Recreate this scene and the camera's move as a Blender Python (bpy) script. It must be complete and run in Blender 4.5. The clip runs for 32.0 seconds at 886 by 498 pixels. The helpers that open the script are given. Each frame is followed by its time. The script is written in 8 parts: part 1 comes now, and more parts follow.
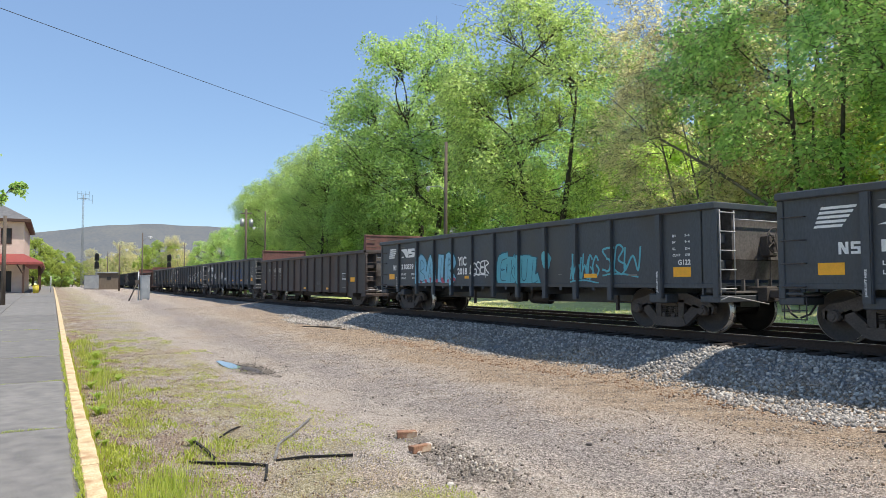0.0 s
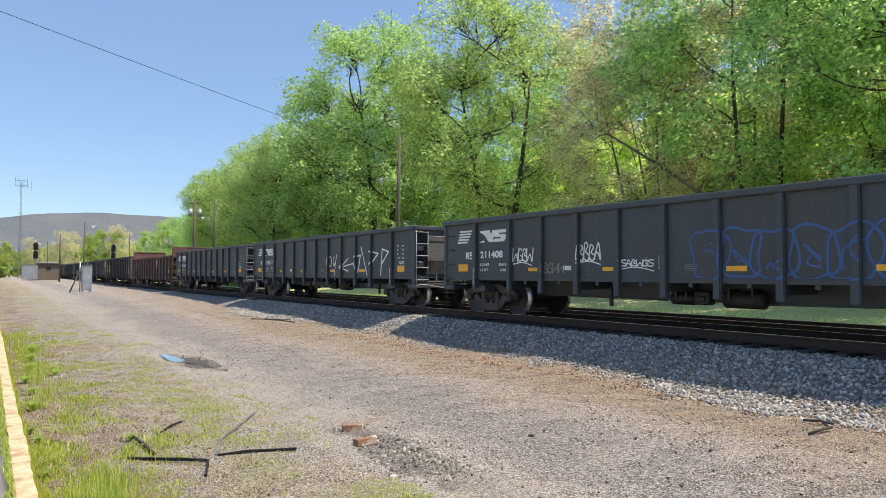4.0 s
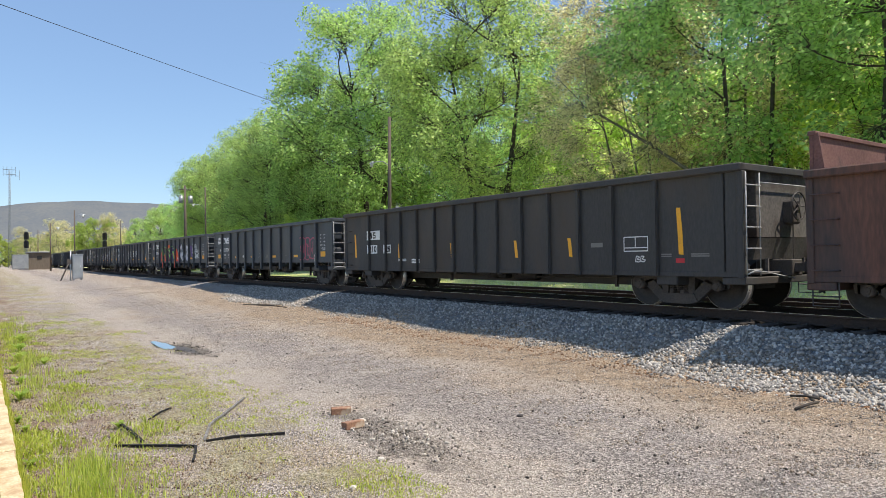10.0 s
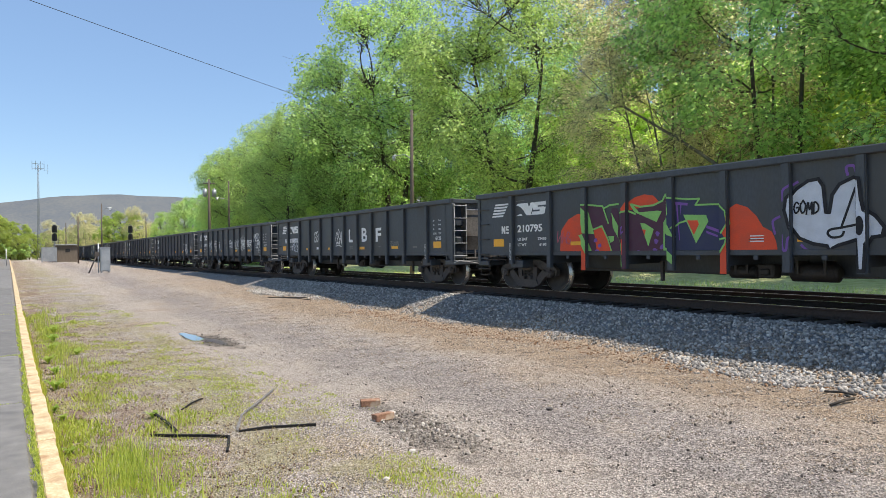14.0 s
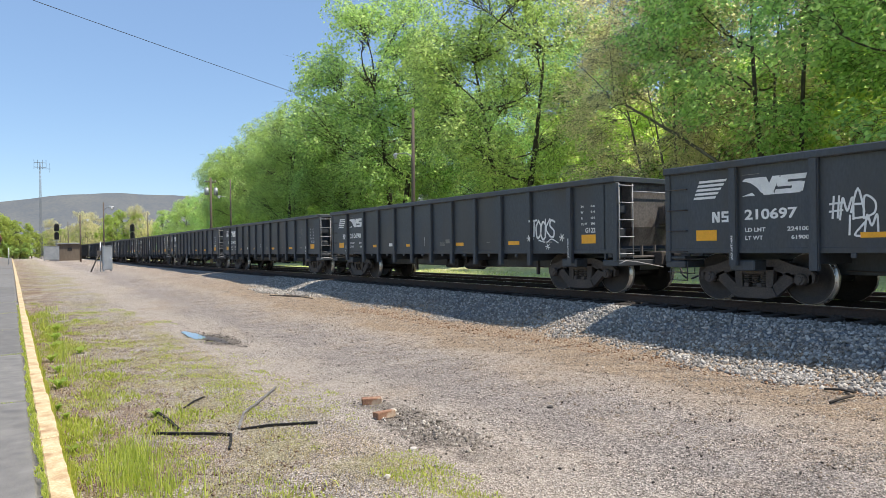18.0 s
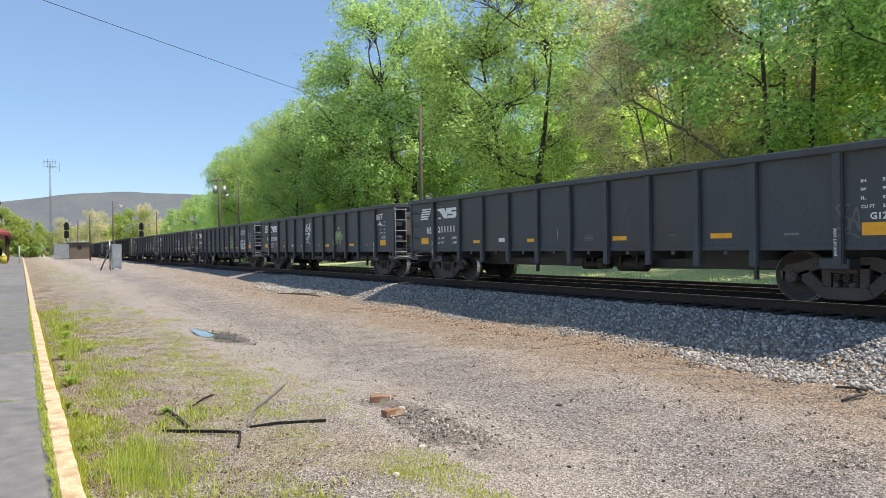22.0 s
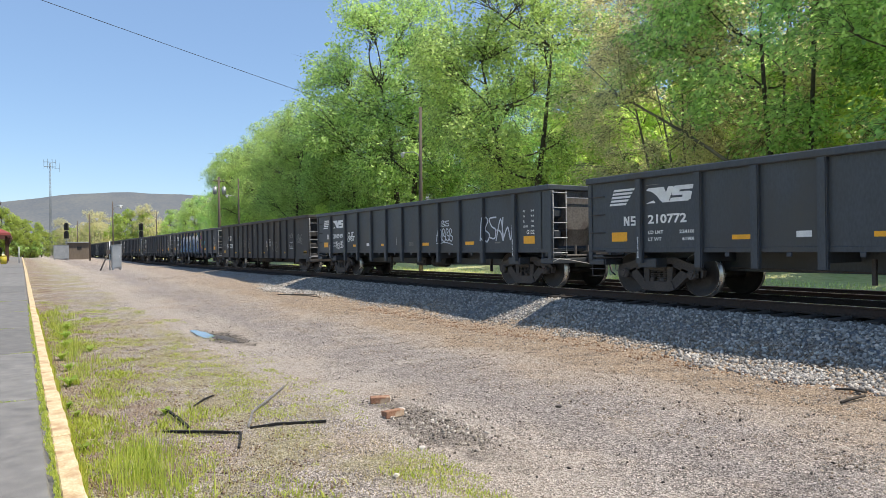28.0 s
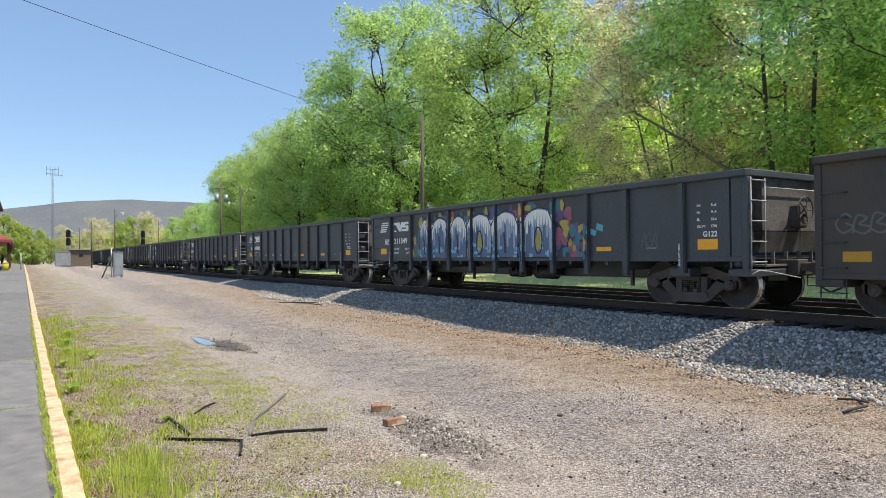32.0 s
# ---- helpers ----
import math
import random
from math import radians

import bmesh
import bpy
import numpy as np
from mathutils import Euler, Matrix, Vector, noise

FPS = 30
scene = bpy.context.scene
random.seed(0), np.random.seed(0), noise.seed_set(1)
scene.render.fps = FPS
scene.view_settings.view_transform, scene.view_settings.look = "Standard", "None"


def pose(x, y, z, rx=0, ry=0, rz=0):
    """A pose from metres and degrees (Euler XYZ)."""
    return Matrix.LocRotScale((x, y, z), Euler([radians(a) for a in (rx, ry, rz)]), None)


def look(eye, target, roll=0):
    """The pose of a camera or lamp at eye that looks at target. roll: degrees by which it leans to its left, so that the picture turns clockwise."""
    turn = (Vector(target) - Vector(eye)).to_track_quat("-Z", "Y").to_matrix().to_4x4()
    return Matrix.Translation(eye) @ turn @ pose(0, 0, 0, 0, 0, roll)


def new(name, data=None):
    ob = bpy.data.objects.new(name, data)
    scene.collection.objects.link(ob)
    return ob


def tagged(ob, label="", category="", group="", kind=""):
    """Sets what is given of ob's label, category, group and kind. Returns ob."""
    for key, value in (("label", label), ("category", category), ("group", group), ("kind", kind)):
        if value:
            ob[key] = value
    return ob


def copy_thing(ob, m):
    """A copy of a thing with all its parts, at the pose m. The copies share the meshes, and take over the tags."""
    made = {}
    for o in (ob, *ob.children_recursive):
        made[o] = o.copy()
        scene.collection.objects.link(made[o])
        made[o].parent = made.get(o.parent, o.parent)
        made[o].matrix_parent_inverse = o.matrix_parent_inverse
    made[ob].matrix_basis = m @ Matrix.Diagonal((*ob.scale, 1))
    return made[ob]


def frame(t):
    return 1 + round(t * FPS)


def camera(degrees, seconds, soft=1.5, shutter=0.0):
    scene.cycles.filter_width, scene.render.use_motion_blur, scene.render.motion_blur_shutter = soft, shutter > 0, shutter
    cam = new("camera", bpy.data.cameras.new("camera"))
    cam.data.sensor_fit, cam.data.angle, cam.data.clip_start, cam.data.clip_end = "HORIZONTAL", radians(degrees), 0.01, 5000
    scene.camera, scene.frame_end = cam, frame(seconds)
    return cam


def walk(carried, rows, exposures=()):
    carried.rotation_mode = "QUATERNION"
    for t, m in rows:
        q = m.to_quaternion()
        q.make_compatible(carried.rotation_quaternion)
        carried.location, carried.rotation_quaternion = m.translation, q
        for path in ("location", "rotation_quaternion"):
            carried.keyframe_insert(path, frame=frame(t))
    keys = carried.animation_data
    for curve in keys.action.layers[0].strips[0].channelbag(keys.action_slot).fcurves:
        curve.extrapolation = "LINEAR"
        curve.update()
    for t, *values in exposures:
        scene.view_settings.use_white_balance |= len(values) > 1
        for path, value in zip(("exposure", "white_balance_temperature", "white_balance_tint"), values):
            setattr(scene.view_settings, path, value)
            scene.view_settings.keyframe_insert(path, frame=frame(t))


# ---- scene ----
cam = camera(67.1, 32.0, soft=0.8)
PATH = [
    (0, (0.083, -0.155, 2.091), (-1.641, 0.855, 2.188), -0.2),
    (0.5, (0.083, -0.13, 2.095), (-1.627, 0.904, 2.184), 0.0),
    (1, (0.059, -0.11, 2.102), (-1.644, 0.935, 2.19), -0.1),
    (1.5, (0.099, -0.158, 2.102), (-1.595, 0.902, 2.189), 0.8),
    (2, (0.054, -0.196, 2.093), (-1.63, 0.881, 2.184), 1.1),
    (2.5, (0.041, -0.174, 2.087), (-1.578, 0.997, 2.18), 1.6),
    (3, (0.149, -0.127, 2.107), (-1.46, 1.058, 2.192), 1.6),
    (3.5, (0.175, -0.095, 2.111), (-1.466, 1.046, 2.19), 0.6),
    (5.5, (0.156, -0.106, 2.107), (-1.501, 1.012, 2.173), -0.3),
    (6, (0.133, -0.105, 2.107), (-1.528, 1.008, 2.172), -0.1),
    (6.5, (0.141, -0.109, 2.104), (-1.518, 1.005, 2.168), -0.2),
    (7, (0.103, -0.104, 2.097), (-1.551, 1.017, 2.16), -0.3),
    (7.5, (0.105, -0.1, 2.098), (-1.545, 1.028, 2.162), -0.4),
    (8, (0.139, -0.105, 2.103), (-1.509, 1.027, 2.168), -0.4),
    (8.5, (0.149, -0.113, 2.104), (-1.5, 1.018, 2.168), -0.5),
    (9, (0.13, -0.094, 2.092), (-1.515, 1.042, 2.148), -0.5),
    (9.5, (0.137, -0.052, 2.094), (-1.5, 1.096, 2.129), -0.9),
    (10, (0.193, 0.006, 2.098), (-1.448, 1.149, 2.121), -0.8),
    (10.5, (0.208, 0.028, 2.102), (-1.473, 1.112, 2.124), 0.2),
    (11, (0.202, -0.016, 2.102), (-1.488, 1.052, 2.13), 0.0),
    (11.5, (0.121, -0.068, 2.091), (-1.572, 0.996, 2.117), -0.8),
    (12, (0.123, -0.095, 2.091), (-1.563, 0.982, 2.112), -0.8),
    (12.5, (0.122, -0.091, 2.095), (-1.562, 0.986, 2.113), -0.7),
    (13, (0.12, -0.091, 2.092), (-1.562, 0.991, 2.106), -0.7),
    (13.5, (0.116, -0.09, 2.093), (-1.563, 0.997, 2.102), -0.8),
    (14, (0.119, -0.085, 2.094), (-1.556, 1.007, 2.098), -0.7),
    (14.5, (0.116, -0.086, 2.088), (-1.557, 1.01, 2.089), -0.7),
    (16.5, (0.14, -0.089, 2.101), (-1.532, 1.008, 2.099), -0.7),
    (17, (0.139, -0.088, 2.098), (-1.534, 1.008, 2.097), -0.8),
    (17.5, (0.137, -0.087, 2.096), (-1.537, 1.007, 2.095), -0.8),
    (18, (0.155, -0.092, 2.103), (-1.523, 0.996, 2.101), -0.8),
    (18.5, (0.136, -0.091, 2.096), (-1.544, 0.994, 2.092), -0.7),
    (19, (0.134, -0.088, 2.098), (-1.547, 0.995, 2.094), -0.7),
    (19.5, (0.144, -0.09, 2.098), (-1.537, 0.994, 2.095), -0.9),
    (20, (0.143, -0.097, 2.102), (-1.536, 0.989, 2.104), -0.8),
    (20.5, (0.14, -0.096, 2.097), (-1.539, 0.991, 2.099), -0.9),
    (21, (0.159, -0.1, 2.104), (-1.529, 0.974, 2.101), -1.0),
    (21.5, (0.134, -0.092, 2.095), (-1.557, 0.976, 2.089), -0.9),
    (22, (0.131, -0.088, 2.099), (-1.559, 0.981, 2.091), -0.9),
    (22.5, (0.126, -0.094, 2.099), (-1.563, 0.976, 2.091), -1.0),
    (23, (0.134, -0.096, 2.097), (-1.555, 0.975, 2.088), -1.0),
    (23.5, (0.139, -0.098, 2.1), (-1.55, 0.973, 2.091), -1.0),
    (24, (0.139, -0.102, 2.099), (-1.55, 0.968, 2.089), -1.1),
    (24.5, (0.122, -0.106, 2.094), (-1.565, 0.968, 2.086), -0.9),
    (25, (0.111, -0.098, 2.093), (-1.571, 0.986, 2.083), -1.0),
    (25.5, (0.145, -0.104, 2.097), (-1.536, 0.98, 2.086), -0.9),
    (27.5, (0.146, -0.097, 2.098), (-1.543, 0.974, 2.088), -0.7),
    (28, (0.145, -0.105, 2.105), (-1.545, 0.965, 2.1), -0.8),
    (28.5, (0.144, -0.104, 2.101), (-1.546, 0.966, 2.098), -0.8),
    (29, (0.151, -0.1, 2.109), (-1.541, 0.967, 2.111), -0.8),
    (29.5, (0.156, -0.105, 2.107), (-1.536, 0.961, 2.118), -0.8),
    (30, (0.144, -0.116, 2.104), (-1.548, 0.95, 2.118), -0.6),
    (30.5, (0.123, -0.103, 2.099), (-1.568, 0.964, 2.115), -0.7),
    (31, (0.128, -0.101, 2.105), (-1.562, 0.967, 2.121), -0.8),
    (31.5, (0.144, -0.107, 2.105), (-1.547, 0.961, 2.123), -0.8),
    (32, (0.151, -0.117, 2.103), (-1.541, 0.95, 2.123), -0.6),
]
walk(cam, [(t, look(e, g, r)) for t, e, g, r in PATH])

# ---- light ----
SUN = Vector((0.33, 0.31, 0.89)).normalized()
world = bpy.data.worlds.new("sky")
scene.world = world
world.use_nodes = True
wn = world.node_tree.nodes
sky = wn.new("ShaderNodeTexSky")
sky.sky_type, sky.sun_disc = "NISHITA", False
sky.sun_elevation = math.asin(SUN.z)
sky.sun_rotation = math.atan2(SUN.x, SUN.y)
sky.air_density, sky.dust_density, sky.ozone_density = 1.0, 0.1, 1.0
deep = wn.new("ShaderNodeMixRGB")
deep.blend_type = "MULTIPLY"
deep.inputs[0].default_value, deep.inputs[2].default_value = 1.0, (0.93, 1.03, 1.09, 1)
world.node_tree.links.new(sky.outputs[0], deep.inputs[1])
even = wn.new("ShaderNodeMixRGB")
even.inputs[0].default_value, even.inputs[2].default_value = 0.40, (2.3, 3.5, 5.8, 1)
world.node_tree.links.new(deep.outputs[0], even.inputs[1])
world.node_tree.links.new(even.outputs[0], wn["Background"].inputs[0])
wn["Background"].inputs[1].default_value = 0.097
sun = new("sun", bpy.data.lights.new("sun", "SUN"))
sun.data.energy, sun.data.angle, sun.data.color = 3.7, radians(0.53), (1.0, 0.915, 0.795)
sun.matrix_world = look(SUN * 50, (0, 0, 0))
scene.view_settings.exposure = 0.66


# ---- materials ----
def nodes_of(name):
    m = bpy.data.materials.new(name)
    m.use_nodes = True
    return m, m.node_tree.nodes, m.node_tree.links, m.node_tree.nodes["Principled BSDF"]


def ramp_node(n, stops):
    r = n.new("ShaderNodeValToRGB")
    while len(r.color_ramp.elements) < len(stops):
        r.color_ramp.elements.new(0.5)
    for e, (p, c) in zip(r.color_ramp.elements, stops):
        e.position, e.color = p, (*c, 1) if len(c) == 3 else c
    return r


def surf(name, dark, light, scale=4.0, fine=40.0, rough=0.8, metal=0.0, bump=0.3, depth=0.01, stain=None, stain_scale=1.2, stretch=(1, 1, 1), per_object=0.0):
    """A surface of two tones: broad patches, fine grain, relief, and stains of a third tone."""
    m, n, l, b = nodes_of(name)
    co = n.new("ShaderNodeTexCoord")
    mp = n.new("ShaderNodeMapping")
    mp.inputs["Scale"].default_value = stretch
    l.new(co.outputs["Object"], mp.inputs[0])
    broad, grain = n.new("ShaderNodeTexNoise"), n.new("ShaderNodeTexNoise")
    broad.inputs["Scale"].default_value, broad.inputs["Detail"].default_value = scale, 5
    grain.inputs["Scale"].default_value, grain.inputs["Detail"].default_value = fine, 3
    for t in (broad, grain):
        l.new(mp.outputs[0], t.inputs["Vector"])
    mid = n.new("ShaderNodeMath")
    mid.operation = "MULTIPLY_ADD"
    mid.inputs[1].default_value = 0.45
    half = n.new("ShaderNodeMath")
    half.operation = "MULTIPLY"
    half.inputs[1].default_value = 0.55
    l.new(broad.outputs[0], half.inputs[0])
    l.new(grain.outputs[0], mid.inputs[0])
    l.new(half.outputs[0], mid.inputs[2])
    r = ramp_node(n, [(0.36, dark), (0.64, light)])
    l.new(mid.outputs[0], r.inputs[0])
    out = r.outputs[0]
    if stain:
        s = n.new("ShaderNodeTexNoise")
        s.inputs["Scale"].default_value, s.inputs["Detail"].default_value = stain_scale, 8
        l.new(mp.outputs[0], s.inputs["Vector"])
        sr = ramp_node(n, [(0.5, (0, 0, 0)), (0.68, (1, 1, 1))])
        l.new(s.outputs[0], sr.inputs[0])
        mx = n.new("ShaderNodeMixRGB")
        mx.inputs[2].default_value = (*stain, 1)
        l.new(sr.outputs[0], mx.inputs[0])
        l.new(out, mx.inputs[1])
        out = mx.outputs[0]
    if per_object:
        oi, hsv = n.new("ShaderNodeObjectInfo"), n.new("ShaderNodeHueSaturation")
        mr = n.new("ShaderNodeMapRange")
        mr.inputs[3].default_value, mr.inputs[4].default_value = 1 - per_object, 1 + per_object
        l.new(oi.outputs["Random"], mr.inputs[0])
        l.new(mr.outputs[0], hsv.inputs["Value"])
        l.new(out, hsv.inputs["Color"])
        out = hsv.outputs[0]
    l.new(out, b.inputs["Base Color"])
    b.inputs["Metallic"].default_value = metal
    rr = ramp_node(n, [(0.3, (rough * 0.8,) * 3), (0.7, (min(1, rough * 1.15),) * 3)])
    l.new(broad.outputs[0], rr.inputs[0])
    l.new(rr.outputs[0], b.inputs["Roughness"])
    bp = n.new("ShaderNodeBump")
    bp.inputs["Strength"].default_value, bp.inputs["Distance"].default_value = bump, depth
    l.new(mid.outputs[0], bp.inputs["Height"])
    l.new(bp.outputs[0], b.inputs["Normal"])
    return m


def foliage(name, dark, light, shine=0.62):
    m, n, l, b = nodes_of(name)
    geo, oi = n.new("ShaderNodeNewGeometry"), n.new("ShaderNodeObjectInfo")
    r = ramp_node(n, [(0.08, dark), (0.85, light)])
    drift = n.new("ShaderNodeTexNoise")
    drift.inputs["Scale"].default_value, drift.inputs["Detail"].default_value = 0.55, 3
    l.new(geo.outputs["Position"], drift.inputs["Vector"])
    both = n.new("ShaderNodeMixRGB")
    both.inputs[0].default_value = 0.28
    l.new(geo.outputs["Random Per Island"], both.inputs[1])
    l.new(drift.outputs[0], both.inputs[2])
    l.new(both.outputs[0], r.inputs[0])
    hsv, mr = n.new("ShaderNodeHueSaturation"), n.new("ShaderNodeMapRange")
    mr.inputs[3].default_value, mr.inputs[4].default_value = 0.492, 0.512
    l.new(oi.outputs["Random"], mr.inputs[0])
    l.new(mr.outputs[0], hsv.inputs["Hue"])
    l.new(r.outputs[0], hsv.inputs["Color"])
    l.new(hsv.outputs[0], b.inputs["Base Color"])
    b.inputs["Roughness"].default_value = 0.55
    b.inputs["Specular IOR Level"].default_value = 0.30
    tr, mx = n.new("ShaderNodeBsdfTranslucent"), n.new("ShaderNodeMixShader")
    bright = n.new("ShaderNodeHueSaturation")
    bright.inputs["Value"].default_value, bright.inputs["Saturation"].default_value = 1.55, 1.05
    l.new(hsv.outputs[0], bright.inputs["Color"])
    l.new(bright.outputs[0], tr.inputs[0])
    mx.inputs[0].default_value = shine
    l.new(b.outputs[0], mx.inputs[1])
    l.new(tr.outputs[0], mx.inputs[2])
    l.new(mx.outputs[0], n["Material Output"].inputs[0])
    return m


M_CAR = surf("black_car_paint", (0.037, 0.0435, 0.052), (0.062, 0.072, 0.085), 1.5, 30, 0.55, 0, 0.12, 0.004, (0.052, 0.051, 0.050), 0.8, (1, 1, 0.35))
M_RUST = surf("rusty_car_paint", (0.045, 0.030, 0.027), (0.165, 0.078, 0.056), 0.9, 16, 0.8, 0, 0.35, 0.005, (0.048, 0.044, 0.044), 0.55, (1, 1, 0.22))
M_WORN = surf("grimy_brown_car_paint", (0.056, 0.051, 0.050), (0.102, 0.088, 0.082), 1.2, 25, 0.8, 0, 0.3, 0.005, (0.090, 0.060, 0.05), 0.5, (1, 1, 0.3))
M_TWIG = surf("grey_twig", (0.10, 0.088, 0.072), (0.22, 0.195, 0.165), 3, 18, 0.95, 0, 0.5, 0.01)
M_RUSTEND = surf("bare_rusty_steel", (0.125, 0.052, 0.045), (0.22, 0.105, 0.088), 1.5, 25, 0.85, 0, 0.3, 0.005, (0.07, 0.05, 0.04), 1.2)
M_GREYCAR = surf("faded_car_paint", (0.038, 0.037, 0.037), (0.063, 0.059, 0.056), 1.4, 28, 0.75, 0, 0.2, 0.004, (0.075, 0.060, 0.048), 0.9, (1, 1, 0.3))
M_END = surf("grey_end_paint", (0.075, 0.068, 0.062), (0.165, 0.150, 0.138), 2.0, 20, 0.85, 0, 0.3, 0.006, (0.05, 0.035, 0.028), 1.4)
M_TRUCK = surf("grimy_cast_steel", (0.045, 0.039, 0.036), (0.105, 0.090, 0.080), 3.0, 40, 0.85, 0, 0.5, 0.006)
M_WHEEL = surf("wheel_steel", (0.022, 0.019, 0.018), (0.046, 0.040, 0.036), 3.0, 30, 0.6, 0.2, 0.2, 0.003)
M_TREAD = surf("polished_tread", (0.35, 0.34, 0.33), (0.55, 0.54, 0.53), 8, 60, 0.3, 0.9, 0.1, 0.001)
M_GRAB = surf("worn_grab_iron", (0.25, 0.25, 0.25), (0.5, 0.5, 0.5), 6, 50, 0.6, 0, 0.2, 0.002)
M_RAIL = surf("rail_steel", (0.030, 0.020, 0.015), (0.065, 0.042, 0.032), 3, 30, 0.85, 0, 0.4, 0.003)
M_RAILTOP = surf("polished_rail_head", (0.40, 0.39, 0.38), (0.60, 0.59, 0.58), 3, 40, 0.28, 0.9, 0.1, 0.001)
M_TIE = surf("creosoted_tie", (0.020, 0.017, 0.015), (0.07, 0.058, 0.05), 5, 40, 0.95, 0, 0.7, 0.01, per_object=0.3)
M_BARK = surf("bark", (0.025, 0.020, 0.016), (0.085, 0.070, 0.055), 3, 18, 0.95, 0, 0.9, 0.03)
M_POLE = surf("weathered_pole_wood", (0.06, 0.045, 0.035), (0.16, 0.125, 0.10), 2, 20, 0.95, 0, 0.5, 0.01, stretch=(4, 4, 0.3))
M_GALV = surf("galvanised_steel", (0.28, 0.30, 0.32), (0.42, 0.44, 0.46), 2, 30, 0.5, 0.4, 0.1, 0.002)
M_LEAF = foliage("maple_leaf", (0.155, 0.265, 0.075), (0.61, 0.74, 0.27), 0.42)
M_LEAF_DARK = foliage("deep_leaf", (0.14, 0.28, 0.09), (0.54, 0.72, 0.29), 0.58)
M_LEAF_OLIVE = foliage("budding_leaf", (0.38, 0.36, 0.19), (0.74, 0.69, 0.42))
M_LEAF_MUTED = foliage("roadside_leaf", (0.22, 0.28, 0.06), (0.46, 0.52, 0.16))
# brighter leaf colour with the glow of sun on foliage painted in
M_LEAF_YELLOW = foliage("sun_tinted_leaf", (0.34, 0.45, 0.11), (0.70, 0.79, 0.32))
M_ASPHALT = surf("platform_asphalt", (0.115, 0.109, 0.102), (0.222, 0.211, 0.197), 4.0, 90, 0.95, 0, 0.8, 0.006, (0.215, 0.203, 0.188), 1.8, per_object=0.12)
M_KERB = surf("painted_kerb", (0.47, 0.33, 0.165), (0.76, 0.62, 0.40), 5, 50, 0.9, 0, 0.9, 0.008, (0.38, 0.22, 0.11), 3.5)
# blue-grey haze of the distance is mixed into the ridge colour
M_HILL = surf("wooded_ridge_haze_tint", (0.100, 0.112, 0.124), (0.150, 0.155, 0.150), 0.012, 0.10, 1.0, 0, 0.0, 1.0)


# ---- mesh helpers ----
def part(name, bm, material, parent=None, label=""):
    me = bpy.data.meshes.new(name)
    bm.to_mesh(me)
    bm.free()
    for m in material if isinstance(material, (list, tuple)) else (material,):
        me.materials.append(m)
    ob = new(name, me)
    ob.parent = parent
    return tagged(ob, label)


def share(name, ob, parent, m):
    """Another part on the same mesh."""
    o = new(name, ob.data)
    o.parent = parent
    o.matrix_local = m
    return o


def box(bm, x0, x1, y0, y1, z0, z1, bevel=0.0, mi=0):
    m = Matrix.LocRotScale(((x0 + x1) / 2, (y0 + y1) / 2, (z0 + z1) / 2), None, (abs(x1 - x0), abs(y1 - y0), abs(z1 - z0)))
    vs = bmesh.ops.create_cube(bm, size=1, matrix=m)["verts"]
    fs = {f for v in vs for f in v.link_faces}
    if bevel:
        r = bmesh.ops.bevel(bm, geom=list({e for v in vs for e in v.link_edges}), offset=bevel, segments=1, affect="EDGES")
        fs |= set(r["faces"])
    for f in fs:
        if f.is_valid:
            f.material_index = mi
    return bm


def tube(bm, a, b, r0, r1=None, seg=8, mi=0, caps=True):
    a, b = Vector(a), Vector(b)
    d = b - a
    m = Matrix.Translation((a + b) / 2) @ d.to_track_quat("Z", "Y").to_matrix().to_4x4()
    vs = bmesh.ops.create_cone(bm, cap_ends=caps, segments=seg, radius1=r0, radius2=r0 if r1 is None else r1, depth=d.length, matrix=m)["verts"]
    for f in {f for v in vs for f in v.link_faces}:
        f.material_index, f.smooth = mi, seg > 5 and len(f.verts) == 4
    return bm


def bent(bm, pts, r, seg=6, mi=0):
    """A rod swept along some points."""
    pts = [Vector(p) for p in pts]
    rings, side = [], None
    for i, p in enumerate(pts):
        d = (pts[min(i + 1, len(pts) - 1)] - pts[max(i - 1, 0)]).normalized()
        side = d.orthogonal().normalized() if side is None else (side - d * side.dot(d)).normalized()
        up = d.cross(side)
        rings.append([bm.verts.new(p + (side * math.cos(k * 2 * math.pi / seg) + up * math.sin(k * 2 * math.pi / seg)) * r) for k in range(seg)])
    for a, b in zip(rings, rings[1:]):
        for k in range(seg):
            f = bm.faces.new((a[k], a[(k + 1) % seg], b[(k + 1) % seg], b[k]))
            f.material_index, f.smooth = mi, seg > 4
    bm.faces.new(rings[0][::-1])
    bm.faces.new(rings[-1])
    return bm


def prism(bm, outline, y0, y1, mi=0):
    """An outline in x and z, thick from y0 to y1."""
    a = [bm.verts.new((x, y0, z)) for x, z in outline]
    b = [bm.verts.new((x, y1, z)) for x, z in outline]
    k = len(outline)
    fs = [bm.faces.new(a), bm.faces.new(b[::-1])] + [bm.faces.new((a[i], b[i], b[(i + 1) % k], a[(i + 1) % k])) for i in range(k)]
    for f in fs:
        f.material_index = mi
    return bm


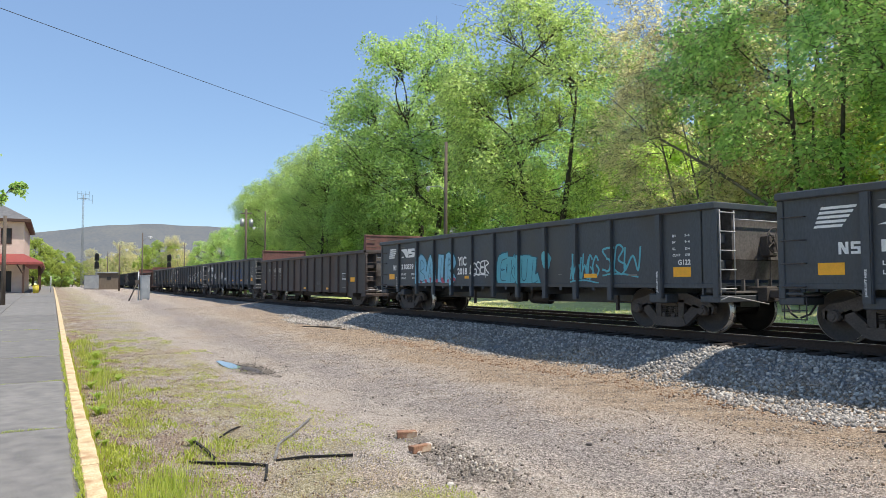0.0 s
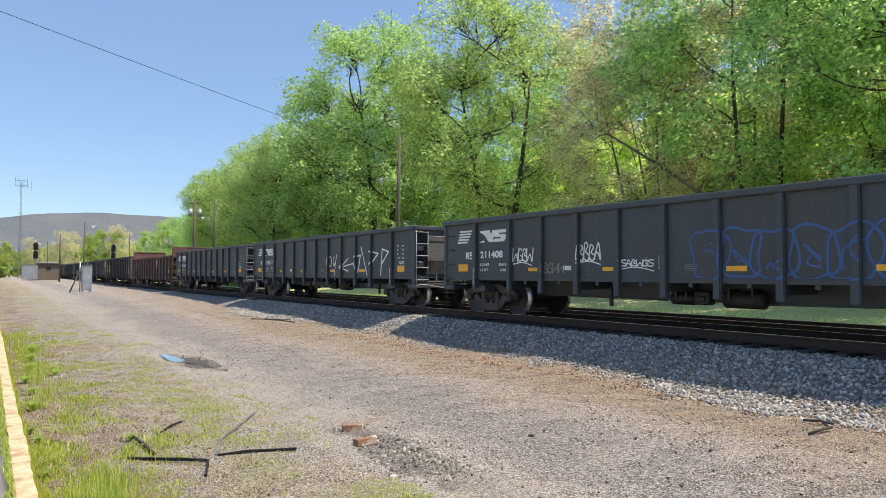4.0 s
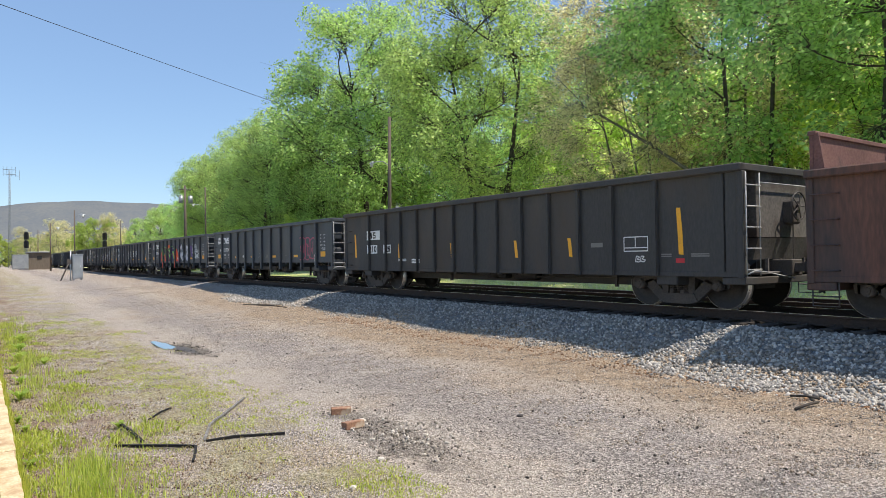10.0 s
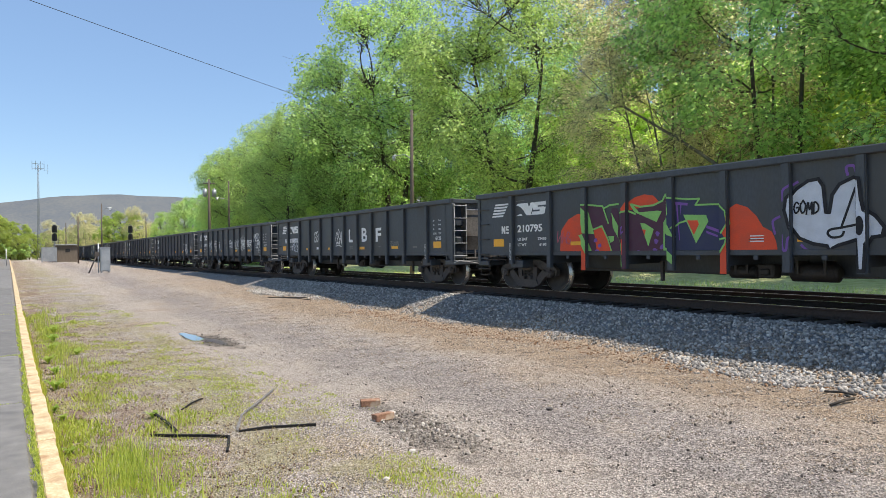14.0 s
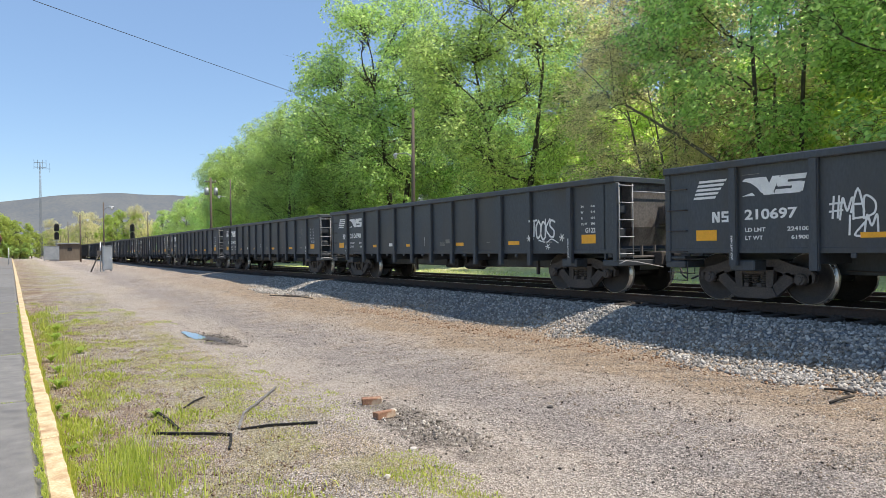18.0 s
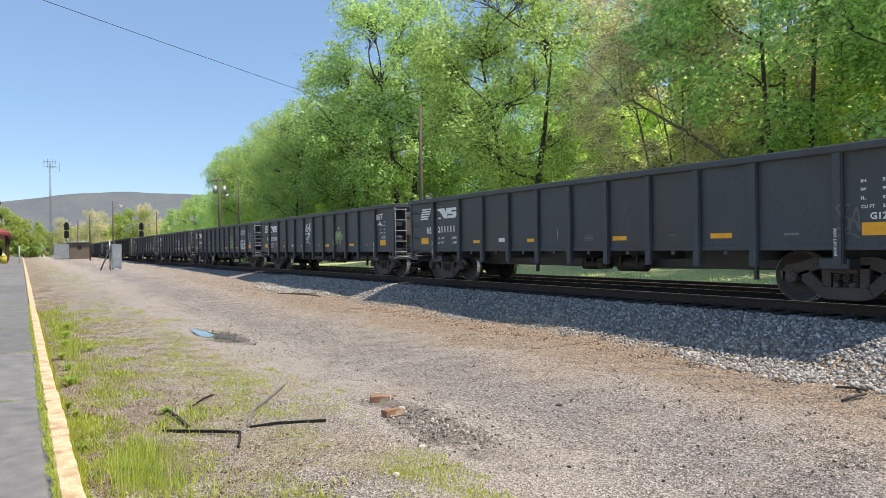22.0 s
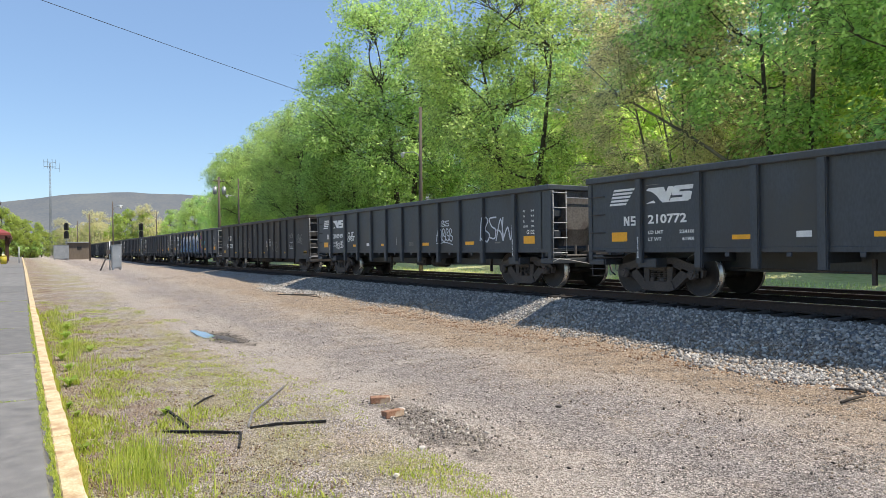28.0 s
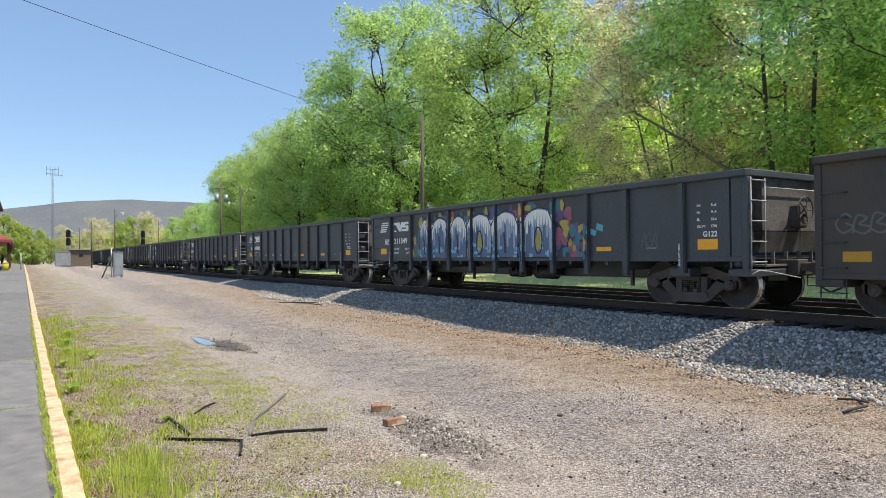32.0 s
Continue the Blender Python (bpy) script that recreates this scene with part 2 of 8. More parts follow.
def raw_mesh(name, verts, faces, material, parent=None, smooth=False):
    me = bpy.data.meshes.new(name)
    verts, faces = np.asarray(verts, np.float32), np.asarray(faces, np.int32)
    me.vertices.add(len(verts))
    me.vertices.foreach_set("co", verts.ravel())
    k = faces.shape[1]
    me.loops.add(faces.size)
    me.loops.foreach_set("vertex_index", faces.ravel())
    me.polygons.add(len(faces))
    me.polygons.foreach_set("loop_start", np.arange(0, faces.size, k, dtype=np.int32))
    me.update(calc_edges=True)
    if smooth:
        me.polygons.foreach_set("use_smooth", np.ones(len(faces), bool))
    me.materials.append(material)
    ob = new(name, me)
    ob.parent = parent
    return ob


def smooth01(a, b, v):
    t = np.clip((v - a) / (b - a), 0, 1)
    return t * t * (3 - 2 * t)


# ---- the lie of the land ----
TRACK, TRACK_FAR = 12.91, 17.4
RAIL = 0.98


def land(x, y):
    """Height of the ground."""
    x, y = np.asarray(x, float), np.asarray(y, float)
    rise = 0.70 * smooth01(-10, -70, x) + 0.42 * smooth01(-70, -130, x) * (1 - smooth01(11, 14, y))
    toe = 9.75 + 0.06 * np.sin(x * 0.31) + 0.05 * np.sin(x * 0.83 + 1)
    lot = rise + 0.10 * smooth01(5.0, 9.7, y) * (1 - rise) + 0.025 * np.sin(x * 0.9 + y * 0.5) * smooth01(1, 3, y)
    lot = lot - 0.06 * np.exp(-(((x + 17.7) / 1.3) ** 2 + ((y - 4.0) / 0.5) ** 2))
    t = smooth01(0, 1.75, y - toe)
    z = lot + np.maximum(0.72 - lot, 0) * t
    z = z - 0.12 * smooth01(14.2, 15.0, y)
    z = z - 0.20 * smooth01(18.9, 20.5, y) + 0.05 * np.clip(y - 26, 0, 60)
    return z


def axis(stops):
    out = []
    for a, b, step in stops:
        out += list(np.arange(a, b, step))
    return np.array(out)


gx = axis([(-2600, -300, 100), (-300, -100, 10), (-100, -40, 2), (-40, -24, 0.5), (-24, 6, 0.15), (6, 40, 2), (40, 2601, 128)])
gy = axis([(-2600, -40, 128), (-40, -4, 4), (-4, 0, 0.5), (0, 12, 0.15), (12, 22, 0.4), (22, 60, 2), (60, 2701, 120)])
GX, GY = np.meshgrid(gx, gy, indexing="ij")
GZ = land(GX, GY)
near = (GX > -40) & (GX < 6) & (GY > 0) & (GY < 12)
GZ = GZ + near * (0.012 * np.sin(GX * 7.1 + 2 * np.sin(GY * 5.3)) * np.sin(GY * 6.3) + np.random.normal(0, 0.006, GX.shape))
idx = np.arange(GX.size).reshape(GX.shape)
quads = np.stack([idx[:-1, :-1], idx[1:, :-1], idx[1:, 1:], idx[:-1, 1:]], -1).reshape(-1, 4)


def ground_material():
    m, n, l, b = nodes_of("gravel_and_grass")
    geo, sep = n.new("ShaderNodeNewGeometry"), n.new("ShaderNodeSeparateXYZ")
    l.new(geo.outputs["Position"], sep.inputs[0])

    def noise_at(scale, detail=5):
        t = n.new("ShaderNodeTexNoise")
        t.inputs["Scale"].default_value, t.inputs["Detail"].default_value = scale, detail
        l.new(geo.outputs["Position"], t.inputs["Vector"])
        return t.outputs[0]

    def math_(op, a, c):
        k = n.new("ShaderNodeMath")
        k.operation = op
        for i, v in enumerate((a, c)):
            if isinstance(v, (int, float)):
                k.inputs[i].default_value = v
            else:
                l.new(v, k.inputs[i])
        return k.outputs[0]

    def span(v, a, c):
        k = n.new("ShaderNodeMapRange")
        k.interpolation_type = "SMOOTHSTEP"
        k.inputs[1].default_value, k.inputs[2].default_value = a, c
        l.new(v, k.inputs[0])
        return k.outputs[0]

    def mix(f, a, c):
        k = n.new("ShaderNodeMixRGB")
        l.new(f, k.inputs[0])
        for i, v in ((1, a), (2, c)):
            if isinstance(v, tuple):
                k.inputs[i].default_value = (*v, 1)
            else:
                l.new(v, k.inputs[i])
        return k.outputs[0]

    wob = math_("MULTIPLY", math_("SUBTRACT", noise_at(0.55), 0.5), 2.4)
    y = math_("ADD", sep.outputs[1], wob)
    vor = n.new("ShaderNodeTexVoronoi")
    vor.inputs["Scale"].default_value = 46
    l.new(geo.outputs["Position"], vor.inputs["Vector"])
    vor2 = n.new("ShaderNodeTexVoronoi")
    vor2.inputs["Scale"].default_value = 95
    l.new(geo.outputs["Position"], vor2.inputs["Vector"])
    bw = n.new("ShaderNodeRGBToBW")
    l.new(vor.outputs["Color"], bw.inputs[0])
    bw2 = n.new("ShaderNodeRGBToBW")
    l.new(vor2.outputs["Color"], bw2.inputs[0])
    pebble = math_("ADD", math_("MULTIPLY", bw.outputs[0], 0.5), math_("MULTIPLY", bw2.outputs[0], 0.5))
    grey = ramp_node(n, [(0.24, (0.085, 0.069, 0.058)), (0.5, (0.355, 0.302, 0.258)), (0.76, (0.76, 0.67, 0.59))])
    l.new(pebble, grey.inputs[0])
    tan = ramp_node(n, [(0.24, (0.11, 0.079, 0.054)), (0.52, (0.42, 0.322, 0.235)), (0.78, (0.74, 0.60, 0.465))])
    l.new(pebble, tan.inputs[0])
    col = mix(span(math_("ADD", noise_at(0.5), math_("MULTIPLY", noise_at(6.0), 0.35)), 0.58, 0.95), grey.outputs[0], tan.outputs[0])
    strip = math_("MULTIPLY", span(y, 6.6, 8.2), math_("SUBTRACT", 1.0, span(y, 10.2, 10.9)))
    brown = ramp_node(n, [(0.24, (0.095, 0.062, 0.037)), (0.52, (0.38, 0.275, 0.180)), (0.78, (0.68, 0.54, 0.385))])
    l.new(pebble, brown.inputs[0])
    strip = math_("MULTIPLY", strip, math_("ADD", 0.25, math_("MULTIPLY", 0.75, span(sep.outputs[0], -50.0, -22.0))))
    col = mix(strip, col, brown.outputs[0])
    stone = ramp_node(n, [(0.15, (0.11, 0.115, 0.12)), (0.5, (0.22, 0.23, 0.235)), (0.9, (0.42, 0.42, 0.41))])
    l.new(pebble, stone.inputs[0])
    clean = math_("ADD", 0.25, math_("MULTIPLY", 0.75, span(sep.outputs[0], -37.0, -31.0)))
    col = mix(math_("MULTIPLY", math_("MULTIPLY", span(y, 10.2, 10.9), clean), math_("SUBTRACT", 1.0, span(y, 19.0, 20.0))), col, stone.outputs[0])
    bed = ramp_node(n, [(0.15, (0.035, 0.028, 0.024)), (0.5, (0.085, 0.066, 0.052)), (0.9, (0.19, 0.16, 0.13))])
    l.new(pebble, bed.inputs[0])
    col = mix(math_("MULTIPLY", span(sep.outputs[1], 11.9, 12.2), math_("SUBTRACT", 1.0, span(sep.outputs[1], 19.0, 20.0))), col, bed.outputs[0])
    # pale dusty ruts and a darker worn wheel track between them
    dust = ramp_node(n, [(0.2, (0.27, 0.215, 0.165)), (0.5, (0.47, 0.398, 0.33)), (0.8, (0.68, 0.60, 0.515))])
    l.new(pebble, dust.inputs[0])
    for lo, hi, much in ((2.8, 4.8, 0.70), (6.9, 8.2, 0.40)):
        rut = math_("MULTIPLY", span(y, lo, lo + 0.5), math_("SUBTRACT", 1.0, span(y, hi - 0.5, hi)))
        col = mix(math_("MULTIPLY", math_("MULTIPLY", rut, much), span(noise_at(0.9, 6), 0.30, 0.56)), col, dust.outputs[0])
    worn = ramp_node(n, [(0.24, (0.068, 0.056, 0.050)), (0.5, (0.265, 0.226, 0.202)), (0.76, (0.62, 0.545, 0.49))])
    l.new(pebble, worn.inputs[0])
    wheel = math_("MULTIPLY", span(y, 4.6, 5.4), math_("SUBTRACT", 1.0, span(y, 6.2, 7.2)))
    col = mix(math_("MULTIPLY", math_("MULTIPLY", wheel, 0.8), span(noise_at(0.7, 6), 0.30, 0.54)), col, worn.outputs[0])
    edge = math_("ADD", sep.outputs[1], math_("MULTIPLY", math_("SUBTRACT", noise_at(1.1), 0.5), 1.6))
    lot = math_("SUBTRACT", 1.0, span(edge, 2.9, 3.6))
    speck = math_("ADD", math_("MULTIPLY", noise_at(14.0, 6), 0.6), math_("MULTIPLY", pebble, 0.4))
    turf = ramp_node(n, [(0.30, (0.15, 0.125, 0.055)), (0.52, (0.37, 0.325, 0.165)), (0.75, (0.64, 0.58, 0.38))])
    l.new(speck, turf.inputs[0])
    col = mix(math_("MULTIPLY", math_("MULTIPLY", lot, 0.80), span(math_("ADD", noise_at(0.75, 6), math_("MULTIPLY", noise_at(9.0, 4), 0.4)), 0.60, 0.84)), col, turf.outputs[0])
    litter = ramp_node(n, [(0.30, (0.10, 0.055, 0.038)), (0.55, (0.27, 0.175, 0.125)), (0.8, (0.52, 0.42, 0.34))])
    l.new(speck, litter.inputs[0])
    by_kerb = math_("SUBTRACT", 1.0, span(edge, 0.9, 2.2))
    col = mix(math_("MULTIPLY", math_("MULTIPLY", by_kerb, 0.85), span(noise_at(1.9, 5), 0.42, 0.60)), col, litter.outputs[0])
    # trodden soil round the broken stones and the puddle
    for cx, cy, rx, ry, wet in ((-6.6, 3.95, 1.7, 0.42, 0.65), (-16.3, 4.0, 2.0, 0.45, 0.95)):
        ex = math_("MULTIPLY", math_("ADD", sep.outputs[0], -cx), 1 / rx)
        ey = math_("MULTIPLY", math_("ADD", sep.outputs[1], -cy), 1 / ry)
        far = math_("ADD", math_("ADD", math_("MULTIPLY", ex, ex), math_("MULTIPLY", ey, ey)), math_("MULTIPLY", math_("SUBTRACT", noise_at(2.6, 6), 0.5), 3.0))
        soil = ramp_node(n, [(0.2, (0.050, 0.040, 0.030)), (0.5, (0.12, 0.098, 0.076)), (0.85, (0.36, 0.31, 0.26))])
        l.new(pebble, soil.inputs[0])
        col = mix(math_("MULTIPLY", math_("SUBTRACT", 1.0, span(far, 0.2, 1.2)), wet), col, soil.outputs[0])
    # lawn tone is raised to carry sunlight that the wood keeps off
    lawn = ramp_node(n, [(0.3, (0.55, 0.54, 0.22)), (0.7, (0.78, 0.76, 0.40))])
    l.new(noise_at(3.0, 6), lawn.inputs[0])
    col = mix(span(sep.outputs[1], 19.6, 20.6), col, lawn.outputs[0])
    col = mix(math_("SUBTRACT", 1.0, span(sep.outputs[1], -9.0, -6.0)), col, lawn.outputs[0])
    l.new(col, b.inputs["Base Color"])
    b.inputs["Roughness"].default_value = 0.95
    bp = n.new("ShaderNodeBump")
    bp.inputs["Strength"].default_value, bp.inputs["Distance"].default_value = 1.0, 0.030
    l.new(math_("ADD", vor.outputs["Distance"], math_("MULTIPLY", vor2.outputs["Distance"], 0.5)), bp.inputs["Height"])
    l.new(bp.outputs[0], b.inputs["Normal"])
    return m


M_GROUND = ground_material()
ground = raw_mesh("ground", np.stack([GX, GY, GZ], -1).reshape(-1, 3), quads, M_GROUND, smooth=True)
tagged(ground, "grey and tan gravel lot with weeds and ballast slope", "ground", kind="structure")

# wooded ridge on the horizon, with the air's haze painted into its colour
ha = np.linspace(radians(80), radians(225), 120)
hx, hy = 2300 * np.cos(ha), 2300 * np.sin(ha)
top = 2 + 230 * smooth01(radians(209), radians(172), ha) * (0.795 + 0.03 * np.sin(ha * 5 + 1.0) + 0.03 * np.sin(ha * 17) + 0.006 * np.sin(ha * 90))
rows = []
for k, f in enumerate(np.linspace(0, 1, 8)):
    r = 1 + 0.25 * f
    rows.append(np.stack([hx * r, hy * r, -2 + top * f ** 0.7 * r], -1))
HV = np.stack(rows, 1)
hi = np.arange(HV.shape[0] * 8).reshape(-1, 8)
hq = np.stack([hi[:-1, :-1], hi[1:, :-1], hi[1:, 1:], hi[:-1, 1:]], -1).reshape(-1, 4)
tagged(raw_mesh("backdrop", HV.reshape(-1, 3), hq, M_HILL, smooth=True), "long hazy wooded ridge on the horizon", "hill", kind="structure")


# ---- platform ----
def platform():
    xs = axis([(-170, -60, 10), (-60, -20, 2), (-20, 8.1, 0.5)])
    bm = bmesh.new()
    rings = []
    for x in xs:
        z = float(land(x, -0.5)) + 0.26
        rings.append([bm.verts.new(p) for p in ((x, -6.5, z - 0.5), (x, -6.5, z - 0.02), (x, 0.12, z), (x, 0.12, z - 0.5))])
    for a, b in zip(rings, rings[1:]):
        for i in range(3):
            bm.faces.new((a[i], b[i], b[i + 1], a[i + 1]))
    bm.faces.new(rings[0])
    bm.faces.new(rings[-1][::-1])
    return tagged(part("pavement", bm, M_ASPHALT), "grey asphalt station platform with cracked slabs", "platform", kind="structure")


pavement = platform()
x = 8.4
while x > -74:
    L = 4.5
    bm = bmesh.new()
    for y0, y1 in ((-2.2, 0.10),):
        box(bm, -L + 0.035, 0, y0, y1 - 0.04, -0.08, 0.0, 0.012)
    bmesh.ops.subdivide_edges(bm, edges=[e for e in bm.edges if e.calc_length() > 1], cuts=6, use_grid_fill=True)
    for v in bm.verts:
        v.co.z += 0.003 * noise.noise(Vector((v.co.x * 0.9 + x, v.co.y * 0.9, 0.5)))
    k = part("slab", bm, M_ASPHALT, pavement)
    k.location = (x, 0, float(land(x, -0.5)) + 0.30 + random.uniform(-0.014, 0.010))
    k.rotation_euler[1] = math.atan2(float(land(x - L, -0.5) - land(x, -0.5)), L)
    bm = bmesh.new()
    box(bm, -L + 0.025, -0.005, -6.4, -2.22, -0.08, -0.004, 0.006)
    k2 = part("slab", bm, M_ASPHALT, pavement)
    k2.location, k2.rotation_euler = k.location, k.rotation_euler
    x -= L
x = 7.0
while x > -130:
    L = 2.4 if x > -40 else 8.0
    bm = bmesh.new()
    box(bm, -L + 0.012, 0, 0.128, 0.285 + random.uniform(-0.01, 0.01), -0.4, 0.02 + random.uniform(-0.008, 0.008), 0.015)
    bmesh.ops.subdivide_edges(bm, edges=[e for e in bm.edges if e.calc_length() > 1], cuts=11)
    for v in bm.verts:
        v.co.y += random.uniform(-0.006, 0.006)
        v.co.z += random.uniform(-0.009, 0.003) if v.co.z > 0 else 0
    k = part("kerb_stone", bm, M_KERB, pavement)
    k.location = (x, 0, float(land(x, -0.5)) + 0.30)
    k.rotation_euler[1] = math.atan2(float(land(x - L, -0.5) - land(x, -0.5)), L)
    x -= L


# ---- railway tracks ----
def track(yc, label, x0=-420.0, x1=30.0):
    t = tagged(new("railway_track"), label, "track", kind="structure")
    for s in (-1, 1):
        bm = bmesh.new()
        yr = yc + s * 0.753
        box(bm, x0, x1, yr - 0.075, yr + 0.075, RAIL - 0.185, RAIL - 0.160)
        box(bm, x0, x1, yr - 0.010, yr + 0.010, RAIL - 0.160, RAIL - 0.040)
        box(bm, x0, x1, yr - 0.037, yr + 0.037, RAIL - 0.040, RAIL - 0.004, 0.006)
        box(bm, x0, x1, yr - 0.026, yr + 0.026, RAIL - 0.004, RAIL, 0, 1)
        part("rail", bm, [M_RAIL, M_RAILTOP], t)
    bm = bmesh.new()
    box(bm, -0.115, 0.115, -1.3, 1.3, -0.17, 0, 0.012)
    for s in (-1, 1):
        box(bm, -0.09, 0.09, s * 0.753 - 0.17, s * 0.753 + 0.17, -0.002, 0.016, 0)
        for a in (-0.06, 0.06):
            for o in (-0.115, 0.115):
                box(bm, a - 0.013, a + 0.013, s * 0.753 + o - 0.013, s * 0.753 + o + 0.013, 0.01, 0.045)
    tie = part("tie", bm, M_TIE, t)
    tie.matrix_local = pose(4, yc, RAIL - 0.187)
    x = 3.48
    while x > -110:
        share("tie", tie, t, pose(x + random.uniform(-0.03, 0.03), yc + random.uniform(-0.06, 0.06), RAIL - 0.187 + random.uniform(-0.01, 0.004), 0, 0, random.uniform(-1, 1)))
        x -= 0.52
    return t


track(TRACK, "steel rails on dark wooden ties, main track")
track(TRACK_FAR, "second pair of steel rails beyond the train").location.z = -0.12


# ---- lettering ----
def text_mesh(words):
    """The outlines of some words as a flat mesh, one unit high and wide."""
    cu = bpy.data.curves.new("words", "FONT")
    cu.body, cu.resolution_u, cu.offset = words, 3, 0.030
    ob = new("words", cu)
    me = bpy.data.meshes.new_from_object(ob.evaluated_get(bpy.context.evaluated_depsgraph_get()))
    bpy.data.objects.remove(ob)
    co = np.empty(len(me.vertices) * 3, np.float32)
    me.vertices.foreach_get("co", co)
    co = co.reshape(-1, 3)
    lo, hi = co.min(0), co.max(0)
    co = (co - lo) / np.maximum(hi - lo, 1e-6)
    return co, [tuple(p.vertices) for p in me.polygons]


NUMBERS = {1: "210839", 3: "211408", 4: "210617", 5: "210967", 8: "210724", 9: "210795", 11: "210697", 12: "210690", 13: "210602", 14: "211111", 15: "210662", 16: "210862", 17: "210772", 18: "210919", 20: "211349"}
WORDS = {w: text_mesh(w) for w in [*NUMBERS.values(), "G122", "LD LMT", "LT WT", "224100", "61900", "IH", "IW", "IL", "CU FT", "5-6", "9-4", "52-6", "2743", "L", "B", "F", "YIC", "2018", "I POOPED", "EARLIER", "189", "057", "028", "169", "485", "2", "0001", "210", "JACK LIFT HERE", "BET", "SEDAT"]}


# ---- the train ----
BODY, PITCH, INSET = 16.05, 17.37, 1.70
Z0, Z1 = 0.82, 2.71
HALF, RIB = 1.44, 1.53
WHEEL_R = 0.47


def wheelset_mesh():
    bm = bmesh.new()
    for s in (-1, 1):
        rings = ((0.10, 0.09), (0.16, 0.05), (0.36, 0.02), (0.40, 0.055), (0.461, 0.055), (WHEEL_R, 0.055))
        y = s * 0.75
        for side in (-1, 1):
            for (r0, h0), (r1, h1) in zip(rings, rings[1:]):
                tube_ring(bm, y + side * h0 * 1.0, r0, y + side * h1, r1, 28, 0 if r1 < 0.465 else 1)
        tube_ring(bm, y - 0.055, WHEEL_R, y + 0.055, WHEEL_R, 28, 1)
        tube_ring(bm, y - s * 0.055, WHEEL_R, y - s * 0.055, WHEEL_R + 0.028, 28, 1)
        tube_ring(bm, y - s * 0.085, WHEEL_R + 0.028, y - s * 0.055, WHEEL_R + 0.028, 28, 1)
        tube_ring(bm, y - s * 0.085, WHEEL_R + 0.028, y - s * 0.085, 0.40, 28, 0)
    tube(bm, (0, -1.02, 0), (0, 1.02, 0), 0.085, None, 14)
    bmesh.ops.remove_doubles(bm, verts=bm.verts, dist=0.0005)
    return bm


def tube_ring(bm, y0, r0, y1, r1, seg, mi):
    a = [bm.verts.new((r0 * math.cos(i * 2 * math.pi / seg), y0, r0 * math.sin(i * 2 * math.pi / seg))) for i in range(seg)]
    b = [bm.verts.new((r1 * math.cos(i * 2 * math.pi / seg), y1, r1 * math.sin(i * 2 * math.pi / seg))) for i in range(seg)]
    for i in range(seg):
        f = bm.faces.new((a[i], a[(i + 1) % seg], b[(i + 1) % seg], b[i]))
        f.material_index, f.smooth = mi, True


def side_frame_mesh(y):
    """Cast frame: an arched top chord over both axles, a sagging bottom chord, open triangles, springs in the middle."""
    bm = bmesh.new()
    h = 0.925
    y0, y1 = y - 0.06, y + 0.06
    top_o = [(-h - 0.24, 0.56), (-h - 0.10, 0.68), (-h + 0.12, 0.72), (-0.50, 0.83), (0.50, 0.83), (h - 0.12, 0.72), (h + 0.10, 0.68), (h + 0.24, 0.56)]
    top_i = [(h + 0.22, 0.42), (h + 0.14, 0.40), (h - 0.16, 0.50), (0.40, 0.63), (-0.40, 0.63), (-h + 0.16, 0.50), (-h - 0.14, 0.40), (-h - 0.22, 0.42)]
    prism(bm, top_o + top_i, y0, y1)
    prism(bm, [(-h + 0.06, 0.50), (-h + 0.28, 0.60), (-0.30, 0.27), (-0.44, 0.13)], y0, y1)
    prism(bm, [(h - 0.28, 0.60), (h - 0.06, 0.50), (0.44, 0.13), (0.30, 0.27)], y0, y1)
    prism(bm, [(-0.46, 0.14), (-0.38, 0.30), (0.38, 0.30), (0.46, 0.14), (0.30, 0.09), (-0.30, 0.09)], y0 - 0.03, y1 + 0.03)
    for q in (-0.13, 0.13):
        box(bm, q - 0.05, q + 0.05, min(y0, y1) - 0.05, max(y0, y1) + 0.05, 0.30, 0.38, 0.01)
    box(bm, -0.22, 0.22, min(y0, y1) - 0.04, max(y0, y1) + 0.04, 0.55, 0.68, 0.02)
    for s in (-1, 1):
        prism(bm, [(s * 0.38, 0.25), (s * 0.24, 0.25), (s * 0.24, 0.68), (s * 0.40, 0.70)][:: s], y0, y1)
        prism(bm, [(s * (h - 0.17), 0.56), (s * (h - 0.17), 0.40), (s * (h - 0.13), 0.40), (s * (h - 0.13), 0.56)][:: -s], y0, y1)
        prism(bm, [(s * (h + 0.13), 0.56), (s * (h + 0.13), 0.40), (s * (h + 0.18), 0.40), (s * (h + 0.18), 0.56)][:: -s], y0, y1)
    return bm




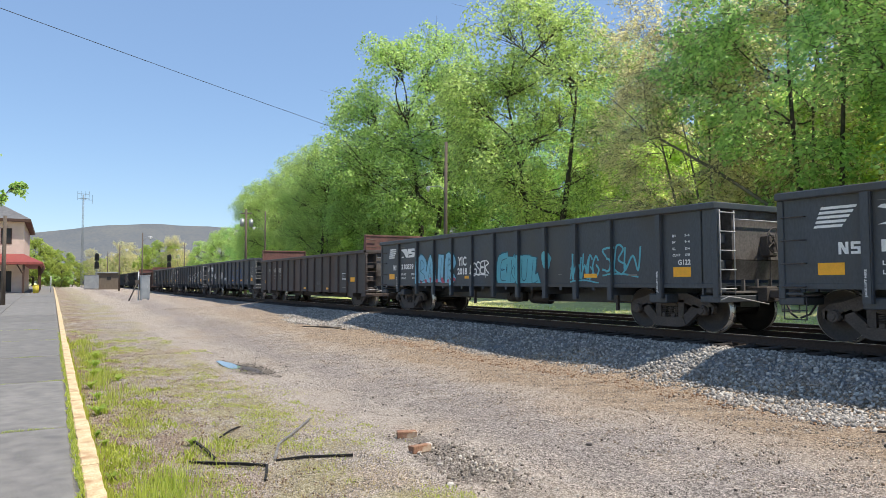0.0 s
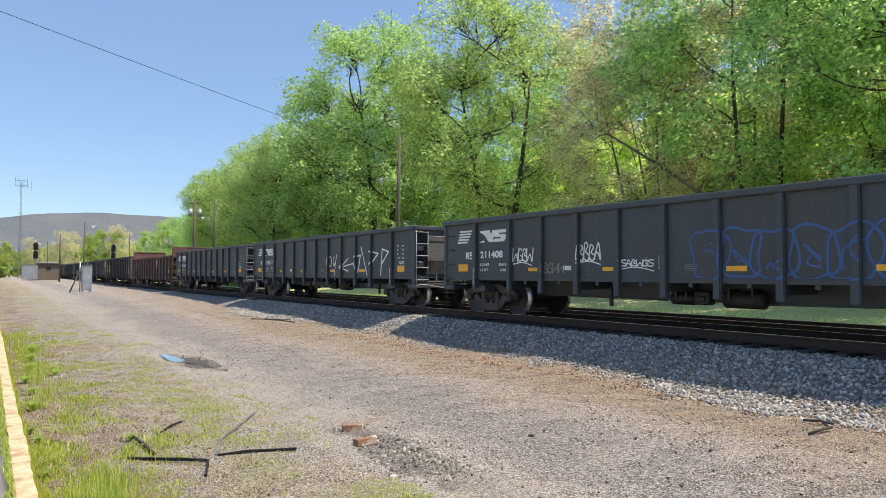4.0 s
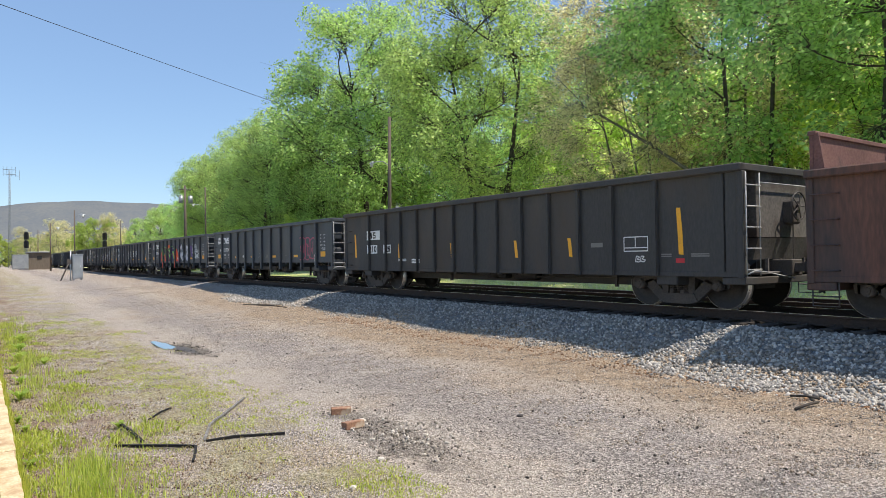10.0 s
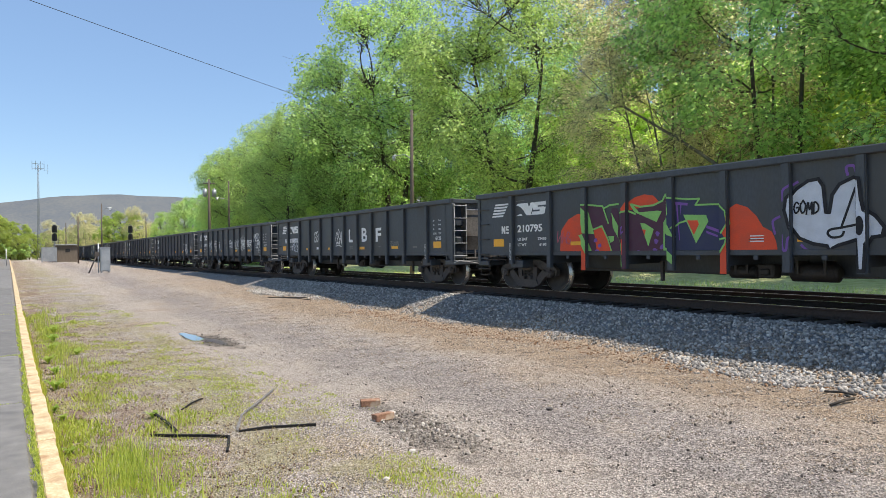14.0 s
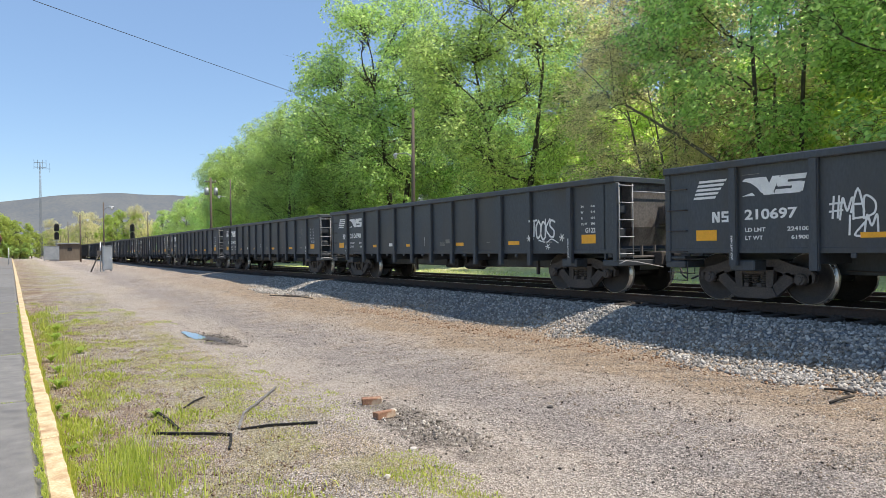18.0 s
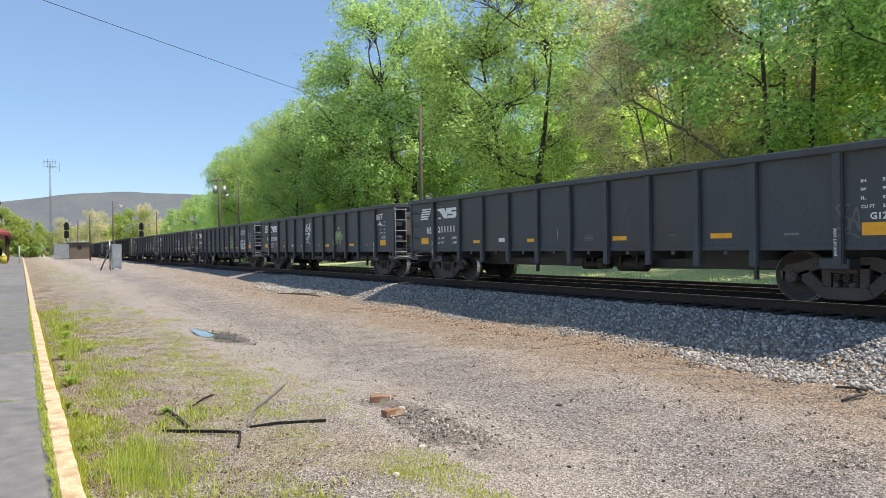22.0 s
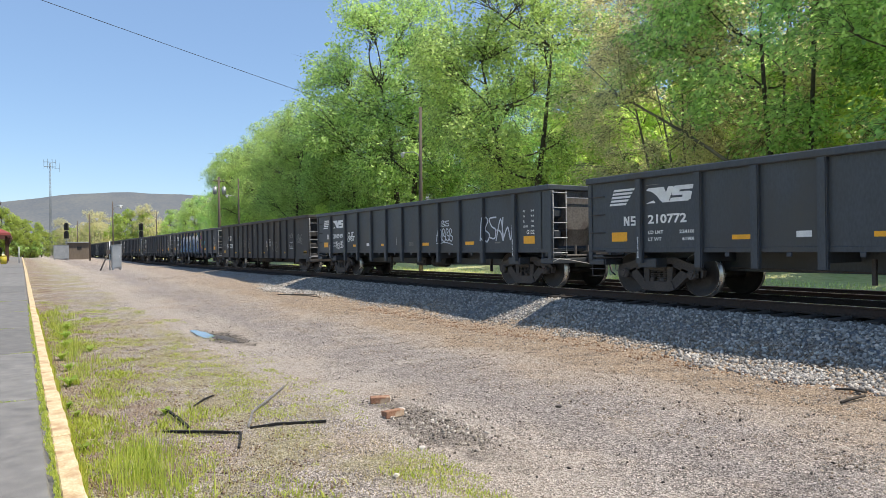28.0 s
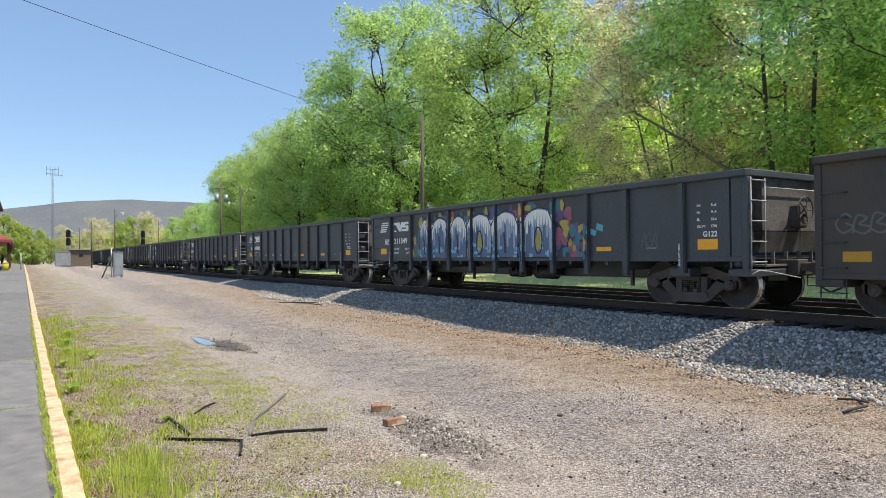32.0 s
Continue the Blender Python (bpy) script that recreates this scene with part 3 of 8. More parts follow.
def bogie(parent, xc):
    """One four-wheel truck of a wagon."""
    t = new("truck")
    t.parent, t.location = parent, (xc, 0, 0)
    for s in (-1, 1):
        part("side_frame", side_frame_mesh(s * 0.98), M_TRUCK, t)
        for ax in (-0.925, 0.925):
            bm = bmesh.new()
            tube(bm, (ax, s * 0.98, 0.47), (ax, s * 1.13, 0.47), 0.115, 0.10, 14)
            tube(bm, (ax, s * 1.13, 0.47), (ax, s * 1.15, 0.47), 0.06, 0.055, 10)
            for k in range(3):
                a = k * 2.094 + 0.5
                tube(bm, (ax + 0.07 * math.cos(a), s * 1.12, 0.47 + 0.07 * math.sin(a)), (ax + 0.07 * math.cos(a), s * 1.145, 0.47 + 0.07 * math.sin(a)), 0.014, None, 6)
            part("bearing_cap", bm, M_TRUCK, t)
        for k in range(3):
            bm = bmesh.new()
            x, n = -0.16 + 0.16 * k, 6
            coil = [(x + 0.056 * math.cos(a), s * 0.98 + 0.056 * math.sin(a), 0.28 + 0.25 * i / 48) for i, a in enumerate(j * n * 2 * math.pi / 48 for j in range(49))]
            bent(bm, coil, 0.017, 4)
            part("spring", bm, M_TRUCK, t)
    bm = bmesh.new()
    box(bm, -0.20, 0.20, -1.06, 1.06, 0.54, 0.70, 0.02)
    part("bolster", bm, M_TRUCK, t)
    bm = bmesh.new()
    for ax in (-0.36, 0.36):
        tube(bm, (ax, -0.8, 0.36), (ax, 0.8, 0.36), 0.035, None, 6)
        for s in (-1, 1):
            box(bm, ax - 0.08, ax + 0.08, s * 0.75 - 0.05, s * 0.75 + 0.05, 0.28, 0.52, 0.01)
    part("brake_beam", bm, M_TRUCK, t)
    return t


WHEELSET = None


def add_wheels(t):
    global WHEELSET
    out = []
    for ax in (-0.925, 0.925):
        if WHEELSET is None:
            w = part("wheelset", wheelset_mesh(), [M_WHEEL, M_TREAD], t)
            WHEELSET = w
        else:
            w = new("wheelset", WHEELSET.data)
            w.parent = t
        w.location = (ax, 0, WHEEL_R)
        out.append(w)


def rib_places(n, first, last):
    return [first + (last - first) * i / (n - 1) for i in range(n)]


# ribs of the wagons: distance of each behind the leading end
RIBS_NEW = [1.575, 3.09, 4.325, 5.555, 6.79, 8.02, 9.25, 10.49, 11.725, 12.955, 14.47]
RIBS_OLD = [1.9, *rib_places(11, 3.05, 13.0), 14.15]
SPAN = {"new": (Z0, Z1), "grey": (0.68, 2.76), "rust": (0.63, 2.48), "worn": (0.63, 2.48)}
RIBS_WORN = rib_places(14, 0.87, 15.18)
RIBS_RUST = rib_places(14, 0.45, 14.88)
HEM = {"new": 0.15, "grey": 0.0, "rust": 0.0, "worn": 0.0}
LENGTH = {"new": BODY, "grey": BODY, "rust": BODY + 0.17, "worn": BODY + 0.42}
NOSE = {"new": -0.10, "grey": 0.0, "rust": 0.0, "worn": 0.0}


def gondola(style):
    """An open-topped wagon; its leading end is at x = 0 and it reaches back to -BODY; z = 0 is the rail."""
    rusty = style in ("rust", "worn")
    BODY, nose = LENGTH[style], NOSE[style]
    Z0, Z1 = SPAN[style]
    paint = {"new": M_CAR, "rust": M_RUST, "worn": M_WORN, "grey": M_GREYCAR}[style]
    ladder_paint = paint if rusty else M_GRAB
    ribs = {"new": RIBS_NEW, "rust": RIBS_RUST, "worn": RIBS_WORN, "grey": RIBS_OLD}[style]
    c = new("gondola_wagon")
    for s in (-1, 1):
        bm = bmesh.new()
        foot = Z0 + HEM[style]
        box(bm, -BODY + 0.05, nose - 0.05, s * HALF, s * (HALF - 0.02), foot, Z1 - 0.05)
        box(bm, -BODY + 0.05, nose - 0.05, s * (HALF + 0.012), s * (HALF - 0.06), foot - 0.02, foot + 0.08, 0.006)
        part("side_sheet", bm, paint, c)
        bm = bmesh.new()
        box(bm, -BODY, nose, s * (RIB + 0.015), s * (HALF - 0.05), Z1 - 0.14, Z1, 0.018)
        part("top_chord", bm, paint, c)
        for i, r in enumerate(ribs):
            bm = bmesh.new()
            deep = style == "new" and 0 < i < len(ribs) - 1
            zb = Z0 - (0.17 if deep else 0.10 if style == "new" else 0.02)
            w = 0.085 if style == "new" else 0.055
            o = [(-w, zb), (w, zb), (w, Z1 - 0.14), (-w, Z1 - 0.14)]
            prism(bm, o, s * HALF, s * RIB)
            bmesh.ops.bevel(bm, geom=[e for e in bm.edges if abs(e.verts[0].co.x - e.verts[1].co.x) < 1e-5 and abs(e.verts[0].co.z - e.verts[1].co.z) > 0.5 and abs(e.verts[0].co.y) > HALF + 0.02], offset=0.02, segments=2, affect="EDGES")
            k = part("rib", bm, paint, c)
            k.location.x = -r
        if style == "new":
            for r0, r1 in zip(ribs[1:-1], ribs[2:-1]):
                bm = bmesh.new()
                box(bm, -0.045, 0.045, s * (HALF - 0.02), s * (HALF + 0.02), foot - 0.10, foot - 0.02, 0.006)
                k = part("gusset", bm, paint, c)
                k.location.x = -(r0 + r1) / 2
        for x in (nose - 0.06, -BODY + 0.06):
            bm = bmesh.new()
            box(bm, x - 0.06, x + 0.06, s * (HALF - 0.10), s * (HALF + 0.03), Z0 - 0.05, Z1 - 0.14, 0.012)
            part("corner_post", bm, paint, c)
    for x, d in ((nose, 1), (-BODY, -1)):
        q = 1 if d > 0 else -1
        bm = bmesh.new()
        box(bm, x - d * 0.40, x - d * 0.36, -q * HALF, -q * 0.88, Z0, Z1 - 0.10)
        for z in (Z0 + 0.02, Z0 + 0.50, Z0 + 1.05):
            box(bm, x - d * 0.37, x - d * 0.20, -q * (HALF - 0.05), -q * 0.90, z, z + 0.22, 0.03)
        part("ladder_bay", bm, paint, c)
        bm = bmesh.new()
        box(bm, x - d * 0.40, x - d * 0.08, -q * 0.88, q * (HALF - 0.02), Z0 + 0.72, Z1 - 0.10, 0.01)
        prism(bm, [(x - d * 0.40, Z0 + 0.30), (x - d * 0.16, Z0 + 0.30), (x - d * 0.05, Z0 + 0.71), (x - d * 0.40, Z0 + 0.71)], -q * 0.88, q * (HALF - 0.02))
        # leading end has a grey of its own; trailing end matches the sides
        part("end_wall", bm, M_END if d > 0 else paint, c, "grey end wall" if d > 0 else "")
        bm = bmesh.new()
        box(bm, x - d * 0.45, x + d * 0.02, -q * 0.95, q * HALF, Z0 + 0.02, Z0 + 0.07, 0.008)
        for y in (-0.55, -0.1, 0.35, 0.8):
            box(bm, x - d * 0.10, x - d * 0.04, q * y - 0.02, q * y + 0.02, Z0 + 0.07, Z0 + 0.32)
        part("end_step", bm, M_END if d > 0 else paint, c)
        bm = bmesh.new()
        box(bm, x, x - d * 0.30, -RIB + 0.01, RIB - 0.01, Z1 - 0.13, Z1 + 0.004, 0.015)
        part("end_cap", bm, paint, c)
        bm = bmesh.new()
        box(bm, x + d * 0.02, x - d * 0.45, -HALF, HALF, Z0 - 0.16, Z0 - 0.02, 0.015)
        part("end_sill", bm, paint, c)
        # ladder on the near and the far corner of the end
        ys = -1 if d > 0 else 1
        bm = bmesh.new()
        for y in (0.95, 1.40):
            tube(bm, (x + d * 0.03, ys * y, Z0), (x + d * 0.03, ys * y, Z1 - 0.16), 0.012, None, 6)
        for k in range(5):
            z = Z0 + 0.12 + k * 0.39
            tube(bm, (x + d * 0.04, ys * 0.93, z), (x + d * 0.04, ys * 1.42, z), 0.013, None, 6)
        part("ladder", bm, ladder_paint, c, "worn steel ladder")
        bm = bmesh.new()
        tube(bm, (x - d * 0.01, -0.9, Z1 - 0.33), (x - d * 0.01, 0.9, Z1 - 0.33), 0.013, None, 6)
        part("grab_iron", bm, M_GRAB, c)
        # side rungs at the other corner
        for k in range(5):
            bm = bmesh.new()
            z = Z0 - 0.25 + k * 0.42
            y = -ys * (HALF + 0.08)
            bent(bm, [(x - d * 0.10, -ys * HALF, z), (x - d * 0.10, y, z), (x - d * 0.52, y, z), (x - d * 0.52, -ys * HALF, z)], 0.012)
            part("side_rung", bm, M_TRUCK if not rusty else paint, c)
        bm = bmesh.new()
        bent(bm, [(x - d * 0.06, -ys * 1.40, Z0), (x - d * 0.06, -ys * 1.40, Z0 - 0.42), (x - d * 0.48, -ys * 1.40, Z0 - 0.42), (x - d * 0.48, -ys * 1.40, Z0)], 0.014)
        part("stirrup", bm, M_TRUCK, c)
        # coupler
        bm = bmesh.new()
        box(bm, x - d * 0.5, x + d * 0.22, -0.20, 0.20, 0.66, 0.98, 0.02)
        box(bm, x + d * 0.2, x + d * 0.50, -0.09, 0.09, 0.74, 0.92, 0.02)
        box(bm, x + d * 0.42, x + d * 0.70, -0.16, 0.10, 0.70, 0.96, 0.05)
        part("coupler", bm, M_TRUCK, c)
        bm = bmesh.new()
        bent(bm, [(x + d * 0.15, 0.28, 0.82), (x + d * 0.32, 0.30, 0.66), (x + d * 0.45, 0.26, 0.42), (x + d * 0.62, 0.2, 0.34)], 0.022)
        part("air_hose", bm, M_TRUCK, c)
        bm = bmesh.new()
        bent(bm, [(x + d * 0.08, ys * 1.46, 0.72), (x + d * 0.12, ys * 1.30, 0.78), (x + d * 0.12, ys * 1.0, 0.76), (x + d * 0.30, ys * 0.25, 0.62)], 0.013)
        part("uncoupling_lever", bm, M_GRAB, c, "worn grey bent steel rod")
    bm = bmesh.new()
    tube(bm, (nose + 0.10, 0.25, Z1 - 0.75), (nose + 0.16, 0.25, Z1 - 0.75), 0.04, None, 10)
    for k in range(20):
        a, b = k * math.pi / 10, (k + 1) * math.pi / 10
        tube(bm, (nose + 0.14, 0.25 + 0.27 * math.cos(a), Z1 - 0.75 + 0.27 * math.sin(a)), (nose + 0.14, 0.25 + 0.27 * math.cos(b), Z1 - 0.75 + 0.27 * math.sin(b)), 0.014, None, 5)
        if k % 4 == 0:
            tube(bm, (nose + 0.14, 0.25, Z1 - 0.75), (nose + 0.14, 0.25 + 0.27 * math.cos(a), Z1 - 0.75 + 0.27 * math.sin(a)), 0.011, None, 5)
    part("brake_wheel", bm, M_TRUCK, c)
    bm = bmesh.new()
    box(bm, nose - 0.16, nose + 0.10, 0.08, 0.42, Z1 - 1.10, Z1 - 0.62, 0.04)
    tube(bm, (nose + 0.02, 0.25, Z1 - 1.1), (nose + 0.02, 0.25, Z0 - 0.05), 0.012, None, 5)
    part("brake_housing", bm, M_TRUCK, c)
    bm = bmesh.new()
    box(bm, -BODY + 0.3, -0.3, -HALF + 0.03, HALF - 0.03, Z0 + HEM[style] + 0.02, Z0 + HEM[style] + 0.08)
    part("floor_plate", bm, paint, c)
    bm = bmesh.new()
    box(bm, -BODY + 0.4, -0.4, -0.34, 0.34, Z0 - 0.28, Z0 + HEM[style] + 0.018, 0.01)
    part("centre_sill", bm, paint, c)
    for r in ribs[1:-1:2]:
        bm = bmesh.new()
        box(bm, -r - 0.06, -r + 0.06, -HALF + 0.02, HALF - 0.02, Z0 - 0.06, Z0 + HEM[style] + 0.018)
        part("cross_bearer", bm, paint, c)
    for a, b, y, z, r in ((-7.15, -6.35, -0.62, 0.62, 0.17), (-8.5, -7.95, -0.50, 0.60, 0.13)):
        bm = bmesh.new()
        tube(bm, (a, y, z), (b, y, z), r, None, 14)
        for e, f in ((a, -0.05), (b, 0.05)):
            tube(bm, (e, y, z), (e + f, y, z), r, r * 0.6, 14)
        for e in (a + 0.15, b - 0.15):
            box(bm, e - 0.025, e + 0.025, y - r - 0.012, y + r + 0.012, z - 0.02, Z0 + 0.02)
        part("brake_reservoir", bm, M_WHEEL, c)
    bm = bmesh.new()
    box(bm, -7.75, -7.42, -0.85, -0.58, 0.50, 0.78, 0.03)
    box(bm, -7.68, -7.50, -0.90, -0.62, 0.56, 0.68, 0.02)
    tube(bm, (-7.6, -0.6, 0.74), (-7.1, -0.62, 0.76), 0.02, None, 6)
    tube(bm, (-7.7, -0.6, 0.74), (-8.0, -0.50, 0.72), 0.02, None, 6)
    part("brake_valve", bm, M_WHEEL, c)
    for p0, p1 in (((-2.9, -0.9, 0.60), (-6.2, -0.8, 0.55)), ((-8.6, -0.6, 0.55), (-12.9, -0.5, 0.62))):
        bm = bmesh.new()
        bent(bm, [p0, p1], 0.014)
        part("brake_rod", bm, M_TRUCK, c)
    for hx, hy in ((-3.39, -0.94), (-9.97, -0.86)):
        bm = bmesh.new()
        box(bm, hx - 0.03, hx + 0.03, hy - 0.04, hy + 0.04, 0.38, 0.82)
        part("rod_hanger", bm, M_TRUCK, c)
    for xc in (-INSET, -BODY + INSET):
        bm = bmesh.new()
        box(bm, xc - 0.25, xc + 0.25, -HALF + 0.02, HALF - 0.02, Z0 - 0.20, Z0, 0.02)
        box(bm, xc - 0.2, xc + 0.2, -0.35, 0.35, 0.70, Z0 - 0.1)
        part("body_bolster", bm, paint, c)
        add_wheels(bogie(c, xc))
    if rusty:
        # ends that stand above the sides
        for x, d in ((nose, 1), (-BODY, -1)):
            bm = bmesh.new()
            box(bm, x - d * 0.05, x - d * 0.12, -HALF + 0.03, HALF - 0.03, Z1 - 0.02, Z1 + 0.62, 0.01)
            box(bm, x - d * 0.03, x - d * 0.16, -HALF + 0.01, HALF - 0.01, Z1 + 0.58, Z1 + 0.66, 0.012)
            for s in (-1, 1):
                prism(bm, [(x - d * 0.12, Z1 - 0.02), (x - d * 0.30, Z1 - 0.02), (x - d * 0.20, Z1 + 0.62), (x - d * 0.12, Z1 + 0.62)], s * (HALF - 0.03), s * (HALF - 0.06))
            part("end_extension", bm, M_RUSTEND, c, "raised rusty end panel")
            bm = bmesh.new()
            for k in range(2):
                z = Z1 + 0.12 + k * 0.32
                tube(bm, (x + d * 0.02, -d * 0.93, z), (x + d * 0.02, -d * 1.40, z), 0.014, None, 6)
            part("upper_rung", bm, ladder_paint, c)
    return c


LEADS = [8.6, -8.66, -26.35, -44.25, -61.93, -79.2, -96.75, -114.1, -131.2, -148.7, -166.0, -183.1, -200.4, -217.7, -234.9, -252.1, -269.4, -286.4, -303.7, -320.9, -338.1]
LEADS += [-338.1 - PITCH * (i + 1) for i in range(14)]
STYLES = {2: "worn", 6: "rust", 7: "grey", 19: "grey"}
protos = {s: gondola(s) for s in ("new", "rust", "worn", "grey")}
used, WAGONS = set(), []
LABEL = {"new": "black open-topped steel gondola wagon with vertical ribs", "rust": "rusty red-brown open-topped gondola wagon with raised ends", "worn": "grimy grey-brown open-topped gondola wagon with raised ends", "grey": "faded dark grey open-topped gondola wagon with many ribs"}
for i, u in enumerate(LEADS):
    st = STYLES.get(i, "new")
    w = protos[st] if st not in used else copy_thing(protos[st], Matrix())
    used.add(st)
    tagged(w, LABEL[st], "railway wagon", "wagons of the moving train")
    WAGONS.append(w)


SHIFT = {WAGONS[i].name: v for i, v in ((2, 0.45), (5, -0.1), (6, 0.25), (7, 0.30))}


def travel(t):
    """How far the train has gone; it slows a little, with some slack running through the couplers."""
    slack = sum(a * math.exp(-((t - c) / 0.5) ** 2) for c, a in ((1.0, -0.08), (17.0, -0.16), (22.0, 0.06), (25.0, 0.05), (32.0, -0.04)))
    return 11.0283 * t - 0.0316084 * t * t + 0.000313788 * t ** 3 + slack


def motions():
    times = [i * 0.5 for i in range(65)]
    for w, u in zip(WAGONS, LEADS):
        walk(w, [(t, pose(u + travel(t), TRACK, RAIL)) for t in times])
        for truck in [o for o in w.children if o.name.startswith("truck")]:
            for wheel in [o for o in truck.children if o.name.startswith("wheelset")]:
                ax = wheel.location.x
                spin = []
                seen = [k for k in range(frame(32.0)) if -48 < u + travel(k / FPS) < 20]
                if seen:
                    for k in range(seen[0], seen[-1] + 1):
                        spin.append(k / FPS)
                ts = sorted({0.0, 32.0, *spin})
                turn0 = travel(spin[0]) if spin else 0.0
                turn1 = travel(spin[-1]) if spin else 0.0
                rows = []
                for t in ts:
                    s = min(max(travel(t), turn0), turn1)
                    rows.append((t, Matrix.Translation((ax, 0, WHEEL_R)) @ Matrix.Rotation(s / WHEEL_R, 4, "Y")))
                walk(wheel, rows)


# ---- markings and graffiti on the wagons ----
def paint(name, c, rough=0.7):
    return surf(name, tuple(v * 0.8 for v in c), c, 6, 60, rough, 0, 0.1, 0.001)


P_WHITE = paint("white_stencil_paint", (0.84, 0.84, 0.82))
P_FADED = paint("faded_white_paint", (0.22, 0.21, 0.19))
P_STENCIL = paint("worn_stencil_paint", (0.46, 0.43, 0.38))
P_RUSTED = paint("rust_stained_stencil", (0.50, 0.26, 0.12))
P_ORANGE = paint("orange_reflector", (0.95, 0.44, 0.012), 0.4)
P_DULL = paint("dirty_yellow_reflector", (0.50, 0.27, 0.02), 0.6)
P_CYAN = paint("cyan_spray", (0.12, 0.42, 0.50))
P_SKY = paint("sky_blue_spray", (0.24, 0.52, 0.68))
P_DKCYAN = paint("dark_teal_spray", (0.02, 0.10, 0.14))
P_BLUE = paint("blue_spray", (0.055, 0.12, 0.30))
P_RED = paint("orange_red_spray", (0.74, 0.085, 0.03))
P_GREEN = paint("lime_spray", (0.27, 0.56, 0.15))
P_PALE = paint("pale_green_spray", (0.32, 0.46, 0.22))
P_PLUM = paint("plum_spray", (0.085, 0.030, 0.055))
P_VIOLET = paint("violet_spray", (0.20, 0.09, 0.36))
P_SILVER = paint("silver_spray", (0.60, 0.63, 0.70), 0.45)
P_BLACK = paint("black_spray", (0.008, 0.008, 0.012))
P_PINK = paint("pink_spray", (0.48, 0.10, 0.15))
P_YELLOW = paint("yellow_spray", (0.55, 0.45, 0.04))
P_NAVY = paint("navy_spray", (0.035, 0.042, 0.095))
P_CHALK = paint("chalk_mark", (0.13, 0.13, 0.13))
P_SIGNRED = paint("red_sign", (0.55, 0.04, 0.05))


def clip_strip(poly, lo, hi):
    """The part of a polygon in x and z between two uprights."""
    for k, s in ((lo, 1), (hi, -1)):
        out = []
        for i, a in enumerate(poly):
            b = poly[(i + 1) % len(poly)]
            ia, ib = s * (a[0] - k) >= 0, s * (b[0] - k) >= 0
            if ia:
                out.append(a)
            if ia != ib:
                f = (k - a[0]) / (b[0] - a[0])
                out.append((k, a[1] + f * (b[1] - a[1])))
        poly = out
        if len(poly) < 3:
            return []
    return poly


def inward(d, style):
    """Where a mark at the distance d behind the lead sits on a wagon of that style."""
    return 8.0 + (d - 8.0) * 0.985 if style == "new" else d


def on_side(wagon, name, layers, style, label=""):
    """Flat paint on a wagon's near side, over its sheets and its ribs. layers: (polygons in distance-behind-the-lead and height, material)."""
    ribs = {"new": RIBS_NEW, "rust": RIBS_RUST, "worn": RIBS_WORN, "grey": RIBS_OLD}[style]
    Z0, Z1 = SPAN[style]
    w = 0.068 if style == "new" else 0.038
    strips, at = [], -LENGTH[style] + 0.13
    for r in sorted((-r for r in ribs)):
        strips += [(at, r - w - 0.02, HALF), (r - w, r + w, RIB)]
        at = r + w + 0.02
    strips.append((at, -0.13, HALF))
    bm = bmesh.new()
    mats = []
    for k, (polys, m) in enumerate(layers):
        mats.append(m)
        for j, poly in enumerate(polys):
            poly = [(SHIFT.get(wagon.name, 0.0) - inward(d, style), min(z, Z1 - 0.16)) for d, z in poly]
            x0, x1 = min(p[0] for p in poly), max(p[0] for p in poly)
            for lo, hi, y in strips:
                if x1 <= lo or x0 >= hi:
                    continue
                q = clip_strip(poly, lo, hi)
                if y == HALF:
                    q = [(a, max(b, Z0 + HEM[style] + 0.085)) for a, b in q]
                if len(q) < 3:
                    continue
                try:
                    f = bm.faces.new([bm.verts.new((a, -y - 0.004 - 0.003 * k - 0.00017 * (j % 16), b)) for a, b in q])
                    f.material_index = k
                except ValueError:
                    pass
    ob = part(name, bm, mats, wagon, label)
    return tagged(ob, label, kind="stuff") if name == "lettering" else ob


def rect(d0, d1, z0, z1):
    return [(d0, z0), (d1, z0), (d1, z1), (d0, z1)]


def words(wagon, w, d0, d1, z0, z1, m, name="lettering", tilt=0.0, upright=False, y=HALF, label=""):
    """Words that run from d0 to d1."""
    co, faces = WORDS[w]
    a = co[:, 0], co[:, 1]
    if upright:
        a = 1 - a[1], a[0]
    x = -d0 + (d0 - d1) * a[0]
    slide = SHIFT.get(wagon.name, 0.0)
    style = STYLES.get(WAGONS.index(wagon), "new")
    x = -inward(d0, style) + (x + d0)
    z = z0 + (z1 - z0) * a[1] + tilt * (x - x.min())
    me = bpy.data.meshes.new(name)
    me.from_pydata([(float(p) + slide, -y - 0.006, float(q)) for p, q in zip(x, z)], [], faces)
    me.materials.append(m)
    ob = new(name, me)
    ob.parent = wagon
    return tagged(ob, label)


def curve_through(pts, n=5):
    """A smooth line through some points."""
    P = [pts[0], *pts, pts[-1]]
    out = []
    for i in range(1, len(P) - 2):
        for k in range(n):
            t = k / n
            out.append(tuple(0.5 * (2 * P[i][j] + (P[i + 1][j] - P[i - 1][j]) * t + (2 * P[i - 1][j] - 5 * P[i][j] + 4 * P[i + 1][j] - P[i + 2][j]) * t * t + (3 * P[i][j] - P[i - 1][j] - 3 * P[i + 1][j] + P[i + 2][j]) * t ** 3) for j in (0, 1)))
    return out + [tuple(pts[-1])]


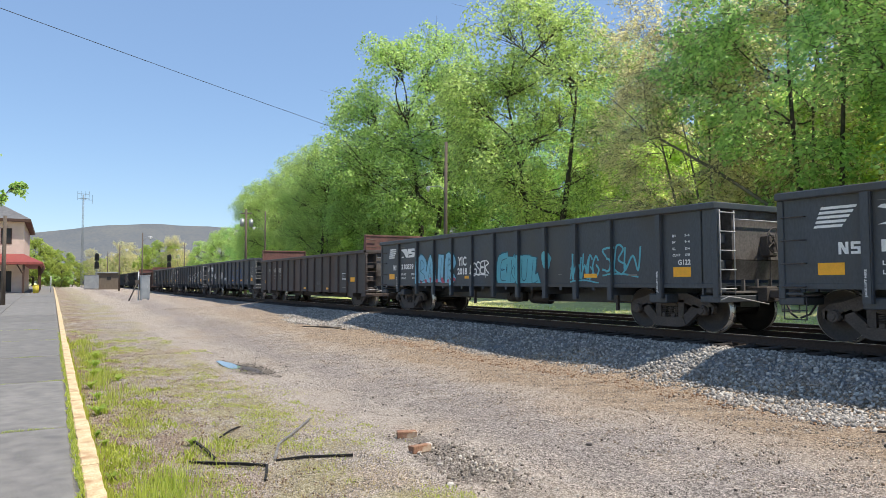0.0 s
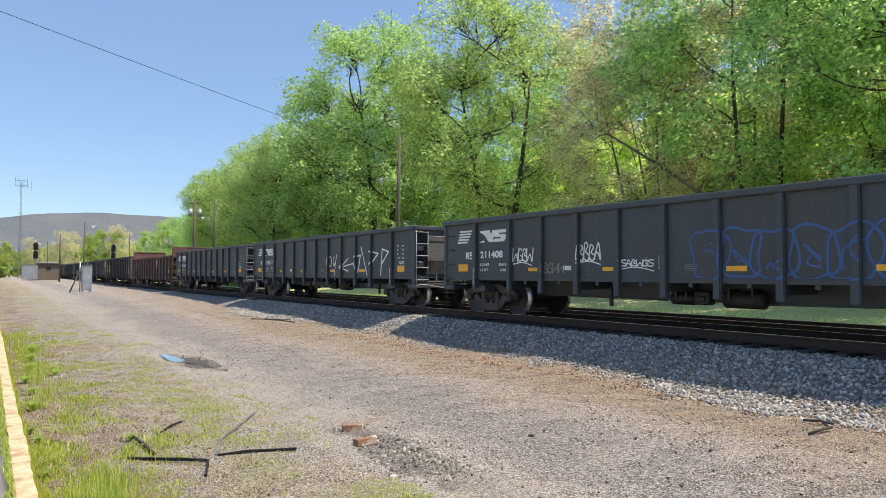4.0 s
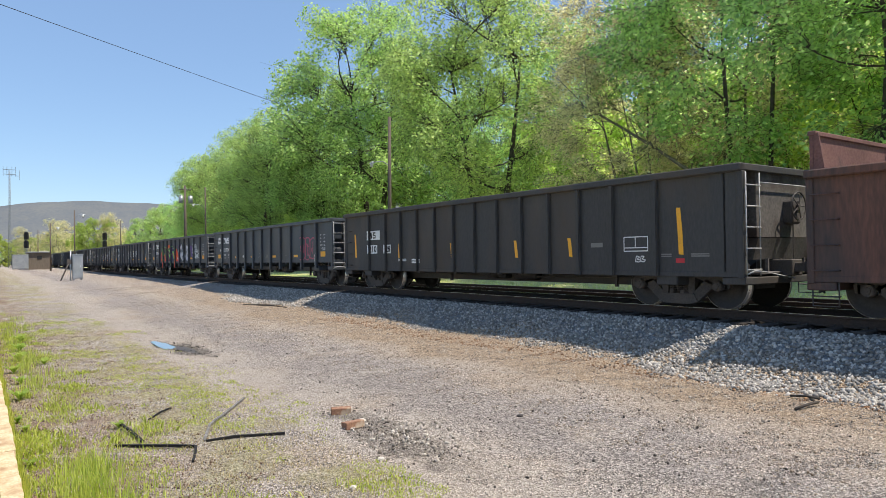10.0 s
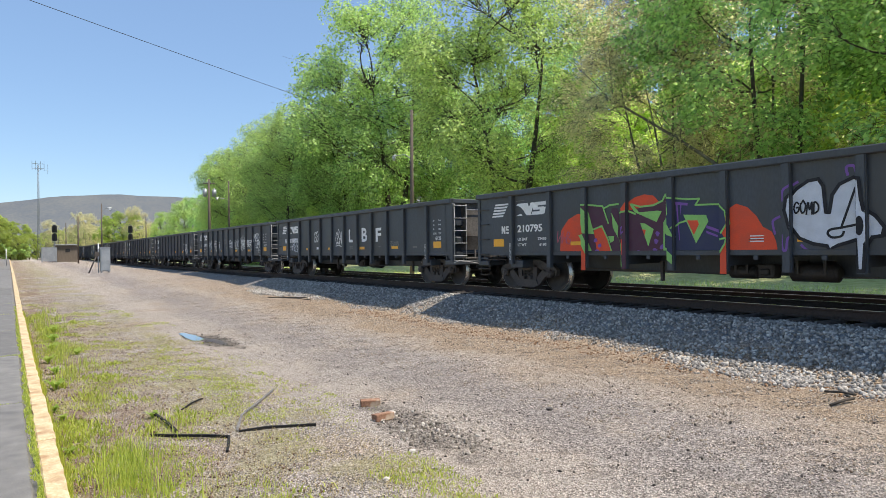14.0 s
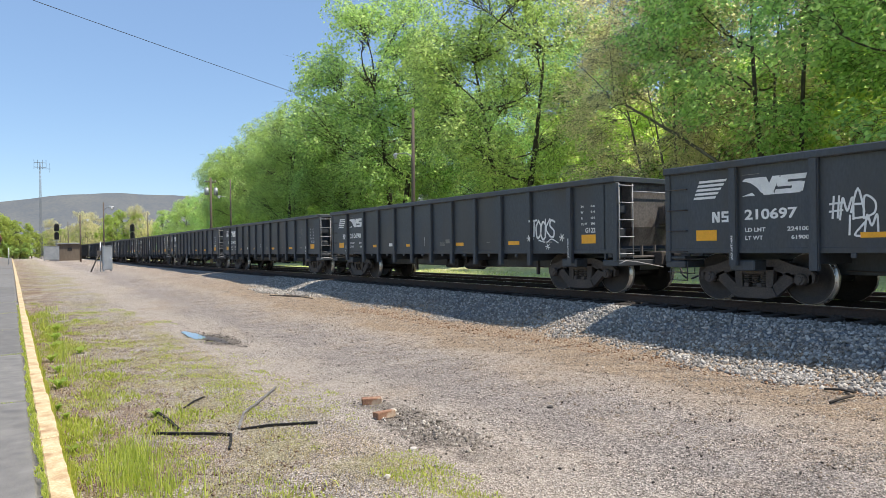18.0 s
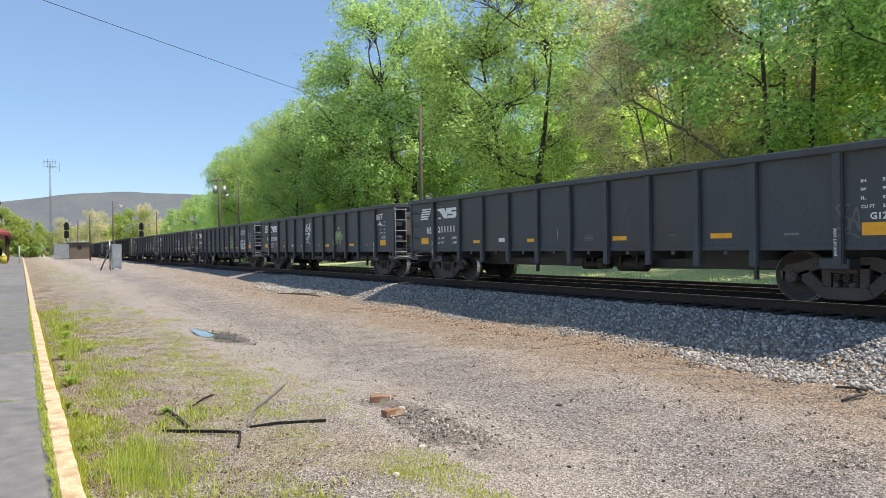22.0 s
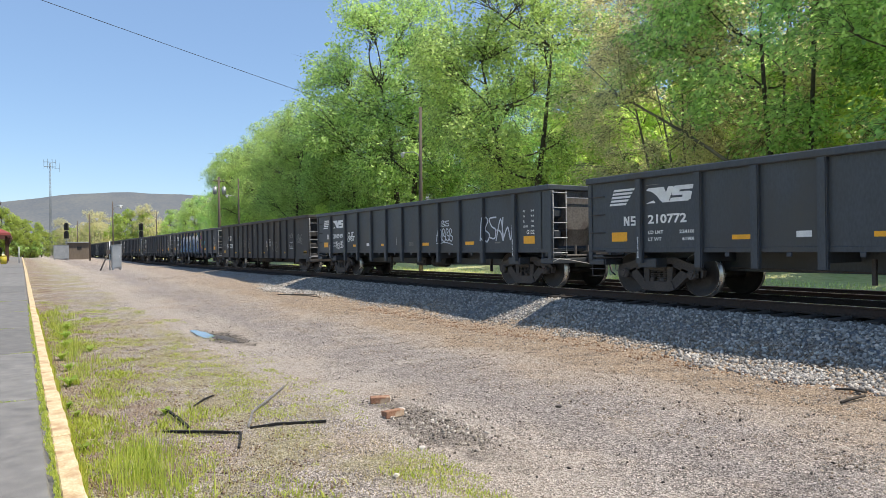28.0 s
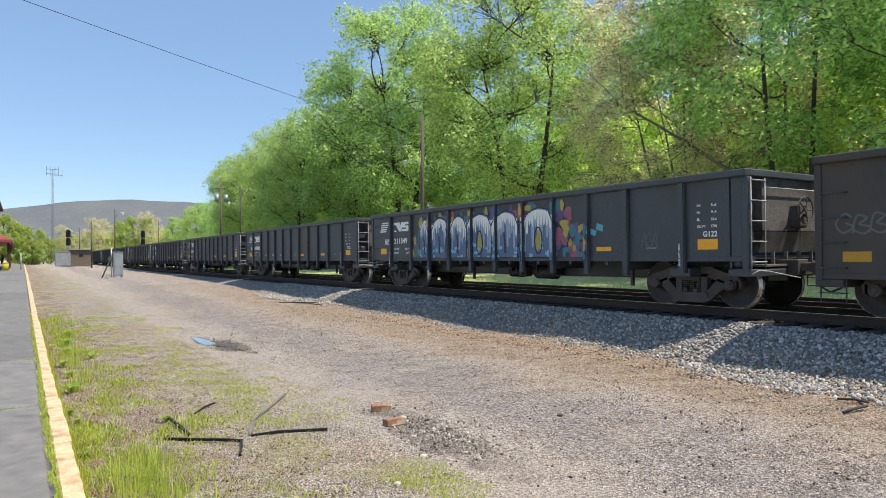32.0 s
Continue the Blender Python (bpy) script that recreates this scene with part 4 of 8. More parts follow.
def ribbon(pts, width, closed=False):
    out = []
    seg = list(zip(pts, pts[1:])) + ([(pts[-1], pts[0])] if closed else [])
    for a, b in seg:
        dx, dz = b[0] - a[0], b[1] - a[1]
        n = math.hypot(dx, dz)
        if n < 1e-6:
            continue
        ex, ez = dx / n * width * 0.3, dz / n * width * 0.3
        nx, nz = -dz / n * width / 2, dx / n * width / 2
        out.append([(a[0] - ex + nx, a[1] - ez + nz), (b[0] + ex + nx, b[1] + ez + nz), (b[0] + ex - nx, b[1] + ez - nz), (a[0] - ex - nx, a[1] - ez - nz)])
    return out


def scrawl(seed, d0, d1, z0, z1, n, width=0.035, slant=0.12):
    """Illegible handwriting: n quick letters between d0 and d1."""
    r = random.Random(seed)
    out, step = [], (d0 - d1) / n
    for i in range(n):
        c = d0 - (i + 0.5) * step
        h = z1 - z0
        base, tall = z0 + r.uniform(0, 0.12) * h, z1 - r.uniform(0, 0.15) * h
        w = step * 0.52
        kind = r.randrange(5)
        s = slant * h
        if kind == 0:
            p = [(c + w, tall), (c + w * 0.7 + s, base), (c - w * 0.2, base + 0.5 * h), (c - w, base), (c - w - s, tall)]
        elif kind == 1:
            p = [(c + w, base), (c + w * 0.5, tall), (c - w * 0.6, tall - 0.1 * h), (c + w * 0.2, (base + tall) / 2), (c - w, base + 0.25 * h), (c - w * 0.3, base - 0.05 * h), (c + w * 0.8, base + 0.1 * h)]
        elif kind == 2:
            p = [(c - w * 0.8, tall - 0.15 * h), (c, tall), (c + w, (base + tall) / 2), (c + w * 0.2, base), (c - w, base + 0.25 * h), (c - w * 0.2, base + 0.45 * h)]
        elif kind == 3:
            p = [(c + w, base), (c + w * 0.2 - s, tall), (c - w, base), (c - w * 0.2, base + 0.35 * h), (c + w * 0.8, base + 0.4 * h)]
        else:
            p = [(c - w, tall), (c + w * 0.9, tall - 0.05 * h), (c + w * 0.3, base + 0.5 * h), (c - w * 0.8, base + 0.35 * h), (c - w * 0.5, base), (c + w, base + 0.05 * h)]
        out += ribbon(curve_through(p), width)
    if r.random() < 0.6:
        out += ribbon(curve_through([(d0, z0 - 0.06), ((d0 + d1) / 2, z0 - 0.02), (d1, z0 - 0.10)]), width * 0.8)
    return out


def bubble(seed, d0, d1, z0, z1, n, width=0.045):
    """Fat rounded letters: fills, outlines, inner strokes and drips."""
    r = random.Random(seed)
    fill, line, drip = [], [], []
    step = (d0 - d1) / n
    for i in range(n):
        c, mid = d0 - (i + 0.5) * step + r.uniform(-0.05, 0.05) * step, (z0 + z1) / 2 + r.uniform(-0.04, 0.04)
        a, b = step * 0.62, (z1 - z0) / 2
        ph, pk = r.uniform(0, 6.28), r.choice((2, 3, 4))
        ring = []
        for k in range(30):
            t = k * 2 * math.pi / 30
            e = 1 + 0.10 * math.sin(pk * t + ph) + 0.06 * math.sin(5 * t + 2 * ph)
            cx, sx = math.cos(t), math.sin(t)
            ring.append((c + a * e * math.copysign(abs(cx) ** 0.7, cx), mid + b * min(e, 1.05) * math.copysign(abs(sx) ** 0.75, sx)))
        fill += [[(c, mid), ring[k], ring[(k + 1) % 30]] for k in range(30)]
        line += ribbon(ring, width, True)
        for _ in range(2):
            q = [(c + r.uniform(-0.4, 0.4) * a, mid + r.uniform(-0.6, 0.6) * b) for _ in range(3)]
            line += ribbon(curve_through(q), width * 0.8)
        if r.random() < 0.7:
            x = c + r.uniform(-0.5, 0.5) * a
            drip.append(rect(x + 0.03, x - 0.03, z0 - r.uniform(0.1, 0.28), z0 + 0.15))
    return fill, line, drip


STROKES = {
    "A": [[(0.0, 0.0), (0.45, 1.0), (0.95, 0.0)], [(0.2, 0.35), (0.75, 0.35)]],
    "B": [[(0.1, 0.0), (0.1, 1.0), (0.75, 0.85), (0.7, 0.6), (0.15, 0.5), (0.9, 0.3), (0.75, 0.02), (0.1, 0.0)]],
    "C": [[(0.9, 0.85), (0.45, 1.0), (0.05, 0.5), (0.45, 0.0), (0.95, 0.15)]],
    "P": [[(0.1, 0.0), (0.1, 1.0), (0.9, 0.8), (0.8, 0.5), (0.15, 0.45)]],
    "X": [[(0.1, 1.0), (0.5, 0.5), (0.9, 0.0)], [(0.9, 1.0), (0.5, 0.5), (0.1, 0.0)]],
    "D": [[(0.1, 0.0), (0.1, 1.0), (0.8, 0.75), (0.85, 0.25), (0.1, 0.0)]],
    "E": [[(0.9, 1.0), (0.15, 0.9), (0.1, 0.5), (0.7, 0.5), (0.1, 0.5), (0.15, 0.05), (0.95, 0.0)]],
    "G": [[(0.9, 0.85), (0.4, 1.0), (0.05, 0.5), (0.4, 0.0), (0.9, 0.2), (0.9, 0.5), (0.5, 0.5)]],
    "I": [[(0.5, 0.0), (0.5, 1.0)]],
    "K": [[(0.1, 0.0), (0.1, 1.0)], [(0.9, 1.0), (0.2, 0.45), (0.95, 0.0)]],
    "L": [[(0.15, 1.0), (0.1, 0.0), (0.9, 0.05)]],
    "M": [[(0.0, 0.0), (0.15, 1.0), (0.5, 0.4), (0.85, 1.0), (1.0, 0.0)]],
    "N": [[(0.1, 0.0), (0.1, 1.0), (0.9, 0.0), (0.9, 1.0)]],
    "O": [[(0.5, 1.0), (0.05, 0.6), (0.3, 0.0), (0.8, 0.1), (0.95, 0.6), (0.5, 1.0)]],
    "R": [[(0.1, 0.0), (0.1, 1.0), (0.85, 0.8), (0.15, 0.48), (0.95, 0.0)]],
    "S": [[(0.9, 0.9), (0.3, 1.0), (0.1, 0.7), (0.8, 0.4), (0.7, 0.05), (0.05, 0.1)]],
    "T": [[(0.0, 0.95), (1.0, 1.0)], [(0.5, 1.0), (0.5, 0.0)]],
    "F": [[(0.9, 1.0), (0.15, 0.95), (0.1, 0.0)], [(0.12, 0.5), (0.75, 0.52)]],
    "H": [[(0.1, 0.0), (0.15, 1.0)], [(0.85, 1.0), (0.9, 0.0)], [(0.12, 0.5), (0.88, 0.5)]],
    "Y": [[(0.0, 1.0), (0.5, 0.5), (1.0, 1.0)], [(0.5, 0.5), (0.45, 0.0)]],
    "Z": [[(0.05, 1.0), (0.95, 0.95), (0.1, 0.05), (1.0, 0.0)]],
    "4": [[(0.35, 1.0), (0.1, 0.45), (0.9, 0.5)], [(0.75, 1.0), (0.6, 0.0)]],
    "9": [[(0.9, 0.9), (0.4, 1.0), (0.15, 0.7), (0.5, 0.5), (0.9, 0.9), (0.7, 0.4), (0.5, 0.0)]],
    "*": [[(0.1, 0.8), (0.9, 0.2)], [(0.9, 0.8), (0.1, 0.2)], [(0.5, 0.95), (0.5, 0.05)]],
    "#": [[(0.3, 1.0), (0.25, 0.0)], [(0.7, 1.0), (0.65, 0.0)], [(0.0, 0.65), (1.0, 0.7)], [(0.0, 0.3), (1.0, 0.35)]],
    "?": [[(0.1, 0.8), (0.5, 1.0), (0.85, 0.7), (0.45, 0.45), (0.45, 0.25)], [(0.42, 0.08), (0.5, 0.0)]],
    ">": [[(0.0, 0.5), (1.0, 0.55)], [(0.65, 0.9), (1.0, 0.55), (0.6, 0.15)]],
    "U": [[(0.1, 1.0), (0.15, 0.2), (0.5, 0.0), (0.85, 0.2), (0.9, 1.0)]],
}


def strokes(text, d0, d1, z0, z1, width, seed=0, tight=0.86, wobble=0.05):
    """Hand-drawn capitals from d0 to d1 as ribbons."""
    r = random.Random(seed)
    out, step = [], (d0 - d1) / len(text)
    for i, ch in enumerate(text):
        lift, tall = r.uniform(-1, 1) * wobble * (z1 - z0), r.uniform(0.9, 1.06)
        for line in STROKES[ch]:
            p = [(d0 - (i + 0.5 + (u - 0.5) * tight + 0.10 * (v - 0.5)) * step + r.uniform(-1, 1) * 0.02 * step, z0 + lift + v * tall * (z1 - z0)) for u, v in line]
            out += ribbon(curve_through(p, 4) if len(p) > 2 else p, width)
    return out


def hand(i, lines, m=None, width=0.036, label="white spray-painted tag", seed=1, tight=1.22):
    """A tag of hand-drawn capitals; lines: (text, d0, d1, z0, z1)."""
    out = []
    for k, (text, d0, d1, z0, z1) in enumerate(lines):
        d0, d1 = d0 + 0.05, d1 + 0.05 + 0.08 * (d0 - d1)
        out += strokes(text, d0, d1, z0, z1, width, seed * 7 + k, tight, 0.16)
    return on_side(WAGONS[i], "graffiti", [(out, m or P_WHITE)], STYLES.get(i, "new"), label)


def fat_word(i, text, d0, d1, z0, z1, fat_width, fill, line, label, seed=0, extra=()):
    """Swollen letters: a dark edge, the filling over it, and a thin inner line."""
    on_side(WAGONS[i], "graffiti", [(strokes(text, d0, d1, z0, z1, fat_width + 0.09, seed, 0.62), line), (strokes(text, d0, d1, z0, z1, fat_width, seed, 0.62), fill), *extra, (strokes(text, d0 - 0.03, d1 - 0.03, z0 - 0.02, z1, 0.022, seed, 0.62), line)], STYLES.get(i, "new"), label)


def blob(r, d, z, a, b):
    ph = r.uniform(0, 6.28)
    ring = [(d + a * (1 + 0.22 * math.sin(3 * t + ph) + 0.1 * math.sin(7 * t)) * math.cos(t), z + b * (1 + 0.2 * math.sin(2 * t + ph)) * math.sin(t)) for t in (k * math.pi / 10 for k in range(20))]
    return [[(d, z), ring[k], ring[(k + 1) % 20]] for k in range(20)]


def emblem(w):
    """The owner's mark, as plain white shapes."""
    bars = []
    for k in range(5):
        z = 2.385 - k * 0.079
        bars.append([(15.36 - 0.02 + 0.035 * k * 0.9, z), (14.72 + 0.06 * k, z), (14.75 + 0.06 * k, z - 0.048), (15.385 - 0.02 + 0.035 * k * 0.9, z - 0.048)])
    for b in bars:
        on_side(w, "stripe", [([b], P_WHITE)], "new", "slanted white bar")
    def slab(d0, d1, z0, z1, lean=0.10):
        return [(d0 + lean, z0), (d1 + lean, z0), (d1, z1), (d0, z1)]

    blk = [[(14.40, 2.30), (14.34, 2.345), (14.02, 2.345), (13.92, 2.06), (14.02, 2.06), (14.10, 2.16), (14.24, 2.26)], [(14.41, 2.015), (14.20, 2.075), (14.14, 2.015)],
           [(14.16, 2.345), (13.92, 2.345), (13.76, 2.015), (13.97, 2.015)], [(13.97, 2.015), (13.80, 2.015), (13.66, 2.345), (13.80, 2.345)],
           slab(13.64, 13.16, 2.255, 2.345, 0.03), slab(13.70, 13.50, 2.16, 2.32, 0.02), slab(13.68, 13.26, 2.145, 2.215, 0.02), slab(13.42, 13.20, 2.04, 2.20, 0.04), slab(13.74, 13.26, 2.015, 2.10, 0.03)]
    on_side(w, "emblem", [(blk, P_WHITE)], "new", "slanted white block mark")
    # the owner's initials, as plain bars
    on_side(w, "lettering", [([rect(15.06, 15.01, 1.55, 1.76), [(15.06, 1.76), (15.0, 1.76), (14.89, 1.55), (14.95, 1.55)], rect(14.94, 14.89, 1.55, 1.76), rect(14.85, 14.69, 1.55, 1.595), rect(14.85, 14.69, 1.635, 1.675), rect(14.85, 14.69, 1.715, 1.76), rect(14.85, 14.80, 1.65, 1.74), rect(14.74, 14.69, 1.57, 1.66)], P_WHITE)], "new")


def standard_marks(w):
    """What every wagon of the black series carries."""
    emblem(w)
    for d0, d1, z0, z1 in ((15.43, 14.96, 1.20, 1.41), (1.12, 0.65, 1.19, 1.40), (12.3, 11.86, 1.20, 1.29), (9.73, 9.35, 1.20, 1.29), (6.61, 6.18, 1.19, 1.29), (3.98, 3.50, 1.19, 1.29)):
        on_side(w, "reflector", [([rect(d0, d1, z0, z1)], P_ORANGE)], "new", "orange reflector plate").location.y = -0.003
    on_side(w, "placard", [([rect(11.02, 10.74, 1.22, 1.33)], P_WHITE)], "new", "small white plate")
    on_side(w, "lettering", [([rect(7.54, 7.24, 1.31 - 0.035 * k, 1.325 - 0.035 * k) for k in range(4)] + [rect(5.0, 4.85, 1.27, 1.285), rect(2.45, 2.18, 1.22, 1.26)] + [rect(14.4, 14.05, Z1 - 0.3, Z1 - 0.29)], P_FADED)], "new")
    on_side(w, "lettering", [([rect(8.17, 8.15, 1.22, 1.52), rect(8.5, 8.49, 1.22, 1.50)], P_WHITE)], "new")
    words(w, "G122", 0.99, 0.66, 1.445, 1.56, P_WHITE)
    for k, (a, b) in enumerate((("IH", "5-6"), ("IW", "9-4"), ("IL", "52-6"), ("CU FT", "2743"))):
        z = 2.05 - 0.14 * k
        words(w, a, 1.13, 1.13 - 0.042 * len(a), z, z + 0.055, P_WHITE)
        words(w, b, 0.80, 0.67, z, z + 0.055, P_WHITE)
    words(w, "LD LMT", 14.35, 13.95, 1.35, 1.425, P_WHITE)
    words(w, "224100", 13.53, 13.14, 1.35, 1.425, P_WHITE)
    words(w, "LT WT", 14.35, 14.0, 1.20, 1.275, P_WHITE)
    words(w, "61900", 13.46, 13.14, 1.20, 1.275, P_WHITE)
    words(w, "JACK LIFT HERE", 1.53, 1.47, 0.85, 1.32, P_WHITE, upright=True, y=RIB)
    words(w, "JACK LIFT HERE", 14.60, 14.55, 0.83, 1.29, P_WHITE, upright=True, y=RIB)


def tag(i, seed, d0, d1, z0, z1, n=5, m=None, width=0.035, label="white spray-painted scrawl"):
    on_side(WAGONS[i], "graffiti", [(scrawl(seed, d0, d1, z0, z1, n, width), m or P_WHITE)], STYLES.get(i, "new"), label)


for i, w in enumerate(WAGONS):
    if STYLES.get(i, "new") != "new" or i > 26:
        continue
    standard_marks(w)
    if i in NUMBERS:
        words(w, NUMBERS[i], 14.36, 13.36, 1.57, 1.77, P_WHITE, "wagon_number")
    else:
        on_side(w, "wagon_number", [([rect(14.36 - 0.17 * k, 14.23 - 0.17 * k, 1.57, 1.77) for k in range(6)], P_WHITE)], "new")

# each wagon's own graffiti
pink = [q for k in range(9) for q in blob(random.Random(k), 12.75 - 0.27 * k - 0.1 * (k % 3), 1.08 + 0.05 * (k % 3), 0.09, 0.07)]
fat_word(1, "BAIR", 13.0, 10.30, 1.16, 1.86, 0.36, P_SKY, P_DKCYAN, "sky-blue bubble letters with pink drips", 1, [(pink, P_PINK)])
fat_word(1, "EKUL", 7.80, 5.75, 1.12, 1.72, 0.34, P_CYAN, P_DKCYAN, "cyan bubble letters with dark outlines", 2)
on_side(WAGONS[1], "graffiti", [(blob(random.Random(2), 5.45, 1.68, 0.15, 0.22), P_CYAN)], "new", "cyan sprayed mark")
words(WAGONS[1], "YIC", 10.15, 9.62, 1.62, 1.92, P_WHITE, "graffiti")
words(WAGONS[1], "2018", 10.18, 9.58, 1.33, 1.55, P_WHITE, "graffiti")
on_side(WAGONS[1], "graffiti", [(strokes("GSER", 9.25, 8.3, 1.32, 1.72, 0.045, 3, 1.1, 0.12) + ribbon([(9.3, 1.36), (8.35, 1.30)], 0.03), P_WHITE)], "new", "white spray-painted tag")
tag(1, 4, 4.5, 3.44, 1.15, 1.8, 5, P_CYAN, 0.05, "cyan spray scrawl")
tag(1, 5, 3.3, 2.15, 1.3, 1.98, 3, P_CYAN, 0.05, "cyan spray scrawl")
tag(2, 6, 6.52, 6.05, 0.95, 1.14, 5, P_CHALK, 0.02)
words(WAGONS[2], "189", 14.12, 13.49, 1.68, 1.94, P_STENCIL, "wagon_number")
words(WAGONS[2], "057", 13.12, 12.42, 1.66, 1.92, P_STENCIL, "wagon_number")
on_side(WAGONS[2], "lettering", [([rect(15.2, 15.0, 1.75, 1.92), rect(14.92, 14.7, 1.75, 1.92), rect(14.1, 13.7, 1.47, 1.52), rect(12.85, 12.4, 1.47, 1.52), rect(14.1, 13.8, 1.30, 1.34), rect(12.8, 12.4, 1.30, 1.34), rect(3.1, 2.5, 0.83, 0.86)], P_FADED)], "worn")
for d in (8.57, 5.2, 12.62):
    w = 0.46 if d < 12 else 0.15
    on_side(WAGONS[2], "reflector", [([rect(d, d - w, 0.74, 0.83)], P_ORANGE)], "worn", "yellow reflector plate")
on_side(WAGONS[2], "reflector", [([rect(16.08, 15.65, 1.02, 1.21)], P_ORANGE)], "worn", "yellow reflector plate")
on_side(WAGONS[2], "reflector", [([rect(2.11, 1.62, 1.11, 1.31)], P_ORANGE)], "worn", "yellow reflector plate")
on_side(WAGONS[2], "placard", [(ribbon([(3.1, 1.21), (2.63, 1.21), (2.63, 1.49), (3.1, 1.49)], 0.02, True) + ribbon([(2.87, 1.26), (2.87, 1.49)], 0.02) + ribbon([(3.1, 1.26), (2.63, 1.26)], 0.02), P_WHITE)], "worn", "white-framed stencil panel")
tag(3, 7, 12.9, 12.15, 1.45, 1.82, 4)
tag(3, 8, 10.5, 9.8, 1.45, 1.85, 4)
tag(3, 9, 11.75, 11.0, 1.15, 1.42, 4, P_FADED)
tag(3, 10, 9.2, 8.3, 1.3, 1.45, 6, None, 0.025)
f, l, dr = bubble(11, 7.3, 3.3, 1.05, 2.0, 6, 0.05)
on_side(WAGONS[3], "graffiti", [(l, P_BLUE)], "new", "blue outline of bubble letters")
tag(3, 12, 2.63, 2.0, 1.3, 1.8, 3, P_CHALK)
on_side(WAGONS[4], "graffiti", [(ribbon([(6.62 + 0.14 * math.cos(t), 1.62 + 0.2 * math.sin(t)) for t in (k * 0.42 for k in range(15))], 0.045, True) + ribbon(curve_through([(6.2, 1.8), (6.32, 1.7), (6.25, 1.45), (6.08, 1.6), (6.0, 1.88), (6.15, 1.3), (6.2, 0.98)]), 0.045), P_WHITE)], "new", "white spray-painted scrawl")
on_side(WAGONS[4], "graffiti", [(ribbon([(5.6, 1.38), (4.45, 1.52)], 0.05) + ribbon([(4.95, 1.72), (5.62, 1.37), (4.95, 1.22)], 0.05), P_WHITE)], "new", "white spray-painted arrow")
on_side(WAGONS[4], "graffiti", [(ribbon([(4.45, 1.75), (3.9, 1.82), (4.1, 1.15), (4.45, 1.75)], 0.06) + ribbon([(3.85, 2.12), (3.35, 1.0)], 0.06) + ribbon([(3.2, 1.1), (3.15, 1.95), (2.5, 1.85), (3.1, 1.45)], 0.06) + ribbon([(2.3, 1.05), (2.2, 2.0), (1.75, 1.9), (2.2, 1.5)], 0.06), P_WHITE)], "new", "large white spray-painted scrawl")
on_side(WAGONS[4], "graffiti", [([[(14.60, 2.0), (14.54, 2.0), (14.57, 2.09)], [(14.60, 1.86), (14.54, 1.86), (14.57, 1.95)]], P_BLUE)], "new", "blue stencilled arrows")
hand(6, [("FUCK", 5.98, 5.24, 1.94, 2.20), ("TTUN", 6.02, 5.20, 1.62, 1.86)], P_WHITE, 0.04, "white hand-painted words", 18, 0.72)
words(WAGONS[6], "169", 15.0, 14.3, 1.60, 1.80, P_STENCIL, "wagon_number")
words(WAGONS[6], "485", 13.8, 13.1, 1.60, 1.80, P_RUSTED, "wagon_number")
on_side(WAGONS[6], "lettering", [([rect(14.95, 14.75, 1.90, 2.06), rect(14.68, 14.48, 1.90, 2.06), rect(14.95, 14.5, 1.42, 1.46), rect(13.75, 13.3, 1.42, 1.46), rect(14.9, 14.55, 1.28, 1.32), rect(13.7, 13.35, 1.28, 1.32)], P_FADED)], "rust")
on_side(WAGONS[6], "graffiti", [(ribbon([(2.5, 1.3), (2.5, 1.5)], 0.03) + ribbon([(2.35, 1.3), (2.05, 1.28), (2.03, 1.6)], 0.04), P_WHITE)], "rust", "broken white painted frame")
for d in (14.5, 10.7, 8.4, 5.6, 2.55):
    on_side(WAGONS[6], "reflector", [([[(d, 0.75), (d - 0.42, 0.75), (d - 0.42, 0.83), (d - 0.2, 0.85), (d, 0.81)]], P_DULL)], "rust", "torn yellow reflector")
on_side(WAGONS[6], "reflector", [([[(1.45, 1.16), (1.0, 1.16), (0.95, 1.38), (1.35, 1.38), (1.48, 1.28)]], P_ORANGE)], "rust", "torn orange reflector")
for d, z0, z1 in ((1.66, 1.09, 2.03), (4.67, 1.07, 1.52), (6.60, 1.06, 1.51), (9.46, 1.08, 1.51), (12.36, 1.10, 1.57), (15.55, 1.12, 1.97)):
    on_side(WAGONS[7], "reflector", [([[(d + 0.07, z1), (d - 0.03, z1), (d - 0.07, (z0 + z1) / 2), (d - 0.09, z0), (d + 0.02, z0 + 0.01), (d + 0.04, (z0 + z1) / 2)]], P_ORANGE)], "grey", "upright yellow reflector strip")
for d0, d1, z0, z1 in ((14.67, 13.73, 1.74, 2.06), (14.56, 13.92, 1.26, 1.56), (13.49, 12.99, 1.26, 1.55)):
    on_side(WAGONS[7], "placard", [([rect(d0, d1, z0, z1)], P_WHITE)], "grey", "white number panel")
words(WAGONS[7], "210", 14.50, 13.97, 1.30, 1.53, P_BLACK, "wagon_number", y=HALF + 0.003)
words(WAGONS[7], "028", 13.46, 13.02, 1.30, 1.52, P_BLACK, "wagon_number", y=HALF + 0.003)
ends = [rect(14.42, 14.375, 1.79, 2.01), [(14.42, 2.01), (14.36, 2.01), (14.27, 1.79), (14.33, 1.79)], rect(14.315, 14.27, 1.79, 2.01), rect(14.20, 14.02, 1.79, 1.835), rect(14.20, 14.02, 1.88, 1.92), rect(14.20, 14.02, 1.965, 2.01), rect(14.20, 14.155, 1.9, 2.0), rect(14.065, 14.02, 1.8, 1.9)]
on_side(WAGONS[7], "lettering", [(ends, P_BLACK)], "grey").location.y = -0.004
